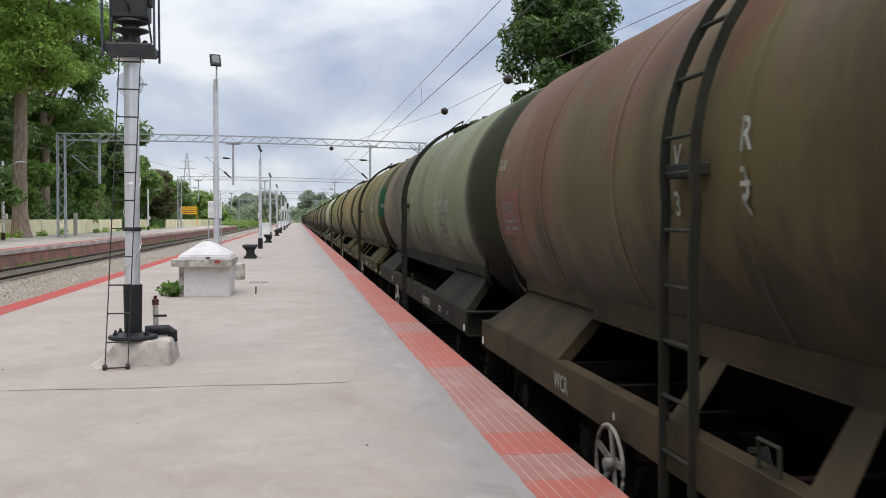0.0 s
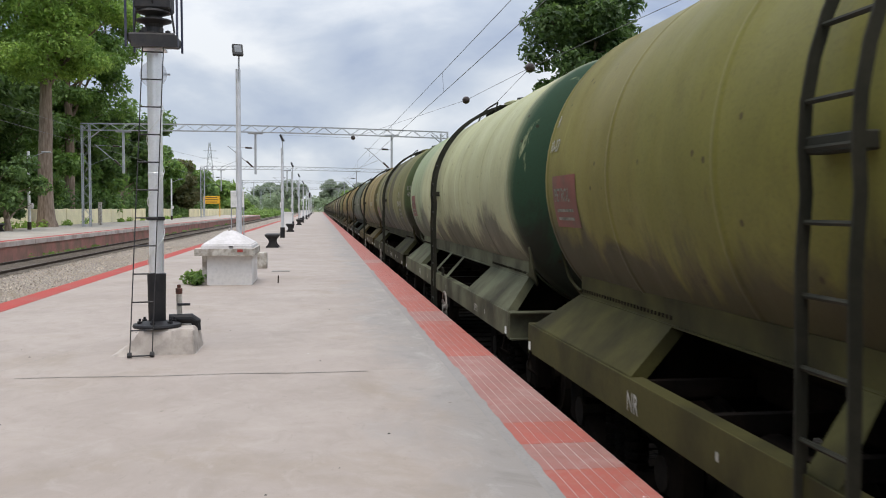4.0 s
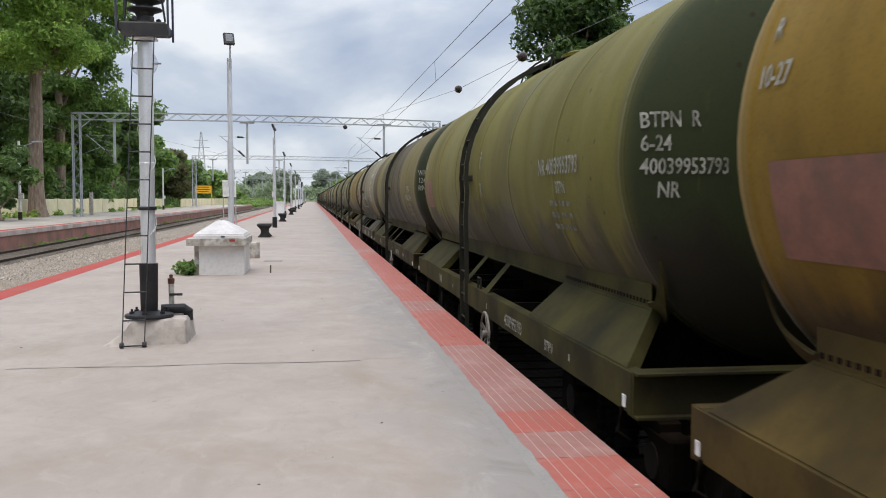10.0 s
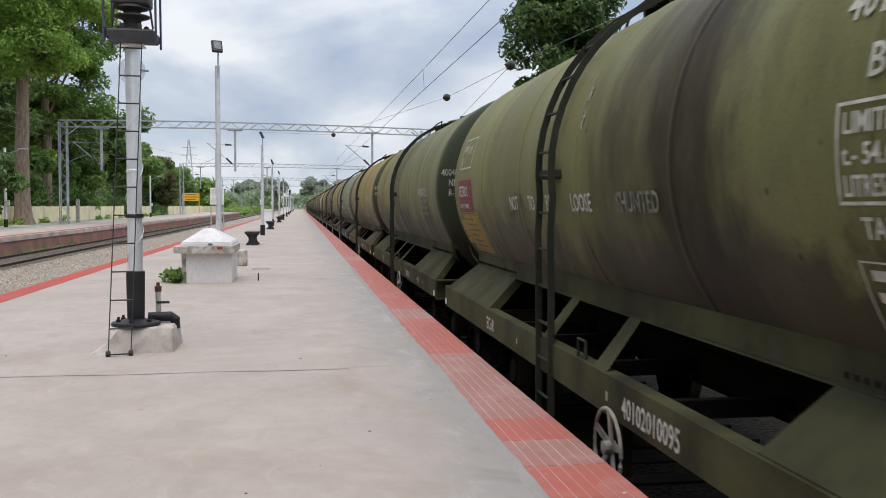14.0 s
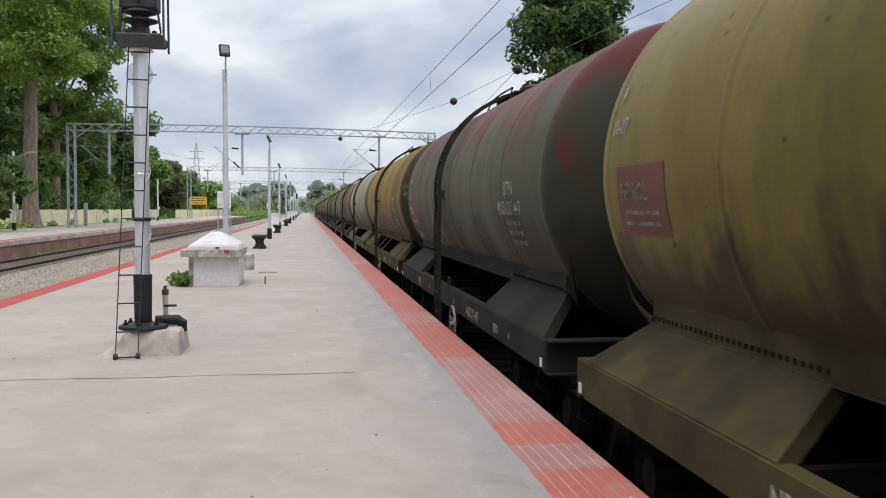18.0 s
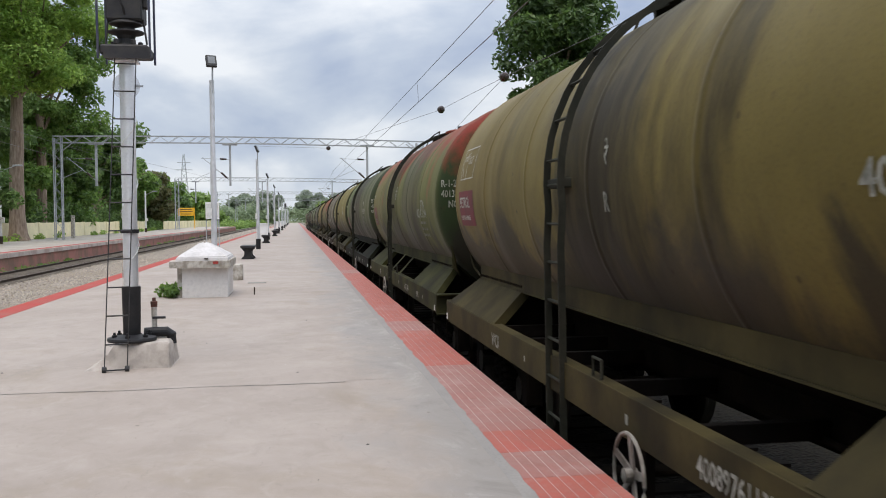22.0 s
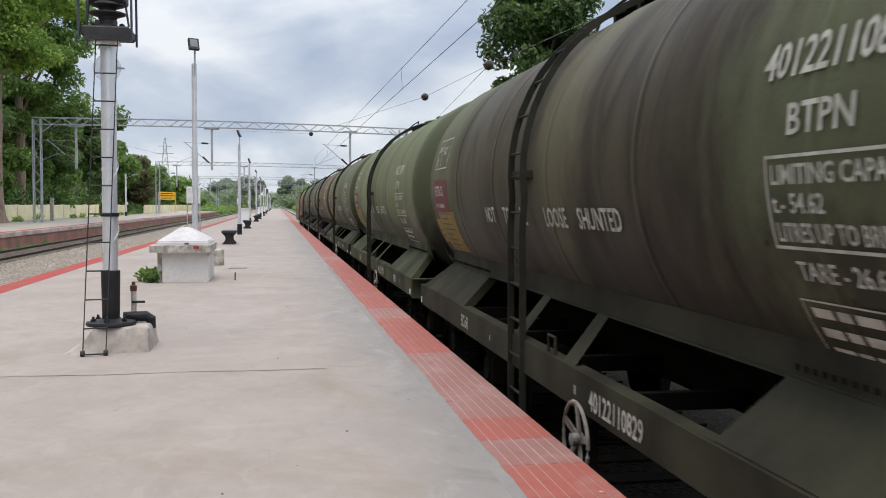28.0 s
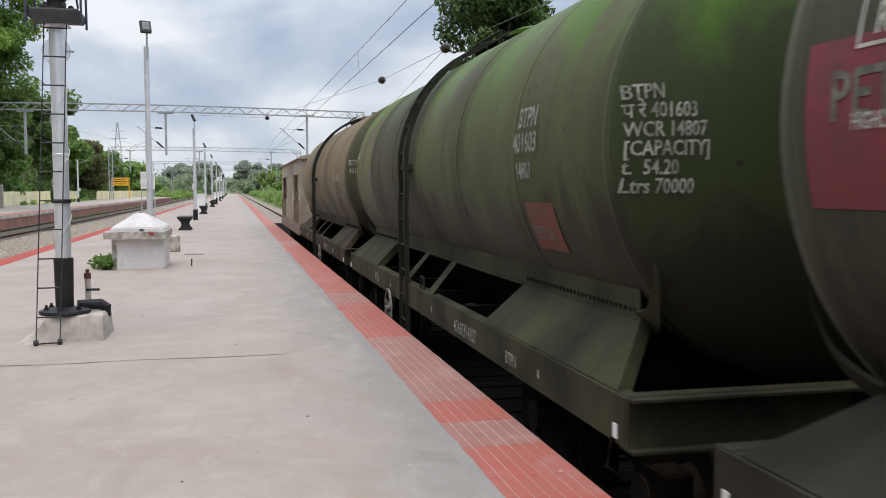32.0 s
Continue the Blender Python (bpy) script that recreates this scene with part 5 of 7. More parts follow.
def dress(w, k, spec):
    """Lettering and boards of one wagon."""
    body, far, panel, stain, streak, bd, style, more = spec
    S, N = M["stencil"], M["stencil_new"]
    num = more.get("number", "")
    if bd in ("red", "pale", "small_red"):
        mat = M["board_red"]
        if bd == "small_red":
            board("sign_panel", -3.95, -4.55, 1.90, 2.24, M["board_red"], w)
            on_tank("lettering", "PETROL", -4.0, 1.98, 0.14, M["stencil_dim"], w)
        else:
            dz = {6: -0.15, 7: -0.10, 8: -0.55, 26: -0.22, 27: -0.34}.get(k, 0.0)
            y0, y1, z0, z1 = BOARDS.get(k, (4.86, 4.05 if k == 19 else 4.14, 2.18 + dz, 2.62 + dz))
            dz = z0 - 2.18
            board("sign_panel", y0, y1, z0, z1, mat if bd == "red" else M["board_faded"], w)
            if bd == "red":
                on_tank("lettering", "PETROL", y0 - 0.06, 2.40 + dz, 0.16, M["stencil_dim"], w, 0.85)
                for q in range(2):
                    board("text_line", y0 - 0.1, y1 + 0.12, 2.24 + dz + q * 0.07, 2.265 + dz + q * 0.07, M["stencil_dim"], w, 0.009, 2)
        if k == 27:
            on_tank("lettering", "वापसी", 4.98, 2.66, 0.17, N, w, 0.95)
            on_tank("lettering", "R12-27", 5.0, 2.40, 0.17, N, w, 0.95)
        else:
            on_tank("lettering", "R", 4.96, 3.06, 0.15, S, w)
            on_tank("lettering", ("12-25", "10-27", "4-28")[k % 3], 5.0, 2.84, 0.15, S, w)
    if bd in ("petrol", "petrol_old", "hindi", "hindi_old"):
        hindi = bd.startswith("hindi")
        old = bd in ("hindi_old", "petrol_old")
        dz = 0.22 if k == 35 else -0.20 if bd == "hindi_old" else -0.02 if old else 0.0
        if k == 35:
            board("sign_panel", 5.02, 4.00, 2.26, 2.85, M["board_pink"], w)
            on_tank("lettering", "PETROL", 4.88, 2.57, 0.24, M["stencil_dim"], w, 0.9)
        else:
            board("sign_panel", 4.90 if old else 4.82, 3.95, 2.24 + dz, 2.66 + dz, M["board_red"] if old or k == 35 else M["board_pink"], w)
            on_tank("lettering", "पेट्रोल" if hindi else "PETROL", 4.76, 2.46 + dz, 0.18, N, w, 0.95)
        if hindi:
            for a, b in ((4.76, 4.56), (4.53, 4.42), (4.39, 4.06)):
                board("text_line", a, b, 2.30 + dz, 2.335 + dz, S, w, 0.009, 2)
        else:
            on_tank("lettering", "HIGHLY INFLAMMABLE", 4.76, 2.31 + dz, 0.08, N, w, 0.72)
        if bd == "hindi_old":
            for word, yy, zz in (("वापसी", 4.69, 2.84), ("R", 4.56, 2.68), ("2-2026", 4.70, 2.52)):
                on_tank("lettering", word, yy, zz, 0.14, S, w, 0.75)
            board("notice_panel", 4.72, 4.10, 1.80, 1.93, M["stencil_dim"], w)
        if bd != "hindi_old":
            on_tank("lettering", "R", 4.68, 2.84, 0.15, N, w)
            on_tank("lettering", "वापसी", 4.70, 3.02, 0.11, N, w)
            on_tank("lettering", "1-28" if hindi else "10-27", 4.40, 2.98, 0.14, N, w, 0.7)
        if bd != "hindi_old":
            frame_line(4.76, 4.00, 2.80, 3.18, N, w)
            board("border", 4.46, 4.447, 2.80, 3.18, N, w, 0.008)
        if style in ("english", "hindi") and bd in ("petrol", "hindi"):
            board("notice_panel", 4.72, 3.72, 1.77, 2.26, M["board_yellow"], w)
            board("notice_panel", 5.0, 4.73, 1.86, 2.16, M["board_yellow"], w)
            for q in range(6):
                board("text_line", 4.56, 3.90 + 0.09 * (q % 3), 1.84 + q * 0.065, 1.856 + q * 0.065, M["iron"], w, 0.009, 2)
            frame_line(4.66, 3.78, 1.80, 2.23, M["iron"], w, 0.007)
            for q in range(2):
                board("text_line", 4.96, 4.78, 1.94 + q * 0.07, 1.958 + q * 0.07, M["iron"], w, 0.009, 2)
        elif bd == "petrol_old":
            for q in range(7):
                board("text_line", 5.0, 4.4 + 0.08 * (q % 3), 1.62 + q * 0.068, 1.645 + q * 0.068, M["stencil_dim"], w, 0.009, 2)
            frame_line(5.08, 4.34, 1.56, 2.14, M["stencil_dim"], w, 0.012)
    if style in ("english", "english_old"):
        mat = N if style == "english" else S
        for word, y in (("NOT", 1.96), ("TO", 1.22), ("BE", 0.62), ("LOOSE", -0.10), ("SHUNTED", -1.12 if k == 15 else -0.92)):
            on_tank("lettering", word, y, 2.30 if k == 15 else 2.18 if style == "english" else 2.35, 0.19 if k == 15 else 0.215, M["stencil_dim"] if k == 15 and word == "SHUNTED" else mat, w, 0.85)
    if style == "hindi":
        for word, y in (("लूज", 1.79), ("शंटिंग", 0.85), ("न", -0.32), ("करें", -0.65)):
            on_tank("lettering", word, y, 2.15 if k == 18 else 2.25, 0.30, N, w, 0.9)
        for q in range(4):
            board("text_line", 0.9 - q * 0.55, 0.5 - q * 0.55, 1.98, 2.03, S, w, 0.008, 2)
    if style in ("english", "hindi", "english_old"):
        mat = S if style == "english_old" else N
        dz, dy = (0.0, -0.22) if k in (13, 15, 34, 35) else (-0.18, -0.30 if style == "hindi" else -0.06)
        on_tank("lettering", num, -3.36 + dy, 3.05 + dz, 0.22, mat, w, 0.85)
        if style == "hindi":
            on_tank("lettering", "पू त रे", -3.70 + dy, 3.30 + dz, 0.17, mat, w, 0.9)
        on_tank("lettering", "BTPN" if style != "hindi" else "बी टी पी एन", -3.58 + dy, 2.81 + dz, 0.18 if style != "hindi" else 0.135, mat, w, 1.05)
        frame_line(-3.42 + dy, -4.52 + dy, 2.34 + dz, 2.73 + dz, mat, w)
        rows = ["LIMITING CAPACITY", "t.- " + more.get("cap", "54.60"), "LITRES UP TO BRIM " + more.get("brim", "69120")] if style != "hindi" else ["क्षमता - सीमा", "टन - " + more.get("cap", "54.61"), "पूरा भरने पर लीटर " + more.get("brim", "69120")]
        for q, r in enumerate(rows):
            on_tank("lettering", r, -3.46 + dy, 2.61 + dz - q * 0.118, 0.115, mat, w, (0.78 if q == 2 else 0.95) if style != "hindi" else 0.86)
        on_tank("lettering", ("TARE - " if style != "hindi" else "टेयर - ") + more.get("tare", "26.67") + ("" if style != "hindi" else " टन"), -3.54 + dy, 2.215 + dz, 0.12, mat, w, 0.95)
        if k in (13, 34):
            board("notice_panel", -3.86, -5.00, 1.70, 2.19, M["board_yellow"], w)
            if k == 34:
                for q, r in enumerate(("CONTRACT NO.", "DATE OF COMMISSIONING", "COMMISSIONED BY", "INSPECTION DUE ON", "DATE OF INSPECTION")):
                    on_tank("lettering", r, -3.92, 2.10 - q * 0.082, 0.08, M["iron"], w, 0.75, 0.011)
            else:
                for q in range(5):
                    board("text_line", -3.98, -4.65 + 0.1 * (q % 3), 1.78 + q * 0.075, 1.80 + q * 0.075, M["iron"], w, 0.009, 2)
        else:
            for q in range(4):
                x = 0.0
                for n, wide in enumerate((0.14, 0.09, 0.17, 0.11, 0.07, 0.15, 0.10)):
                    if x + wide < 0.98 - 0.07 * (q % 3):
                        board("text_line", -3.52 + dy - x, -3.52 + dy - x - wide, 1.80 + dz + q * 0.085, 1.842 + dz + q * 0.085, mat, w, 0.008, 2)
                    x += wide + 0.03
            frame_line(-3.46 + dy, -4.54 + dy, 1.77 + dz, 2.13 + dz, mat, w, 0.008)
    if style in ("stencil", "old"):
        ny, nz, span, hy, hz = NUMBERS.get(k, (-3.30, 2.50, 1.25, None, 0))
        size = 0.25 if span > 1.42 else 0.20
        if num:
            text = more.get("owner", "") + num + (" NR" if k == 14 else "")
            on_tank("lettering", text, ny - SHIFT, nz, size, M["stencil_dim"] if k in (9, 10, 21, 22) else S, w, span / (0.58 * size * len(text)))
        if hy is not None:
            on_tank("lettering", "BTPN", hy - SHIFT, hz, 0.20 if hz > nz else 0.14, S, w, 0.85)
        if num and k not in (9, 10, 36):
            low = min(nz, hz or nz) - 0.17
            if k in (14, 26, 27):
                for q, r in enumerate(["CAPACITY", "TON 54-25", "TARE 26-5"]):
                    on_tank("lettering", r, ny - 0.2 - SHIFT, low - q * 0.14 - (0.1 if k == 14 else 0), 0.12, M["stencil_dim"], w, 0.85)
            else:
                for q in range(3):
                    for a, b in ((0.0, 0.12), (0.15, 0.24), (0.30, 0.36), (0.39, 0.47), (0.52, 0.62)):
                        board("text_line", ny - 0.3 - SHIFT - a, ny - 0.3 - SHIFT - b, low + 0.06 - q * 0.10, low + 0.105 - q * 0.10, M["stencil_dim"], w, 0.008, 2)
        lines = more.get("panel", ["BTPN", num[:6]] if num else [])
        many = len(lines) > 4
        for q, r in enumerate(lines):
            if r:
                on_end(r, (-1.42 if many else -1.39) + (0.09 if len(r) < 4 else 0.0), (2.82 if many else 2.79 + {22: 0.18, 10: -0.10}.get(k, 0.0)) - q * (0.102 if many else 0.150), 0.115 if many else 0.145, M["stencil_dim"] if k in (6, 7, 9, 19, 20, 21, 22) else S, w, 0.62)
    for word, y, z, size in more.get("words", []):
        on_tank("lettering", word, y, z, size, M["stencil_dim"] if k == 23 else S, w, 0.85)
    if num:
        on_bar(more.get("bar", num), -1.5 if style != "stencil" else -2.95 if k == 14 else -2.2, 1.02, 0.19 if style != "stencil" else 0.17, N if style != "stencil" else S, w)
    owner = {2: "DELPHIN 11", 8: "WR 400805 61206"}.get(k, ("WCR", "NR", "WR")[k % 3])
    on_bar("पू त रे" if style == "hindi" else "ECoR" if style == "english" else owner, {2: 1.85, 8: 4.4}.get(k, 2.65), 1.03, 0.18 if k != 8 else 0.16, N if style in ("hindi", "english") else S, w)
    if k != 14:
        on_bar("BTPN" if style != "hindi" else "बी टी पी एन", -3.85, 1.03, 0.17 if style in ("hindi", "english") else 0.13, N if style in ("hindi", "english") else S, w)
    for y, s in ((1.55, 0.036), (-0.95, 0.045), (-4.35, 0.04)):
        me = sheet("painted_mark", [(-SBX - 0.019, y, 1.06), (-SBX - 0.019, y - s, 1.06), (-SBX - 0.019, y - s, 1.06 + s * 1.4), (-SBX - 0.019, y, 1.06 + s * 1.4)], [(0, 1, 2, 3)], M["stencil"])
        part("painted_mark", me, None, w)


COLOUR_WORDS = ["rust brown and olive", "grey-green", "yellowish olive", "khaki", "light olive green", "pale sage", "green and brown streaked", "khaki", "dark slate green", "ochre",
                "olive brown", "olive green", "brown streaked", "slate grey", "yellow ochre", "sage green with brown bands", "olive green", "khaki", "teal grey", "khaki olive",
                "dark slate with maroon stains", "ochre brown", "pale sage green", "dark brown", "khaki with black runs", "green with red stains", "bright green and brown", "olive khaki", "grey-brown", "red and green",
                "ochre olive", "dark brown", "dull green", "green and brown", "brown-grey", "dark slate grey", "green with black runs", "dusty beige"]


FRAME_TONE = {0: 0.42, 1: 0.13, 5: 0.25, 13: 0.36, 14: 0.38, 27: 0.20, 22: 0.30, 33: 0.42, 32: 0.42, 6: 0.20, 12: 0.30, 18: 0.24, 20: 0.30, 23: 0.24, 26: 0.10, 28: 0.30, 31: 0.33, 34: 0.20, 35: 0.38, 36: 0.42, 37: 0.28}


NO_STRUTS = {1, 3, 6, 7, 8, 20, 22, 24}          # wagons without slanting stays at the ladder


def train():
    pattern = tank_wagon()
    wagons = []
    for k, spec in enumerate(WAGONS):
        body, far, panel, stain, streak, bd, style, more = spec
        w = pattern if k == 0 else copy_thing(pattern, Matrix())
        wagons.append(w)
    for k, (w, spec) in enumerate(zip(wagons, WAGONS)):
        body, far, panel, stain, streak, bd, style, more = spec
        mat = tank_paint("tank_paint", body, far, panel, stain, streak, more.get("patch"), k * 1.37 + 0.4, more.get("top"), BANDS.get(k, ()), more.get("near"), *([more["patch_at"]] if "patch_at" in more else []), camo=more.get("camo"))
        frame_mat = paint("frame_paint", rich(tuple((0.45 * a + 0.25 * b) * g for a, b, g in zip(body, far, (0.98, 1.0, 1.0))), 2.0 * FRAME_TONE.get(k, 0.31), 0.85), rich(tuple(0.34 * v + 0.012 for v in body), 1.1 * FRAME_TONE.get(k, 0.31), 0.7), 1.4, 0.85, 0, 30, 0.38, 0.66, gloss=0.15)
        for o in w.children_recursive:
            kind = o.name.split(".")[0]
            if o.type == "MESH" and (not o.data.materials or o.data.materials[0] is None):
                if not o.data.materials:
                    o.data.materials.append(None)
                o.material_slots[0].link = "OBJECT"
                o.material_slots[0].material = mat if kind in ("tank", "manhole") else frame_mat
            if kind in ("brake_wheel", "brake_bracket") and k in WHEEL_AHEAD:
                o.location.y = LAD + 0.95
        tagged(w, f"{COLOUR_WORDS[k]} bogie tank wagon, weathered and stained", "tank wagon", "wagons of the goods train")
        dress(w, k, spec)
        if k in NO_STRUTS:
            for o in [c for c in w.children if c.name.startswith("strut")]:
                bpy.data.objects.remove(o)
    return wagons


def brake_van():
    v = thing("brake_van", "dusty cream guard's brake van with railed end verandahs", "brake van", group="")
    U = M["bogie"]
    cream = paint("van_cream", (0.37, 0.325, 0.255), (0.25, 0.20, 0.15), 1.2, 0.75, 0, 25)
    rail = paint("van_rail", (0.22, 0.17, 0.12), (0.16, 0.11, 0.08), 2, 0.7)
    half = 5.4
    part("floor", boxed(-1.45, 1.45, -half, half, 1.12, 1.26), rail, v)
    for s in (-1, 1):
        part("solebar", boxed(-1.46 * s - 0.02, -1.46 * s + 0.02, -half, half, 0.88, 1.14), rail, v)
    # cabin between the two verandahs
    for s in (-1, 1):
        part("cabin_side", boxed(1.42 * s - 0.03, 1.42 * s + 0.03, -2.2, 1.7, 1.26, 3.34), cream, v)
        for a, b in ((-5.38, -2.2), (1.7, 5.38)):
            part("cantrail", boxed(1.42 * s - 0.025, 1.42 * s + 0.025, a, b, 2.85, 3.34), cream, v)
            part("verandah_panel", boxed(1.42 * s - 0.025, 1.42 * s + 0.025, a, b, 1.26, 1.95), cream, v)
        for q in (-5.1, 5.1):
            part("corner_post", boxed(1.42 * s - 0.028, 1.42 * s + 0.028, q - 0.28, q + 0.28, 1.95, 2.85), cream, v)
        for q in (-1.2, 0.7):
            part("batten", boxed(1.455 * s - 0.012, 1.455 * s + 0.012, q - 0.04, q + 0.04, 1.26, 3.32), cream, v)
    for e in (-1, 1):
        bm = boxed(-1.4, -0.4, e * 3.4 - 0.03, e * 3.4 + 0.03, 1.26, 3.34)
        box(bm, 0.4, 1.4, e * 3.4 - 0.03, e * 3.4 + 0.03, 1.26, 3.34)
        box(bm, -0.4, 0.4, e * 3.4 - 0.03, e * 3.4 + 0.03, 3.1, 3.34)
        part("cabin_end", bm, cream, v)
        bm = boxed(-1.45, -0.75, e * half - 0.04, e * half + 0.02, 1.26, 3.34)
        box(bm, 0.75, 1.45, e * half - 0.04, e * half + 0.02, 1.26, 3.34)
        box(bm, -0.75, 0.75, e * half - 0.04, e * half + 0.02, 1.26, 2.2)
        box(bm, -0.75, 0.75, e * half - 0.04, e * half + 0.02, 3.0, 3.34)
        part("end_wall", bm, cream, v)
        for s in (-1, 1):
            for z in (1.75, 2.2):
                part("hand_rail", tube(bmesh.new(), [(1.43 * s, e * 3.45, z), (1.43 * s, e * (half - 0.05), z)], 0.025, 6), rail, v)
            for q in range(6):
                part("rail_post", boxed(1.455 * s - 0.02, 1.455 * s + 0.02, e * (2.5 + q * 0.5) - 0.035, e * (2.5 + q * 0.5) + 0.035, 1.26, 2.0), rail, v)
        for sx in (-0.98, 0.98):
            part("buffer", lathe(bmesh.new(), [(0, 0), (0.09, 0), (0.09, 0.36), (0.20, 0.36), (0.22, 0.42), (0, 0.44)], 16, "y", pose(sx, e * half, 1.02) @ Matrix.Rotation(radians(180 if e < 0 else 0), 4, "Z")), U, v)
        bogie(v, e * 3.6, U)
    n, roof = 14, bmesh.new()
    rows = [[roof.verts.new((1.52 * math.sin(a), y, 3.32 + 0.22 * math.cos(a))) for a in (radians(-90 + 180 * i / n) for i in range(n + 1))] for y in (-half - 0.1, half + 0.1)]
    for i in range(n):
        roof.faces.new((rows[0][i], rows[1][i], rows[1][i + 1], rows[0][i + 1]))
    roof.faces.new(rows[0]), roof.faces.new(rows[1][::-1])
    part("roof", roof, cream, v)
    return v


WAGON_LIST = train()
VAN = brake_van()


# ------------------------------------------------------------------ on the platform
def signal_post():
    p = thing("signal_post", "silver signal mast with a ladder and black base", "signal", pose(-1.750, 10.15, 0))
    # cement plinth, its mortar spread out over the floor on one side
    def rise(x, y):
        out = max((x - 0.40) / 0.04, (-0.14 - x) / 0.36, (y - 0.36) / 0.10, (-0.205 - y + 0.16 * min(0.0, x + 0.1)) / (0.085 + 0.35 * max(0.0, -0.1 - x)), 0.0)
        k = max(0.0, 1.0 - out)
        k = k * k * (3 - 2 * k) if x > -0.14 else k ** 2.2
        wear = 0.026 * noise.noise((x * 6, y * 6, 1)) + 0.018 * noise.noise((x * 17, y * 17, 4))
        return -0.010 + (0.272 + (wear if out > 0.02 else 0.3 * wear)) * k
    bm, n, m = bmesh.new(), 46, 36
    grid = [[bm.verts.new((-0.74 + 1.20 * i / n, -0.54 + 1.04 * j / m, rise(-0.74 + 1.20 * i / n, -0.54 + 1.04 * j / m))) for i in range(n + 1)] for j in range(m + 1)]
    for u, v in zip(grid, grid[1:]):
        for i in range(n):
            bm.faces.new((u[i], u[i + 1], v[i + 1], v[i]))
    part("plinth", bm, M["pale_cement"], p, "chipped cement plinth with mortar spread round it", True)
    part("flange", lathe(bmesh.new(), [(0, 0.262), (0.250, 0.262), (0.258, 0.280), (0.250, 0.300), (0.13, 0.325), (0.10, 0.335)], 32), M["black"], p, smooth=False)
    bolt = mesh_of("bolt", lathe(bmesh.new(), [(0, 0.295), (0.027, 0.295), (0.027, 0.335), (0.014, 0.335), (0.014, 0.362), (0, 0.362)], 6), M["black"])
    for k in range(6):
        a = radians(60 * k + 25)
        part("bolt", bolt, None, p, m=pose(0.185 * math.cos(a), 0.185 * math.sin(a), 0))
    part("base_sleeve", lathe(bmesh.new(), [(0.0, 0.33), (0.090, 0.33), (0.099, 0.845), (0.08, 0.85), (0, 0.85)], 24), M["black"], p, "black painted base sleeve", True)
    part("mast", lathe(bmesh.new(), [(0, 0.84), (0.077, 0.84), (0.077, 3.24), (0, 3.24)], 28), M["silver"], p, smooth=True)
    part("collar", lathe(bmesh.new(), [(0.076, 1.90), (0.0815, 1.905), (0.0815, 1.93), (0.076, 1.935)], 28), M["silver"], p)
    part("cap_plate", boxed(-0.12, 0.12, -0.12, 0.12, 3.235, 3.262, bevel=0.005), M["silver"], p)
    # disc behind the mast
    disc = lathe(bmesh.new(), [(0, -0.004), (0.142, -0.004), (0.145, 0.0), (0.142, 0.004), (0, 0.004)], 36, "y", Matrix.Translation((-0.03, 0.10, 3.0)))
    part("disc_plate", disc, M["clear"], p, "pale round plate clamped behind the mast")
    part("clamp", boxed(-0.10, 0.15, 0.07, 0.092, 2.99, 3.008), M["galv"], p)
    # platform box and basket at the top
    part("top_bracket", boxed(-0.245, 0.25, -0.18, 0.22, 3.29, 3.40, bevel=0.02), M["iron"], p)
    part("bracket_lip", boxed(-0.20, 0.27, -0.20, -0.16, 3.25, 3.37), M["iron"], p)
    for x, y in ((-0.26, -0.16), (0.265, -0.16), (-0.245, 0.22), (0.26, 0.22)):
        part("guard_bar", bar(bmesh.new(), (x, y, 3.25), (x - 0.01, y, 4.9), 0.035, 0.02), M["navy"], p)
    for x, q in ((-0.20, -0.06), (0.22, 0.10)):
        part("stay", tube(bmesh.new(), [(x, -0.05, 3.42), (x - q * 0.8, 0.0, 3.95)], 0.011, 6), M["iron"], p)
    neck = lathe(bmesh.new(), [(0, 3.40), (0.15, 3.40), (0.15, 3.415), (0.095, 3.425), (0.085, 3.48), (0.10, 3.515), (0.185, 3.545), (0.185, 3.56), (0.09, 3.58), (0.085, 3.595), (0.095, 3.61), (0.175, 3.635), (0.17, 3.65), (0.13, 3.67), (0, 3.68)], 20)
    part("pedestal", neck, M["iron"], p, "flanged cast iron signal pedestal")
    for k in range(5):
        a = radians(72 * k + 20)
        part("lug", lathe(bmesh.new(), [(0, 3.40), (0.028, 3.41), (0.028, 3.455), (0, 3.47)], 8, m=Matrix.Translation((0.145 * math.cos(a), 0.145 * math.sin(a), 0))), M["iron"], p)
    part("signal_unit", boxed(-0.185, 0.185, -0.14, 0.20, 3.66, 4.95, bevel=0.02), M["iron"], p, "dark grey signal lamp housing seen from the back")
    part("side_hinge", boxed(0.185, 0.23, -0.08, 0.02, 3.80, 3.90, bevel=0.01), M["iron"], p)
    part("junction_cable", tube(bmesh.new(), [(-0.13, -0.15, 3.98), (-0.05, -0.19, 3.90), (0.0, -0.18, 3.80), (0.02, -0.1, 3.66)], 0.012, 6), M["black"], p)
    # conduit round the mast
    wrap = [(0.088 * math.sin(a), -0.088 * math.cos(a), 0.95 + 2.0 * (a + 1.5) / 19.0) for a in (-1.5 + 0.28 * k for k in range(66))]
    part("cable", tube(bmesh.new(), wrap, 0.0042, 5), M["tag_white"], p, "thin pale cable wound round the mast")
    part("cable_tie", lathe(bmesh.new(), [(0.075, 1.42), (0.094, 1.42), (0.094, 1.46), (0.075, 1.46)], 20), M["black"], p)
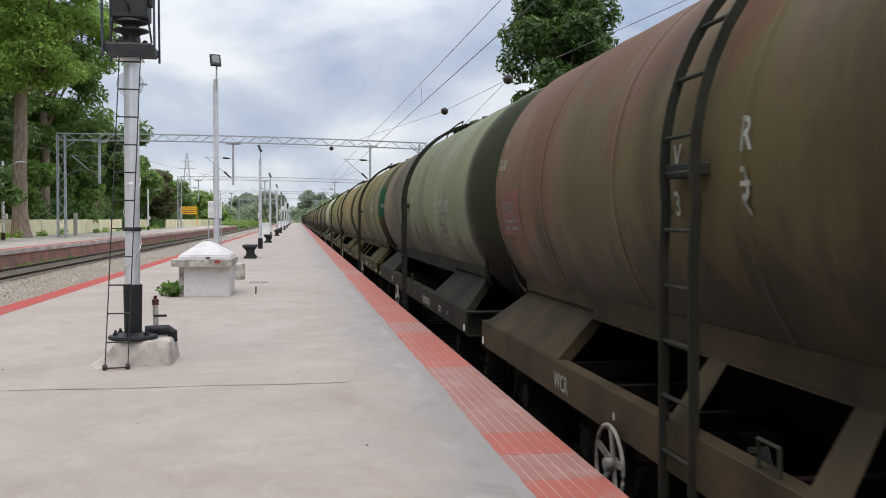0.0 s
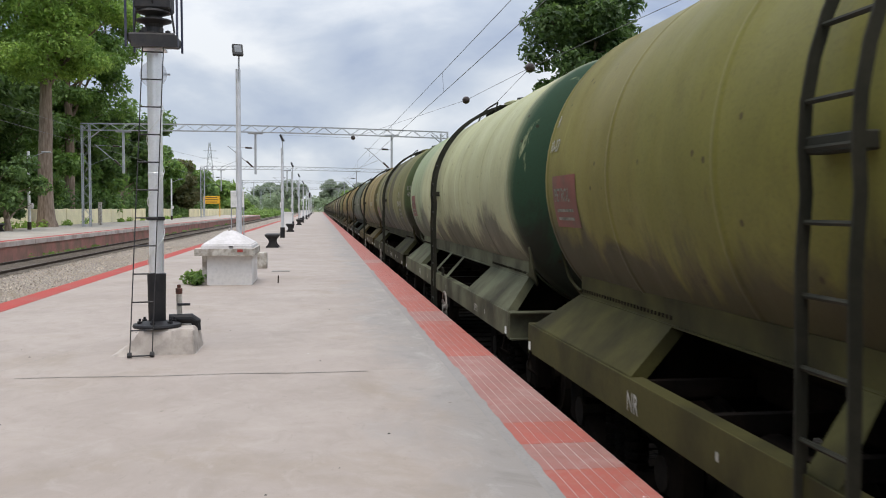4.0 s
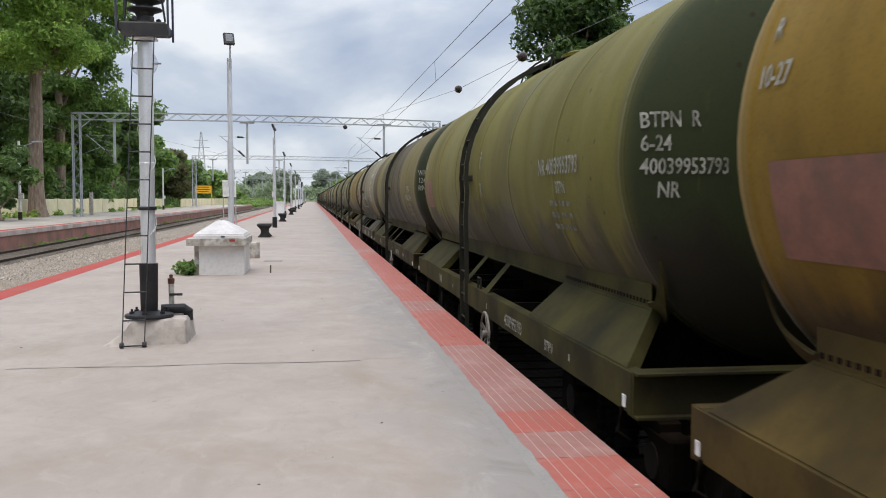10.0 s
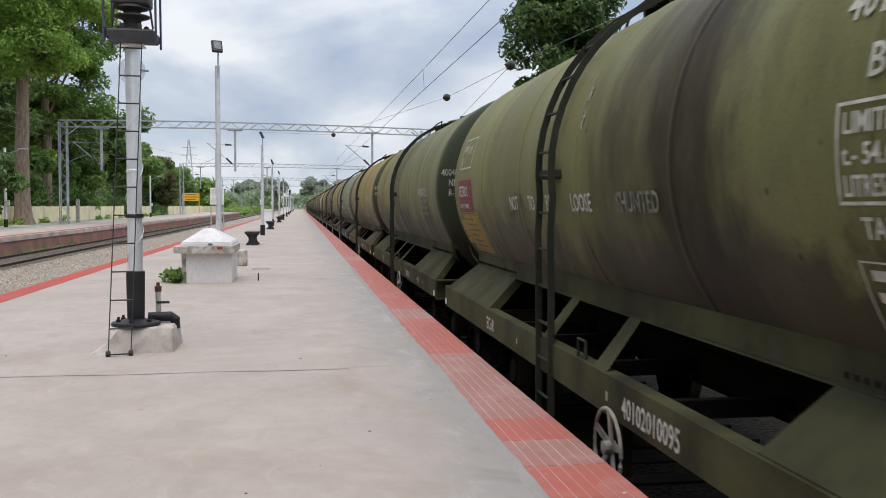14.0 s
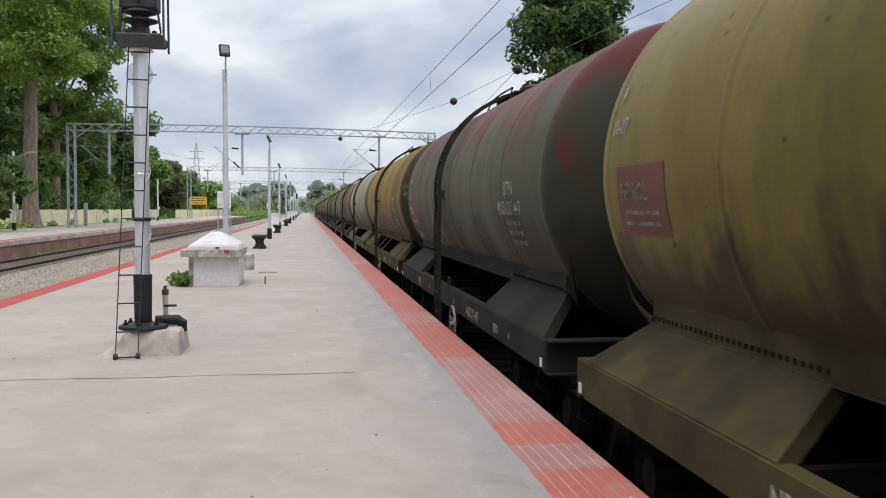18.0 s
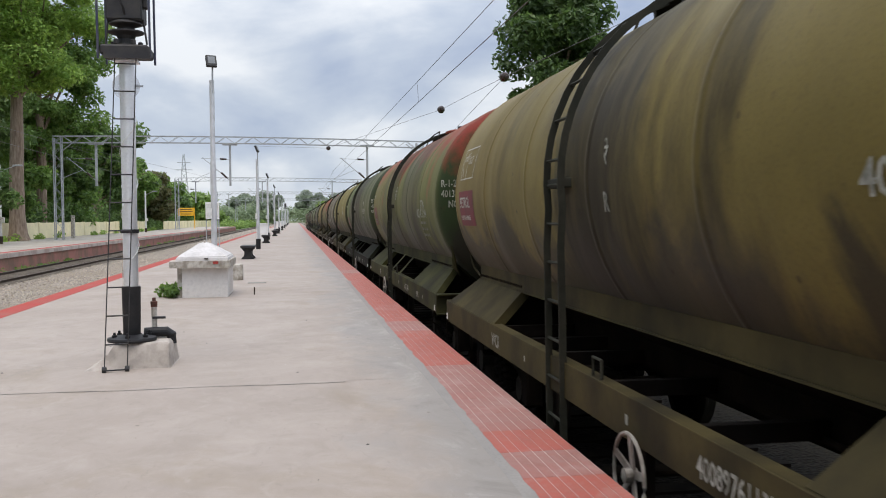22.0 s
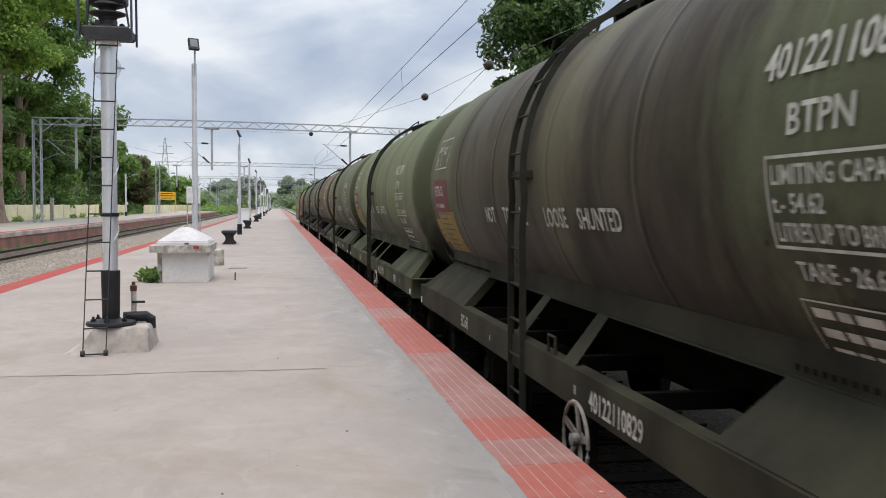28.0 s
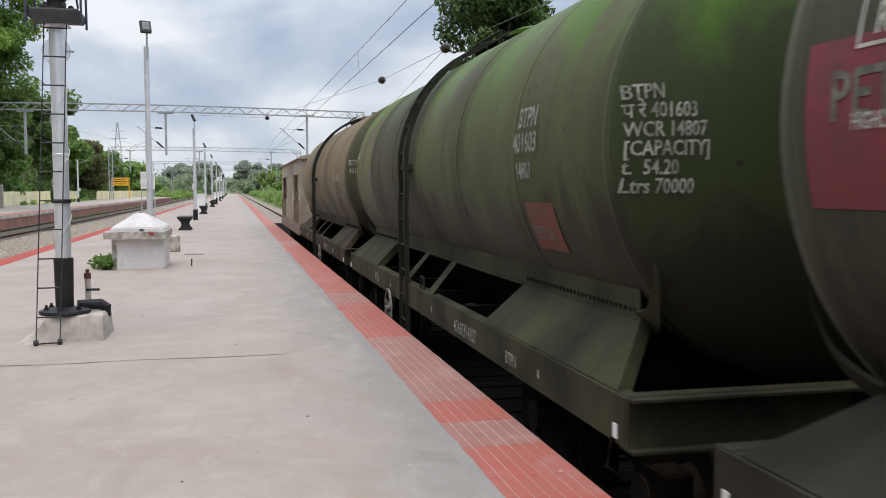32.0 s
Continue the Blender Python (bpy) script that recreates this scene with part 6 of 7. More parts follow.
    # ladder
    lad = part("ladder", bar(bmesh.new(), (-0.195, -0.47, 0.02), (0.015, -0.43, 0.02), 0.03, 0.012), M["iron"], p, "slim dark iron ladder leaning up the mast")
    low, top = (Vector((-0.20, -0.47, 0.0)), Vector((0.018, -0.43, 0.0))), (Vector((-0.095, -0.14, 3.26)), Vector((0.115, -0.12, 3.26)))
    for a, b in zip(low, top):
        part("stile", bar(bmesh.new(), a, b, 0.010, 0.006), M["iron"], lad)
    for k in range(1, 12):
        t = (-0.01 + k * 0.292) / 3.26
        part("rung", tube(bmesh.new(), [low[0].lerp(top[0], t), low[1].lerp(top[1], t)], 0.0085, 6), M["iron"], lad)
    for a in low:
        part("foot", tube(bmesh.new(), [a + Vector((-0.02, 0, 0.03)), a + Vector((0.02, 0, 0.03))], 0.03, 8), M["iron"], lad)
    # motor and pipe at the base
    part("point_cable_box", tube(bmesh.new(), [(0.10, 0.16, 0.33), (0.34, 0.18, 0.33), (0.385, 0.18, 0.30), (0.39, 0.18, 0.20)], [0.052, 0.056, 0.056, 0.052], 14), M["black"], p, "black pipe elbow beside the mast")
    part("stand_pipe", tube(bmesh.new(), [(0.20, 0.25, 0.05), (0.195, 0.25, 0.62)], 0.030, 10), M["old_plaster"], p)
    part("pipe_cap", lathe(bmesh.new(), [(0, 0.60), (0.036, 0.60), (0.038, 0.66), (0.020, 0.665), (0.020, 0.70), (0, 0.705)], 10, m=Matrix.Translation((0.195, 0.25, 0))), M["cap_rust"], p, "rusty red pipe cap")
    part("pipe_clip", boxed(0.18, 0.32, 0.21, 0.23, 0.47, 0.495), M["iron"], p)


signal_post()


def masonry_box():
    b = thing("masonry_chamber", "whitewashed masonry chamber with a low hipped concrete roof", "utility box", pose(-1.757, 18.75, 0))
    w, d = 0.56, 0.75
    part("body", boxed(-w + 0.06, 0.40, 0.0, 2 * d, 0, 0.62, bevel=0.008), M["white"], b)
    part("corner_post", boxed(-w - 0.03, -w + 0.055, 0.02, 0.30, 0, 0.62), M["old_plaster"], b, "bare grey plaster strip")
    part("front_skim", boxed(-w + 0.07, 0.37, -0.012, 0.0, 0.0, 0.60), M["white"], b)
    bm = boxed(-w - 0.16, 0.45, -0.16, 2 * d + 0.15, 0.60, 0.745)
    bmesh.ops.subdivide_edges(bm, edges=bm.edges, cuts=6, use_grid_fill=True)
    for v in bm.verts:
        v.co += Vector((noise.noise(v.co * 7), noise.noise(v.co * 7 + Vector((5, 0, 0))), noise.noise(v.co * 6 + Vector((0, 5, 0))))) * 0.014
    part("eaves_slab", bm, M["old_plaster"], b, "chipped eaves slab with lichen stains")
    bm = bmesh.new()
    x0, x1, xm = -w - 0.05, 0.42, -0.10
    lo = [bm.verts.new(p) for p in ((x0, -0.12, 0.74), (x1, -0.12, 0.74), (x1, 2 * d + 0.1, 0.74), (x0, 2 * d + 0.1, 0.74))]
    md = [bm.verts.new(p) for p in ((x0 + 0.02, -0.10, 0.82), (x1 - 0.02, -0.10, 0.82), (x1 - 0.02, 2 * d + 0.08, 0.82), (x0 + 0.02, 2 * d + 0.08, 0.82))]
    hi = [bm.verts.new(p) for p in ((xm - 0.09, 0.50, 1.09), (xm + 0.07, 0.50, 1.09), (xm + 0.07, 0.90, 1.09), (xm - 0.09, 0.90, 1.09))]
    for u, v in ((lo, md), (md, hi)):
        for i in range(4):
            bm.faces.new((u[i], u[(i + 1) % 4], v[(i + 1) % 4], v[i]))
    bm.faces.new(hi)
    bmesh.ops.bevel(bm, geom=list(bm.edges), offset=0.02, segments=2, affect="EDGES")
    part("hipped_roof", bm, M["roof_wash"], b)
    part("finial", lathe(bmesh.new(), [(0, 1.07), (0.022, 1.07), (0.022, 1.12), (0.012, 1.135), (0, 1.14)], 8, m=Matrix.Translation((xm, 0.55, 0))), M["old_plaster"], b)
    part("roof_stain", boxed(-0.05, 0.03, -0.135, -0.10, 0.775, 0.80), M["joint"], b)
    part("lichen_patch", boxed(0.12, 0.23, -0.178, -0.15, 0.68, 0.73), M["red_line"], b, "reddish stain on the slab")


masonry_box()


def leaf_cloud(verts, faces, centre, radii, count, size, rng, hollow=0.35, droop=0.0):
    """Adds small leaf quads through an uneven ellipsoid shell."""
    c = np.array(centre)
    d = rng.normal(size=(count, 3))
    d /= np.linalg.norm(d, axis=1)[:, None]
    r = (hollow + (1 - hollow) * rng.random(count)) ** 0.6
    p = c + d * np.array(radii) * r[:, None]
    n = d * 0.6 + rng.normal(size=(count, 3)) * 0.6 + np.array([0, 0, 0.5])
    n /= np.linalg.norm(n, axis=1)[:, None]
    a = np.cross(n, rng.normal(size=(count, 3)))
    a /= np.linalg.norm(a, axis=1)[:, None]
    b = np.cross(n, a)
    s = size * (0.6 + 0.8 * rng.random(count))[:, None]
    quad = np.stack([p - a * s, p + b * s * 0.45 - n * s * 0.1, p + a * s - n * s * droop, p - b * s * 0.45 - n * s * 0.1], 1)
    k = len(verts)
    verts.extend(map(tuple, quad.reshape(-1, 3)))
    faces.extend(tuple(k + 4 * i + j for j in range(4)) for i in range(count))


def tree(label, x, y, height, spread, trunk_r, leaf, seed, clumps=26, leaves=330, size=0.30, crown_from=0.35, lean=0.0, z0=-1.1, flat=0.75, group="", fork=0.45):
    rng = np.random.default_rng(seed)
    t = thing("tree", label, "tree", pose(x, y, z0), group)
    bm = bmesh.new()
    h = height
    trunk = [Vector((lean * h * q ** 1.5 + 0.12 * trunk_r * math.sin(q * 9 + seed), 0.1 * trunk_r * math.cos(q * 7 + seed), q * h * 0.72)) for q in (0, 0.03, 0.1, 0.25, 0.4, 0.55, 0.7, 0.85, 1)]
    tube(bm, trunk, [trunk_r * s for s in (1.55, 1.2, 1.0, 0.92, 0.86, 0.75, 0.55, 0.36, 0.15)], 12)
    ends = []
    for k in range(9):
        q = fork + (0.95 - fork) * rng.random()
        i = q * 8
        a, f = int(i), i - int(i)
        base = trunk[a].lerp(trunk[min(a + 1, 8)], f)
        az = 2.4 * k + rng.random()
        out = spread * (0.45 + 0.5 * rng.random())
        tip = base + Vector((math.cos(az) * out, math.sin(az) * out, h * (0.10 + 0.22 * rng.random())))
        mid = base.lerp(tip, 0.5) + Vector((0, 0, -0.04 * h * rng.random() + 0.03 * h))
        r0 = trunk_r * 0.42 * (1.2 - q * 0.6)
        tube(bm, [base, mid, tip], [r0, r0 * 0.6, r0 * 0.18], 7)
        ends.append(tip)
        for _ in range(2):
            tip2 = mid + Vector((rng.normal() * out * 0.35, rng.normal() * out * 0.35, h * 0.10 * rng.random()))
            tube(bm, [mid, tip2], [r0 * 0.45, r0 * 0.1], 5)
            ends.append(tip2)
    part("trunk", bm, M["bark"], t, smooth=True)
    verts, faces = [], []
    top = trunk[-1]
    for k in range(clumps):
        if k < len(ends) and k < clumps * 0.7:
            c = ends[k] + Vector((rng.normal(), rng.normal(), rng.normal())) * spread * 0.06
        else:
            az, q = 2 * math.pi * rng.random(), crown_from + (1 - crown_from) * rng.random() ** 0.8
            rad = spread * math.sqrt(max(0.05, 1 - ((q - (1 + crown_from) / 2) / ((1 - crown_from) / 2 + 0.05)) ** 2)) * (0.35 + 0.6 * rng.random())
            c = Vector((lean * h * q + rad * math.cos(az), rad * math.sin(az), q * h * 0.97))
        rr = spread * (0.20 + 0.20 * rng.random())
        leaf_cloud(verts, faces, c, (rr, rr, rr * flat), leaves, size, rng, 0.25, 0.25)
    me = sheet("crown", verts, faces, leaf)
    part("crown", me, None, t)
    return t


def planting():
    W = "trees behind the opposite platform"
    tree("tall rain tree with a thick grey-brown trunk and bright crown", -22.1, 78, 28, 6.2, 0.60, M["leaf_big"], 3, 80, 900, 0.17, 0.44, 0.0, 0.0, 0.55, W, 0.60)
    tree("second tall tree with a dark crown behind the wall", -26.0, 100, 30, 7.2, 0.55, M["leaf_mid"], 23, 62, 560, 0.24, 0.36, 0.0, -1.1, 0.6, W, 0.5)
    tree("large dark tree behind the boundary wall", -30, 62, 24, 9, 0.5, M["leaf_dark"], 5, 44, 480, 0.32, 0.12, 0.0, -1.1, 0.8, W)
    dark = tree("large dark tree behind the boundary wall", -34, 86, 22, 9, 0.5, M["leaf_dark"], 6, 44, 460, 0.34, 0.10, 0, -1.1, 0.8, W)
    tree("dark tree behind the boundary wall", -29.8, 91, 17, 6, 0.4, M["leaf_dark"], 17, 40, 420, 0.28, 0.10, 0, -1.1, 0.8, W)
    tree("leafy tree with a leaning trunk behind the wall", -28.4, 104, 20.0, 6.4, 0.42, M["leaf_mid"], 7, 40, 460, 0.26, 0.30, 0.05, -1.1, 0.7, W)
    tree("large dark tree behind the boundary wall", -27.4, 112, 17.6, 5.2, 0.45, M["leaf_dark"], 8, 40, 420, 0.30, 0.22, 0.02, -1.1, 0.8, W)
    tree("broad leafy tree with slanting stems", -27, 130, 15.3, 5.8, 0.4, M["leaf_dark"], 9, 36, 420, 0.32, 0.14, 0.06, -1.1, 0.8, W)
    tree("leafy tree close behind the wall", -25.6, 146, 13.0, 4.6, 0.35, M["leaf_mid"], 18, 34, 400, 0.32, 0.10, 0, -1.1, 0.8, W)
    tree("broad leafy tree behind the wall", -33, 146, 15, 7, 0.45, M["leaf_dark"], 10, 36, 380, 0.42, 0.10, 0, -1.1, 0.8, W)
    tree("tree with russet leaves behind the wall", -25.5, 160, 11.5, 5.4, 0.4, M["leaf_dry"], 11, 34, 380, 0.42, 0.10, 0, -1.1, 0.8, W)
    tree("broad leafy tree behind the wall", -29, 184, 11, 6.5, 0.4, M["leaf_mid"], 12, 34, 360, 0.45, 0.10, 0, -1.1, 0.8, W)
    tree("broad leafy tree behind the wall", -29, 206, 10, 6.5, 0.4, M["leaf_dark"], 13, 30, 340, 0.5, 0.10, 0, -1.1, 0.8, W)
    tree("low bushy tree behind the wall", -26.5, 88, 8, 4.5, 0.2, M["leaf_mid"], 14, 26, 330, 0.26, 0.05, 0, -1.1, 0.8, W)
    tree("low bushy tree behind the wall", -26.5, 68, 9, 4.0, 0.2, M["leaf_dark"], 15, 26, 330, 0.26, 0.05, 0, -1.1, 0.8, W)
    tree("low bushy tree behind the wall", -26.5, 112, 7.5, 4.5, 0.2, M["leaf_mid"], 16, 24, 300, 0.28, 0.05, 0, -1.1, 0.8, W)
    tree("low forked tree with a slanting trunk on the platform", -21.0, 65.2, 6.4, 2.6, 0.20, M["leaf_dark"], 27, 24, 260, 0.17, 0.50, -0.10, 0.0, 0.7, W, 0.28)
    # the row is continued unseen alongside, to keep low sky light off the tanks
    for i, (x, y, turn) in enumerate(((-30, 40, 70), (-27, 22, 200), (-29, 2, 130), (-27, -18, 300), (-30, -40, 20), (-27, -62, 160))):
        copy_thing(dark, pose(x, y, -1.1, 0, 0, turn))
    # behind the goods train
    tree("dense dark green tree beyond the goods track", 13.4, 45, 16.2, 3.0, 0.30, M["leaf_deep"], 21, 70, 520, 0.17, 0.42, 0, -1.1, 0.9, "", 0.66)
    # far trees
    for i, (x, y, h, s) in enumerate(((14, 700, 25, 13), (34, 560, 19, 11), (17, 300, 9, 6), (22, 250, 8, 6), (15, 360, 10, 7), (24, 330, 10, 8), (13, 200, 6, 4), (19, 185, 7, 5), (26, 160, 7, 5))):
        tree("distant green tree beside the line", x, y, h, s, 0.3, M["leaf_scrub"] if i > 1 else M["leaf_haze"], 30 + i, 26 if i else 44, 240 if i else 400, 0.8 if y > 240 else 0.45, 0.08, 0, -1.1, 0.7, "distant trees")
    for i, (x, y, h, s) in enumerate(((-34, 270, 10, 9), (-44, 320, 12, 10), (-38, 370, 10, 9), (-30, 330, 7, 7), (-50, 420, 14, 13), (-24, 440, 15, 10), (-22, 540, 19, 13), (-60, 300, 14, 12))):
        tree("distant green tree beside the line", x, y, h, s, 0.3, M["leaf_haze"] if i in (5, 6) else M["leaf_scrub"], 50 + i, 26, 230, 0.85, 0.06, 0, -1.1, 0.7, "distant trees")
    # low growth along the wall and along the far side of the goods track
    rng = np.random.default_rng(4)
    verts, faces = [], []
    for k in range(230):
        y = 58 + 150 * rng.random()
        r = 0.9 + 1.1 * rng.random()
        leaf_cloud(verts, faces, (WALL_X - 1.6 - 3.5 * rng.random(), y, -0.3 + 3.4 * rng.random()), (r, r * 1.3, r), 110, 0.26, rng, 0.1)
    tagged(part("undergrowth", sheet("undergrowth", verts, faces, M["leaf_dark"]), None, None), "dark undergrowth behind the boundary wall", "undergrowth", kind="stuff")
    verts, faces = [], []
    for k in range(46):
        y = 66 + k * 1.9 + rng.normal()
        if rng.random() < 0.66:
            continue
        r = 0.25 + 0.38 * rng.random()
        leaf_cloud(verts, faces, (WALL_X + 0.7 + 0.5 * rng.random(), y, 0.3 * r), (r, r * 1.3, r * 0.8), 90, 0.16, rng, 0.1)
    tagged(part("wall_weeds", sheet("wall_weeds", verts, faces, M["leaf_big"]), None, None), "green weeds growing along the foot of the wall", "weeds", kind="stuff")
    verts, faces = [], []
    for k in range(260):
        y = 24 + 150 * rng.random() ** 1.3
        if noise.noise((1.5, y * 0.16, 2.0)) < -0.05:
            continue
        r = 0.08 + 0.14 * rng.random()
        leaf_cloud(verts, faces, (FAR_EDGE + 0.12 + 0.35 * rng.random(), y, -0.95 + 0.6 * r), (r, r * 2.2, r), 26, 0.07, rng, 0.1)
    tagged(part("face_weeds", sheet("face_weeds", verts, faces, M["leaf_mid"]), None, None), "low weeds between the platform face and the rail", "weeds", kind="stuff")
    verts, faces = [], []
    # the nearest scrub is added unseen, to block light under the train
    for k in range(330):
        y = -30 + k * 1.45 + rng.normal()
        x = 7.2 + 5 * rng.random() + max(0.0, 0.03 * (y - 40))
        r = 0.8 + 1.4 * rng.random()
        leaf_cloud(verts, faces, (x, y, -1.0 + 0.6 * r), (r, r * 1.2, r * 1.1), 120, 0.26, rng, 0.1)
    for k in range(260):
        y = 90 + 430 * rng.random()
        r = 0.7 + 0.9 * rng.random()
        leaf_cloud(verts, faces, (7.0 + 3.2 * rng.random() + 0.004 * y, y, -1.0 + 0.7 * r), (r, r * 1.3, r), 90, 0.34, rng, 0.1)
    for k in range(420):
        y = 70 + 330 * rng.random() ** 1.2
        x = 9.2 + 11 * rng.random() + 0.01 * y
        top = min(6.5, 0.8 + 0.9 * (x - 8.5)) * (0.5 + 0.6 * rng.random())
        r = 0.9 + 1.3 * rng.random()
        leaf_cloud(verts, faces, (x, y, -1.0 + top * rng.random() + 0.4 * r), (r, r * 1.2, r), 130, 0.34, rng, 0.1)
    tagged(part("trackside_scrub", sheet("trackside_scrub", verts, faces, M["leaf_scrub"]), None, None), "bright green scrub beside the goods track", "scrub", kind="stuff")
    verts, faces = [], []
    for k in range(170):
        y = 262 + k * 1.5 + rng.normal()
        x = -15.8 - 10 * rng.random()
        r = 0.8 + 1.2 * rng.random()
        leaf_cloud(verts, faces, (x, y, -0.8 + 0.5 * r), (r, r * 1.2, r), 70, 0.34, rng, 0.1)
    tagged(part("trackside_scrub", sheet("trackside_scrub", verts, faces, M["leaf_scrub"]), None, None), "bright green scrub beyond the opposite platform", "scrub", kind="stuff")
    verts, faces = [], []
    for k in range(120):
        x, y = -95 + 80 * rng.random(), 340 + 130 * rng.random()
        r = 2.5 + 2.5 * rng.random()
        leaf_cloud(verts, faces, (x, y, 1.5 + 4.5 * rng.random()), (r, r, r), 120, 0.8, rng, 0.1)
    for k in range(150):
        x, y = -60 + 130 * rng.random(), 640 + 160 * rng.random()
        r = 4.0 + 4.0 * rng.random()
        leaf_cloud(verts, faces, (x, y, 1.0 + (9 + 5 * math.sin(x * 0.13)) * rng.random()), (r, r, r * 0.8), 90, 1.3, rng, 0.1)
    tagged(part("far_woods", sheet("far_woods", verts, faces, M["leaf_far"]), None, None), "line of distant green woods", "woods", kind="stuff")
    # bush at the masonry chamber
    b = thing("bush", "small green bush beside the white chamber", "bush", pose(-2.55, 19.0, 0))
    rng = np.random.default_rng(77)
    verts, faces = [], []
    for k in range(9):
        leaf_cloud(verts, faces, (0.02 + 0.16 * rng.uniform(-1, 1), 0.25 * rng.uniform(-1, 1), 0.08 + 0.14 * rng.random()), (0.16, 0.2, 0.13), 70, 0.05, rng, 0.1)
    part("leaves", sheet("leaves", verts, faces, M["leaf_mid"]), None, b)
    bm = bmesh.new()
    for k in range(7):
        a = k * 0.9
        tube(bm, [(0, 0, 0), (0.12 * math.cos(a), 0.12 * math.sin(a), 0.2)], 0.006, 5)
    part("stems", bm, M["bark"], b)


planting()


def lamp_post(x, y, height=6.0, label="silver lamp post with a square floodlight", turn=18):
    p = thing("lamp_post", label, "lamp post", pose(x, y, 0), "lamp posts on the platform")
    part("pole", lathe(bmesh.new(), [(0, 0), (0.115, 0), (0.115, 0.48), (0.113, 0.50), (0.087, 0.55), (0.085, 0.58), (0.085, height * 0.55 - 0.02), (0.084, height * 0.55), (0.071, height * 0.56), (0.07, height * 0.56 + 0.02), (0.07, height - 0.25), (0, height - 0.25)], 16), M["pole"], p, smooth=True)
    part("base_band", lathe(bmesh.new(), [(0.10, 0), (0.125, 0), (0.125, 0.55), (0.10, 0.56)], 16), M["black"], p)
    part("spigot", tube(bmesh.new(), [(0.02, -0.05, height - 0.6), (0.03, -0.06, height + 0.12)], 0.025, 8), M["galv"], p)
    head = part("floodlight", boxed(-0.15, 0.15, -0.05, 0.05, -0.18, 0.18, bevel=0.015), M["iron"], p, m=pose(0.0, -0.10, height + 0.28, -22, 0, turn))
    part("lens", boxed(-0.10, 0.10, -0.056, -0.049, -0.10, 0.13), M["lens"], head)
    part("junction_box", boxed(-0.13, -0.05, -0.12, -0.06, 1.6, 1.9), M["tag_white"], p)
    return p


def concrete_bench(x, y):
    b = thing("bench", "dark stone bench with a waisted pedestal", "bench", pose(x, y, 0), "benches on the platform")
    part("seat", boxed(-0.28, 0.28, -0.75, 0.75, 0.44, 0.54, bevel=0.015), M["iron"], b)
    for q in (-0.5, 0.5):
        bm = bmesh.new()
        prof = [(0.25, 0.0), (0.24, 0.05), (0.16, 0.13), (0.13, 0.22), (0.15, 0.32), (0.23, 0.40), (0.25, 0.44)]
        a = [[bm.verts.new((s * r, q + w, z)) for r, z in prof] for s in (-1, 1) for w in (-0.07, 0.07)]
        for u, v in ((0, 1), (3, 2), (2, 0), (1, 3)):
            for i in range(len(prof) - 1):
                bm.faces.new((a[u][i], a[v][i], a[v][i + 1], a[u][i + 1]))
        bmesh.ops.recalc_face_normals(bm, faces=bm.faces)
        part("pedestal", bm, M["iron"], b)
    return b


def notice_board(x, y):
    b = thing("notice_board", "white notice board on two thin posts", "notice board", pose(x, y, 0))
    part("panel", boxed(-0.37, 0.37, -0.03, 0.03, 1.62, 2.55, bevel=0.01), M["enamel"], b)
    part("border", boxed(-0.33, 0.33, -0.036, -0.03, 1.68, 2.49), M["tag_white"], b)
    for q in (-0.34, 0.34):
        part("post", tube(bmesh.new(), [(q, 0.05, 0), (q, 0.05, 2.5)], 0.03, 8), M["galv"], b)


def white_cabin(x, y):
    b = thing("platform_cabinet", "white painted cabinet on the platform", "cabinet", pose(x, y, 0), "white cabinets on the platform")
    part("body", boxed(-0.34, 0.34, 0, 0.6, 0, 1.25, bevel=0.01), M["enamel"], b)
    part("cap", boxed(-0.38, 0.38, -0.04, 0.64, 1.25, 1.32), M["enamel"], b)


def platform_rows():
    lamp_post(-2.32, 27.0, 5.82)
    for i, (x, y, h) in enumerate(((-1.95, 49, 5.0), (-2.1, 72, 4.7), (-2.1, 95, 4.7), (-2.1, 120, 4.7), (-2.1, 148, 4.7), (-2.1, 176, 4.7), (-2.1, 210, 4.7), (-2.1, 250, 4.7), (-2.1, 300, 4.7))):
        lamp_post(x, y, h, "slim silver lamp post with a floodlight seen edge on", 78)
    for x, y in ((-1.87, 37.2), (-1.95, 62), (-1.95, 88), (-1.95, 104), (-1.95, 136), (-1.95, 165)):
        concrete_bench(x, y)
    for x, y in ((-2.3, 66), (-2.3, 128), (-2.3, 158), (-2.4, 190)):
        white_cabin(x, y)
    concrete_bench(-20.8, 62.6)
    notice_board(-4.55, 52.0)
    # low stump and drain cover behind the chamber
    s = thing("marker_stone", "low weathered cement stone", "stone", pose(-1.47, 24.0, 0))
    part("stone", boxed(-0.16, 0.12, -0.1, 0.15, -0.01, 0.42, bevel=0.03), M["old_plaster"], s)
    s = thing("drain_cover", "flat dark metal cover in the concrete", "cover", pose(-0.95, 22.8, 0))
    part("lid", boxed(-0.22, 0.22, -0.15, 0.15, 0.0, 0.012), M["scar"], s)
    s = thing("iron_peg", "short rusty iron peg in the concrete", "peg", pose(-0.86, 19.2, 0))
    part("rod", tube(bmesh.new(), [(0, 0, -0.01), (0.005, 0, 0.16)], 0.014, 6), M["rail"], s)


platform_rows()


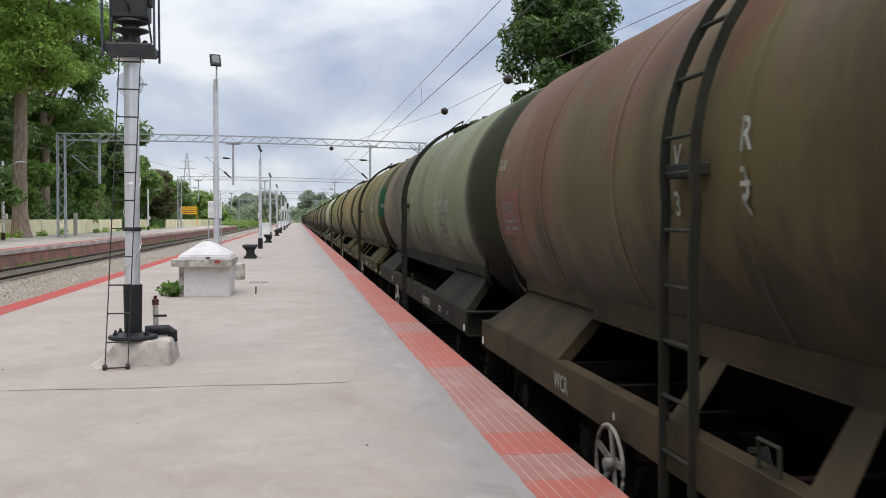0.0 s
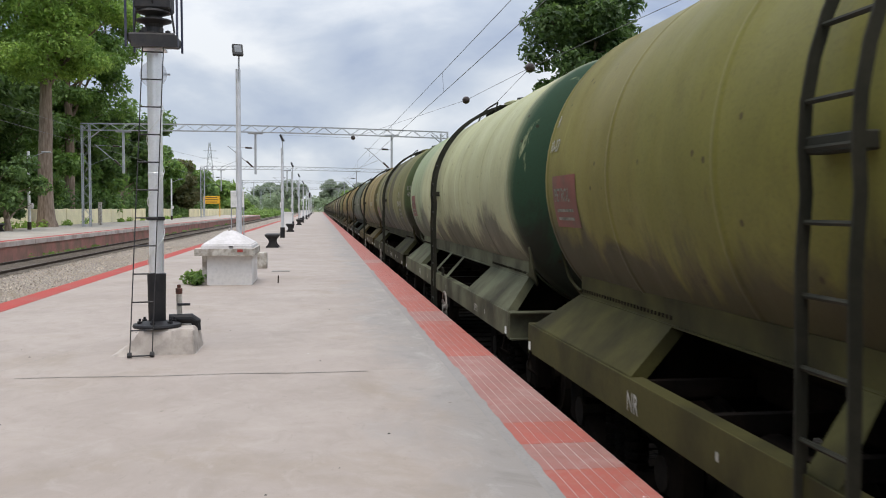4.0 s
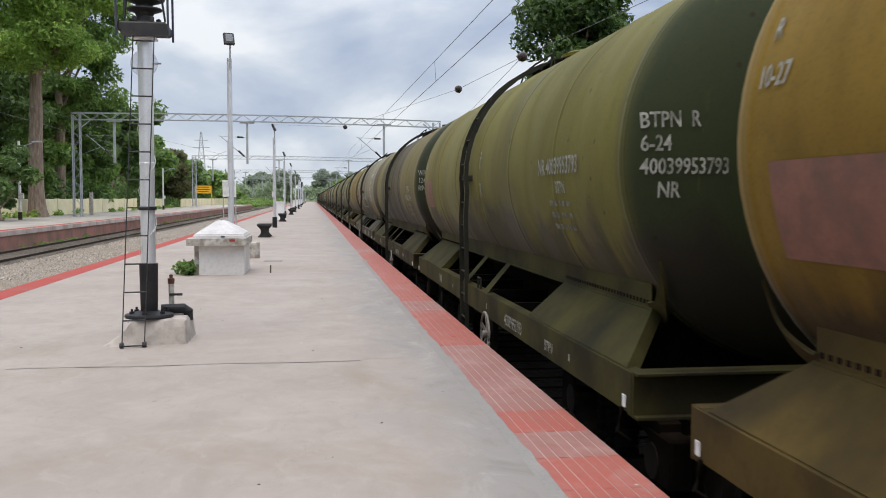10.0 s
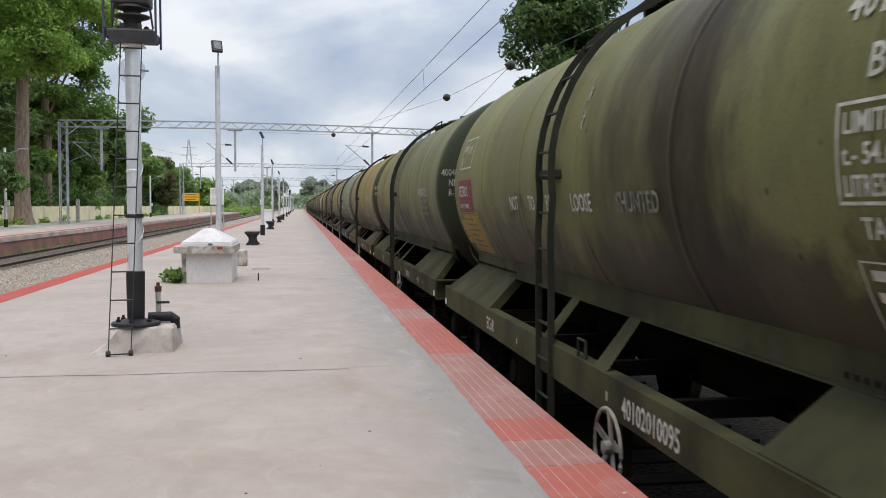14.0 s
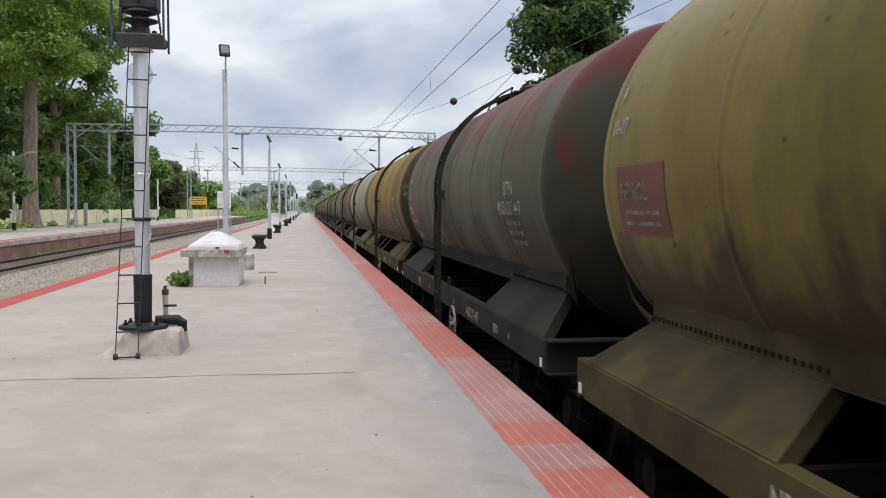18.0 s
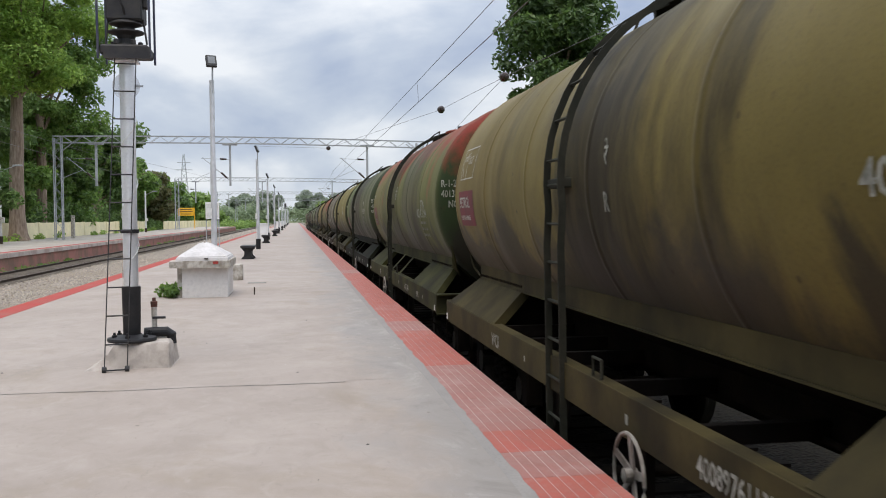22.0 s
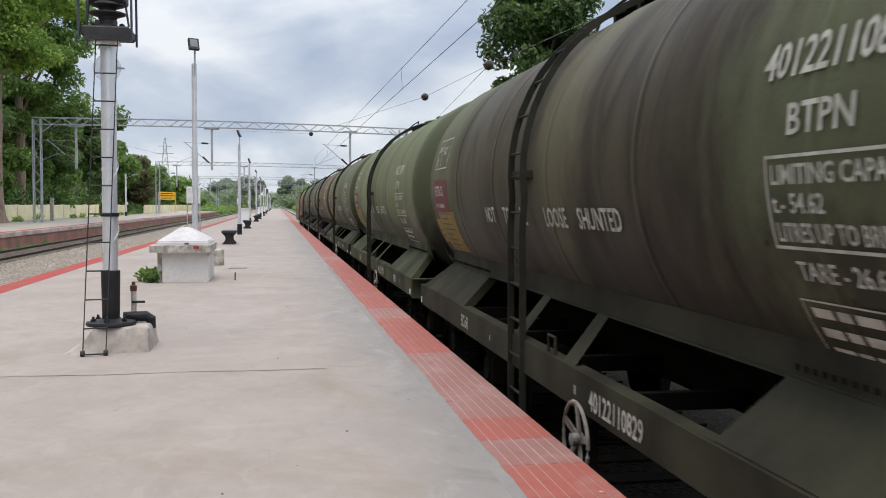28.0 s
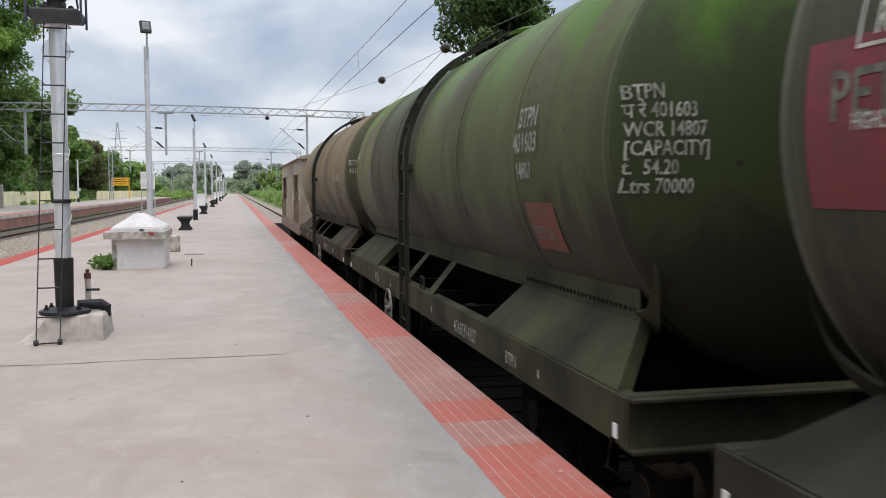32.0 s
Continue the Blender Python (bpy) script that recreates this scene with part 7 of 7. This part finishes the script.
# ------------------------------------------------------------------ overhead line
def truss(bm, p, q, depth, width, n, chord=0.05, lace=0.03):
    """A boxed lattice beam from p to q."""
    p, q = Vector(p), Vector(q)
    d = (q - p).normalized()
    s = d.cross(Vector((0, 0, 1)))
    s = s.normalized() * (width / 2) if s.length > 0.1 else Vector((0, width / 2, 0))
    u = s.cross(d).normalized() * (depth / 2)
    for a, b in ((1, 1), (1, -1), (-1, 1), (-1, -1)):
        bar(bm, p + s * a + u * b, q + s * a + u * b, chord, chord)
    for i in range(n):
        a, b = p.lerp(q, i / n), p.lerp(q, (i + 1) / n)
        f = 1 if i % 2 else -1
        for k in (1, -1):
            bar(bm, a + s * k + u * f, b + s * k - u * f, lace, lace)
        bar(bm, a + s * f + u, b - s * f + u, lace, lace)


def portal(y, x0=-19.8, x1=11.3, top=8.62, drops=(-16.4, -5.45, 6.3)):
    g = thing("portal_gantry", "galvanised lattice portal carrying the overhead line", "gantry", pose(0, y, 0), "portals over the tracks")
    n = 30
    bm = bmesh.new()
    pts = [Vector((x0 + (x1 - x0) * i / 8, 0, top - 0.25 + 0.12 * math.sin(math.pi * i / 8) - 0.30 * (i / 8) ** 1.5)) for i in range(9)]
    for a, b in zip(pts, pts[1:]):
        truss(bm, a, b, 0.55, 0.5, 5, 0.065, 0.035)
    part("beam", bm, M["galv"], g)
    for x, s in ((x0 + 0.35, 1), (x1 - 0.35, -1)):
        bm = bmesh.new()
        truss(bm, (x, 0, -1.1), (x, 0, top - (0.1 if s > 0 else 0.4)), 0.6, 0.5, 14, 0.075, 0.028)
        part("mast", bm, M["galv"], g)
        part("knee", bar(bmesh.new(), (x + 0.2 * s, 0, top - 1.3), (x + 1.2 * s, 0, top - 0.5), 0.08, 0.08), M["galv"], g)
    for x in drops:
        d = part("drop_arm", boxed(x - 0.09, x + 0.09, -0.09, 0.09, 4.5, 8.0), M["galv"], g)
        part("head_plate", boxed(x - 0.62, x + 0.62, -0.12, 0.12, 7.95, 8.06), M["galv"], d)
        part("cantilever", tube(bmesh.new(), [(x - 0.1, 0, 5.0), (x - 2.3, 0, 6.9)], 0.035, 6), M["galv"], d)
        part("stay_tube", tube(bmesh.new(), [(x - 0.1, 0, 6.75), (x - 2.4, 0, 6.85)], 0.02, 6), M["galv"], d)
        part("registration_arm", tube(bmesh.new(), [(x - 1.1, 0, 5.85), (x - 2.9, 0, 5.1)], 0.018, 6), M["galv"], d)
        for a, b in (((x - 0.25, 5.14), (x - 0.75, 5.62)), ((x - 0.3, 6.76), (x - 0.85, 6.79))):
            part("insulator", tube(bmesh.new(), [(a[0], 0, a[1]), (b[0], 0, b[1])], [0.07, 0.09], 10), M["porcelain"], d, "dark ribbed insulator")
    return g


def wires():
    def line(name, pts, r, label):
        w = thing(name, label, "wire")
        part("strand", tube(bmesh.new(), pts, r, 5, False), M["wire"], w)
        return w
    spans = [-64, 8, 80, 157, 234, 311]
    for cx in (TRACK - 0.05, SIDE + 0.4):
        con, cat = [], []
        for a, b in zip(spans, spans[1:]):
            for k in range(8):
                q = k / 8
                y = a + (b - a) * q
                st = 0.18 * (1 if spans.index(a) % 2 else -1) * (1 - 2 * q)
                con.append((cx + st, y, 4.90))
                cat.append((cx + st * 0.6, y, 5.75 - 0.35 * 4 * q * (1 - q) if y > 80 else 5.40 + 0.40 * (abs(y - 8) / 72) ** 1.3))
        line("contact_wire", con, 0.0085, "thin dark contact wire over the track")
        ca = line("catenary_wire", cat, 0.0075, "sagging catenary wire above the contact wire")
        for i in range(2, len(con), 2):
            if con[i][1] < 180:
                part("dropper", tube(bmesh.new(), [con[i], cat[i]], 0.006, 4, False), M["wire"], ca)
    # crossing span wire with strain insulators
    pts = [(-3.5, 80.0, 7.9), (1.82, 49.8, 5.41), (4.58, 28.4, 4.98), (4.95, 21.2, 4.90), (6.6, 12.0, 5.2)]
    s = line("span_wire", pts, 0.0065, "slack span wire with egg-shaped insulators")
    for p in pts[1:4]:
        d = Vector((0.1, -1, 0.0)).normalized()
        bm = lathe(bmesh.new(), [(0, -0.15), (0.035, -0.15), (0.035, -0.11), (0.085, -0.095), (0.115, -0.05), (0.12, 0.0), (0.105, 0.05), (0.11, 0.06), (0.06, 0.11), (0.03, 0.115), (0.03, 0.15), (0, 0.15)], 16, "y", Matrix.Translation(p))
        part("insulator", bm, M["porcelain"], s, "dark glazed ball insulator", True)
    line("feeder_wire", [(4.95, 21.2, 4.90), (7.05, 40.0, 5.49), (10.9, 80.0, 7.4)], 0.007, "thin feeder wire falling away behind the wagons")
    line("feeder_wire", [(-18, 80, 7.8), (-10, 110, 6.6), (-3, 140, 7.6)], 0.010, "thin feeder wire slanting over the track")


for q in (80, 157, 234, 311):
    portal(q)
wires()


def pylon(x, y, h):
    p = thing("pylon", "distant grey lattice power pylon", "pylon", pose(x, y, -1.1), "distant pylons")
    bm = bmesh.new()
    for a, b in ((1, 1), (1, -1), (-1, 1), (-1, -1)):
        bar(bm, (a * h * 0.09, b * h * 0.09, 0), (a * 0.3, b * 0.3, h), 0.13, 0.13)
    for i in range(8):
        z0, z1 = h * i / 8, h * (i + 1) / 8
        w0, w1 = h * 0.09 * (1 - i / 8) + 0.3, h * 0.09 * (1 - (i + 1) / 8) + 0.3
        for b in (1, -1):
            bar(bm, (-w0, b * w0, z0), (w1, b * w1, z1), 0.08, 0.08), bar(bm, (w0, b * w0, z0), (-w1, b * w1, z1), 0.08, 0.08)
    part("tower", bm, M["galv"], p)
    for z, w in ((h * 0.78, 0.16), (h * 0.88, 0.13)):
        part("cross_arm", boxed(-h * w * 0.7, h * w * 0.7, -0.2, 0.2, z, z + 0.22), M["galv"], p)


pylon(-50, 430, 33)
pylon(62, 520, 34)


def name_board():
    s = thing("station_sign", "yellow station name board on two posts", "sign", pose(-20.2, 176, 0))
    part("panel", boxed(-1.45, 1.40, -0.06, 0.06, 2.45, 3.90, bevel=0.02), M["yellow"], s)
    for x in (-1.52, 1.52):
        part("post", tube(bmesh.new(), [(x, 0.1, 0), (x, 0.1, 3.7), (x * 0.93, 0.1, 3.95)], 0.075, 8), M["yellow"] if x > 0 else M["galv"], s)
    for z, w in ((3.62, 1.05), (3.20, 1.2), (2.76, 0.95)):
        part("text_line", boxed(-w, w, -0.075, -0.06, z - 0.06, z + 0.07), M["iron"], s)
    s = thing("pole_lamp", "white pole lamp on the opposite platform", "lamp post", pose(-20.6, 68.5, 0), "pole lamps on the opposite platform")
    part("pole", tube(bmesh.new(), [(0, 0, 0), (0, 0, 5.6)], 0.10, 10), M["tag_white"], s)
    part("base_band", tube(bmesh.new(), [(0, 0, 0), (0, 0, 0.55)], 0.14, 10), M["rail"], s)
    part("arm", tube(bmesh.new(), [(0, 0, 5.05), (0.5, 0, 5.3), (1.3, 0, 5.6)], 0.03, 6), M["galv"], s)
    part("lamp_head", boxed(0.9, 1.55, -0.08, 0.08, 5.5, 5.6, bevel=0.02), M["galv"], s)
    part("switch_box", boxed(0.05, 0.3, -0.2, 0.0, 1.5, 1.9), M["white"], s)
    copy_thing(s, pose(-20.0, 128, 0))
    s = thing("stub_post", "bare grey concrete stub post", "post", pose(-20.2, 88, 0))
    part("shaft", boxed(-0.15, 0.15, -0.15, 0.15, 0, 2.1, bevel=0.02), M["old_plaster"], s)
    s = thing("line_signal", "distant colour light signal on a black post", "signal", pose(-2.5, 240, 0))
    part("post", tube(bmesh.new(), [(0, 0, 0), (0, 0, 4.4)], 0.1, 8), M["silver"], s)
    part("head", boxed(-0.25, 0.25, -0.2, 0.2, 4.3, 5.8, bevel=0.1), M["black"], s)


name_board()


# ------------------------------------------------------------------ coping tiles and loose stones
def coping_tiles():
    holder = tagged(new("coping"), "red coping tiles along the platform edge, partly worn pale", "coping", kind="structure")
    n, w, L = 7, 0.53 / 7, 0.60
    def block(x0, x1, y0, y1, z):
        b = 0.002
        return [(x0, y0, -0.012), (x1, y0, -0.012), (x1, y1, -0.012), (x0, y1, -0.012), (x0 + b, y0 + b, z), (x1 - b, y0 + b, z), (x1 - b, y1 - b, z), (x0 + b, y1 - b, z)]
    F = [(4, 5, 6, 7), (0, 1, 5, 4), (1, 2, 6, 5), (2, 3, 7, 6), (3, 0, 4, 7)]
    red = sheet("tile", block(0.0015, w - 0.0015, 0.0005, L - 0.0005, 0.004), F, M["tile_red"])
    dull = sheet("tile", block(0.0035, w - 0.0035, 0.001, L - 0.001, 0.004), F, M["tile_faded"])
    strong = [(4.0, 5.2), (5.8, 6.4), (9.4, 12.4), (13.6, 27.0)]
    is_red = lambda y: any(a <= y <= b for a, b in strong)
    rows = [3.4 + i * L for i in range(38)]
    rng = random.Random(8)
    for y in rows:
        for i in range(n):
            o = new("tile", red if is_red(y + L / 2) else dull)
            o.parent = holder
            o.location = (EDGE - 0.53 + i * w, y, rng.uniform(-0.0008, 0.0008))
    for mat, keep, name in ((M["tile_red"], True, "tile_run_red"), (M["tile_faded"], False, "tile_run_faded")):
        verts, faces = [], []
        y = START
        k = 0
        while y < END - L:
            if not (rows[0] - 0.01 < y + 0.15 < rows[-1] + L):
                redrow = noise.noise((0.0, y * 0.22, 3.0)) > -0.05 or y > 30
                if redrow == keep:
                    step = n if y < 60 else 1
                    for i in range(step):
                        ww = 0.53 / step
                        v = block(EDGE - 0.53 + i * ww + 0.003, EDGE - 0.53 + (i + 1) * ww - 0.003, y + 0.002, y + L - 0.002, 0.004)
                        q = len(verts)
                        verts += v
                        faces += [tuple(q + j for j in f) for f in F]
            y += L
        tagged(part(name, sheet(name, verts, faces, mat), None, holder), kind="stuff")


def loose_stones():
    rng = np.random.default_rng(9)
    n = 15000
    x = rng.uniform(SIDE + 1.35, LEFT - 0.2, n)
    y = 14 + 46 * rng.random(n) ** 1.5
    z = np.where(x > LEFT - 1.2, -0.97, -0.92) + rng.uniform(-0.02, 0.03, n)
    keep = (np.abs(np.abs(x - SIDE) - 0.872) > 0.09)
    x, y, z = x[keep], y[keep], z[keep]
    base = np.array([(1, 0, -0.3), (-0.5, 0.85, -0.3), (-0.5, -0.85, -0.3), (0.1, 0.1, 0.9), (0.6, 0.5, 0.4)])
    verts, faces = [], []
    for i in range(len(x)):
        s = rng.uniform(0.022, 0.05)
        a = rng.uniform(0, 6.28)
        c, q = math.cos(a), math.sin(a)
        b = base * s * rng.uniform(0.7, 1.3, (5, 3))
        k = len(verts)
        verts += [(x[i] + u * c - v * q, y[i] + u * q + v * c, z[i] + h) for u, v, h in b]
        faces += [(k, k + 4, k + 3), (k + 4, k + 1, k + 3), (k + 1, k + 2, k + 3), (k + 2, k, k + 3), (k, k + 1, k + 4)]
    tagged(part("ballast_stones", sheet("ballast_stones", verts, faces, M["stone"]), None, None), "loose grey ballast stones between the platforms", "gravel", kind="stuff")


def litter():
    """Leaves, chips and pebbles lying about on the platform floor."""
    rng = random.Random(31)
    chip = sheet("chip", [(-0.014, -0.01, 0), (0.016, -0.008, 0), (0.012, 0.011, 0), (-0.012, 0.012, 0), (0.0, 0.0, 0.010)], [(0, 1, 4), (1, 2, 4), (2, 3, 4), (3, 0, 4)], M["joint"])
    flake = sheet("flake", [(-0.016, -0.009, 0.001), (0.015, -0.008, 0.003), (0.017, 0.010, 0.001), (-0.013, 0.011, 0.004)], [(0, 1, 2, 3)], M["tag_white"])
    for k in range(30):
        x, y = rng.uniform(-4.3, 1.75), 4.2 + 12 * rng.random() ** 1.4
        pale = rng.random() < 0.2 or x > 1.3
        o = tagged(new("paper_scrap" if pale else "pebble", flake if pale else chip), "small white scrap of paper on the platform" if pale else "small dark pebble on the platform floor", "scrap" if pale else "pebble", "litter on the platform")
        o.matrix_basis = pose(x, y, 0.005 if x > 1.2 else 0.0005, 0, 0, rng.uniform(0, 360)) @ Matrix.Scale(rng.uniform(0.4, 1.0), 4)


coping_tiles()
loose_stones()
litter()


# ------------------------------------------------------------------ what moves
def motions():
    times = list(range(33))
    def place(k, t):
        i = min(int(t), 31)
        return k * PITCH - (RUN[i] + (RUN[i + 1] - RUN[i]) * (t - i)) - LAD
    for k, w in enumerate(WAGON_LIST):
        walk(w, [(t, pose(TRACK, place(k, t), RAIL)) for t in times])
    tail = (len(WAGON_LIST) - 1) * PITCH + 6.21 + 5.85
    walk(VAN, [(t, pose(TRACK, tail - RUN[t] - LAD, RAIL)) for t in times])
    # the wheels roll while they come past
    for k, w in enumerate([*WAGON_LIST, VAN]):
        for o in w.children_recursive:
            if not o.name.startswith("wheelset"):
                continue
            at = o.matrix_basis.translation.copy()
            y0 = k * PITCH if k < len(WAGON_LIST) else tail
            rows, turn = [], 0.0
            near = [f for f in range(0, 961) if 0.5 < place(0, f / 30) + y0 + at.y < 21.0]
            if not near:
                continue
            if near[0] > 0:
                rows.append((0, pose(*at)))
            s0 = place(0, near[0] / 30)
            for f in near:
                turn = math.degrees((s0 - place(0, f / 30)) / 0.5)
                rows.append((f / 30, pose(*at, turn)))
            if near[-1] < 960:
                rows.append((32, pose(*at, turn)))
            walk(o, rows)


motions()
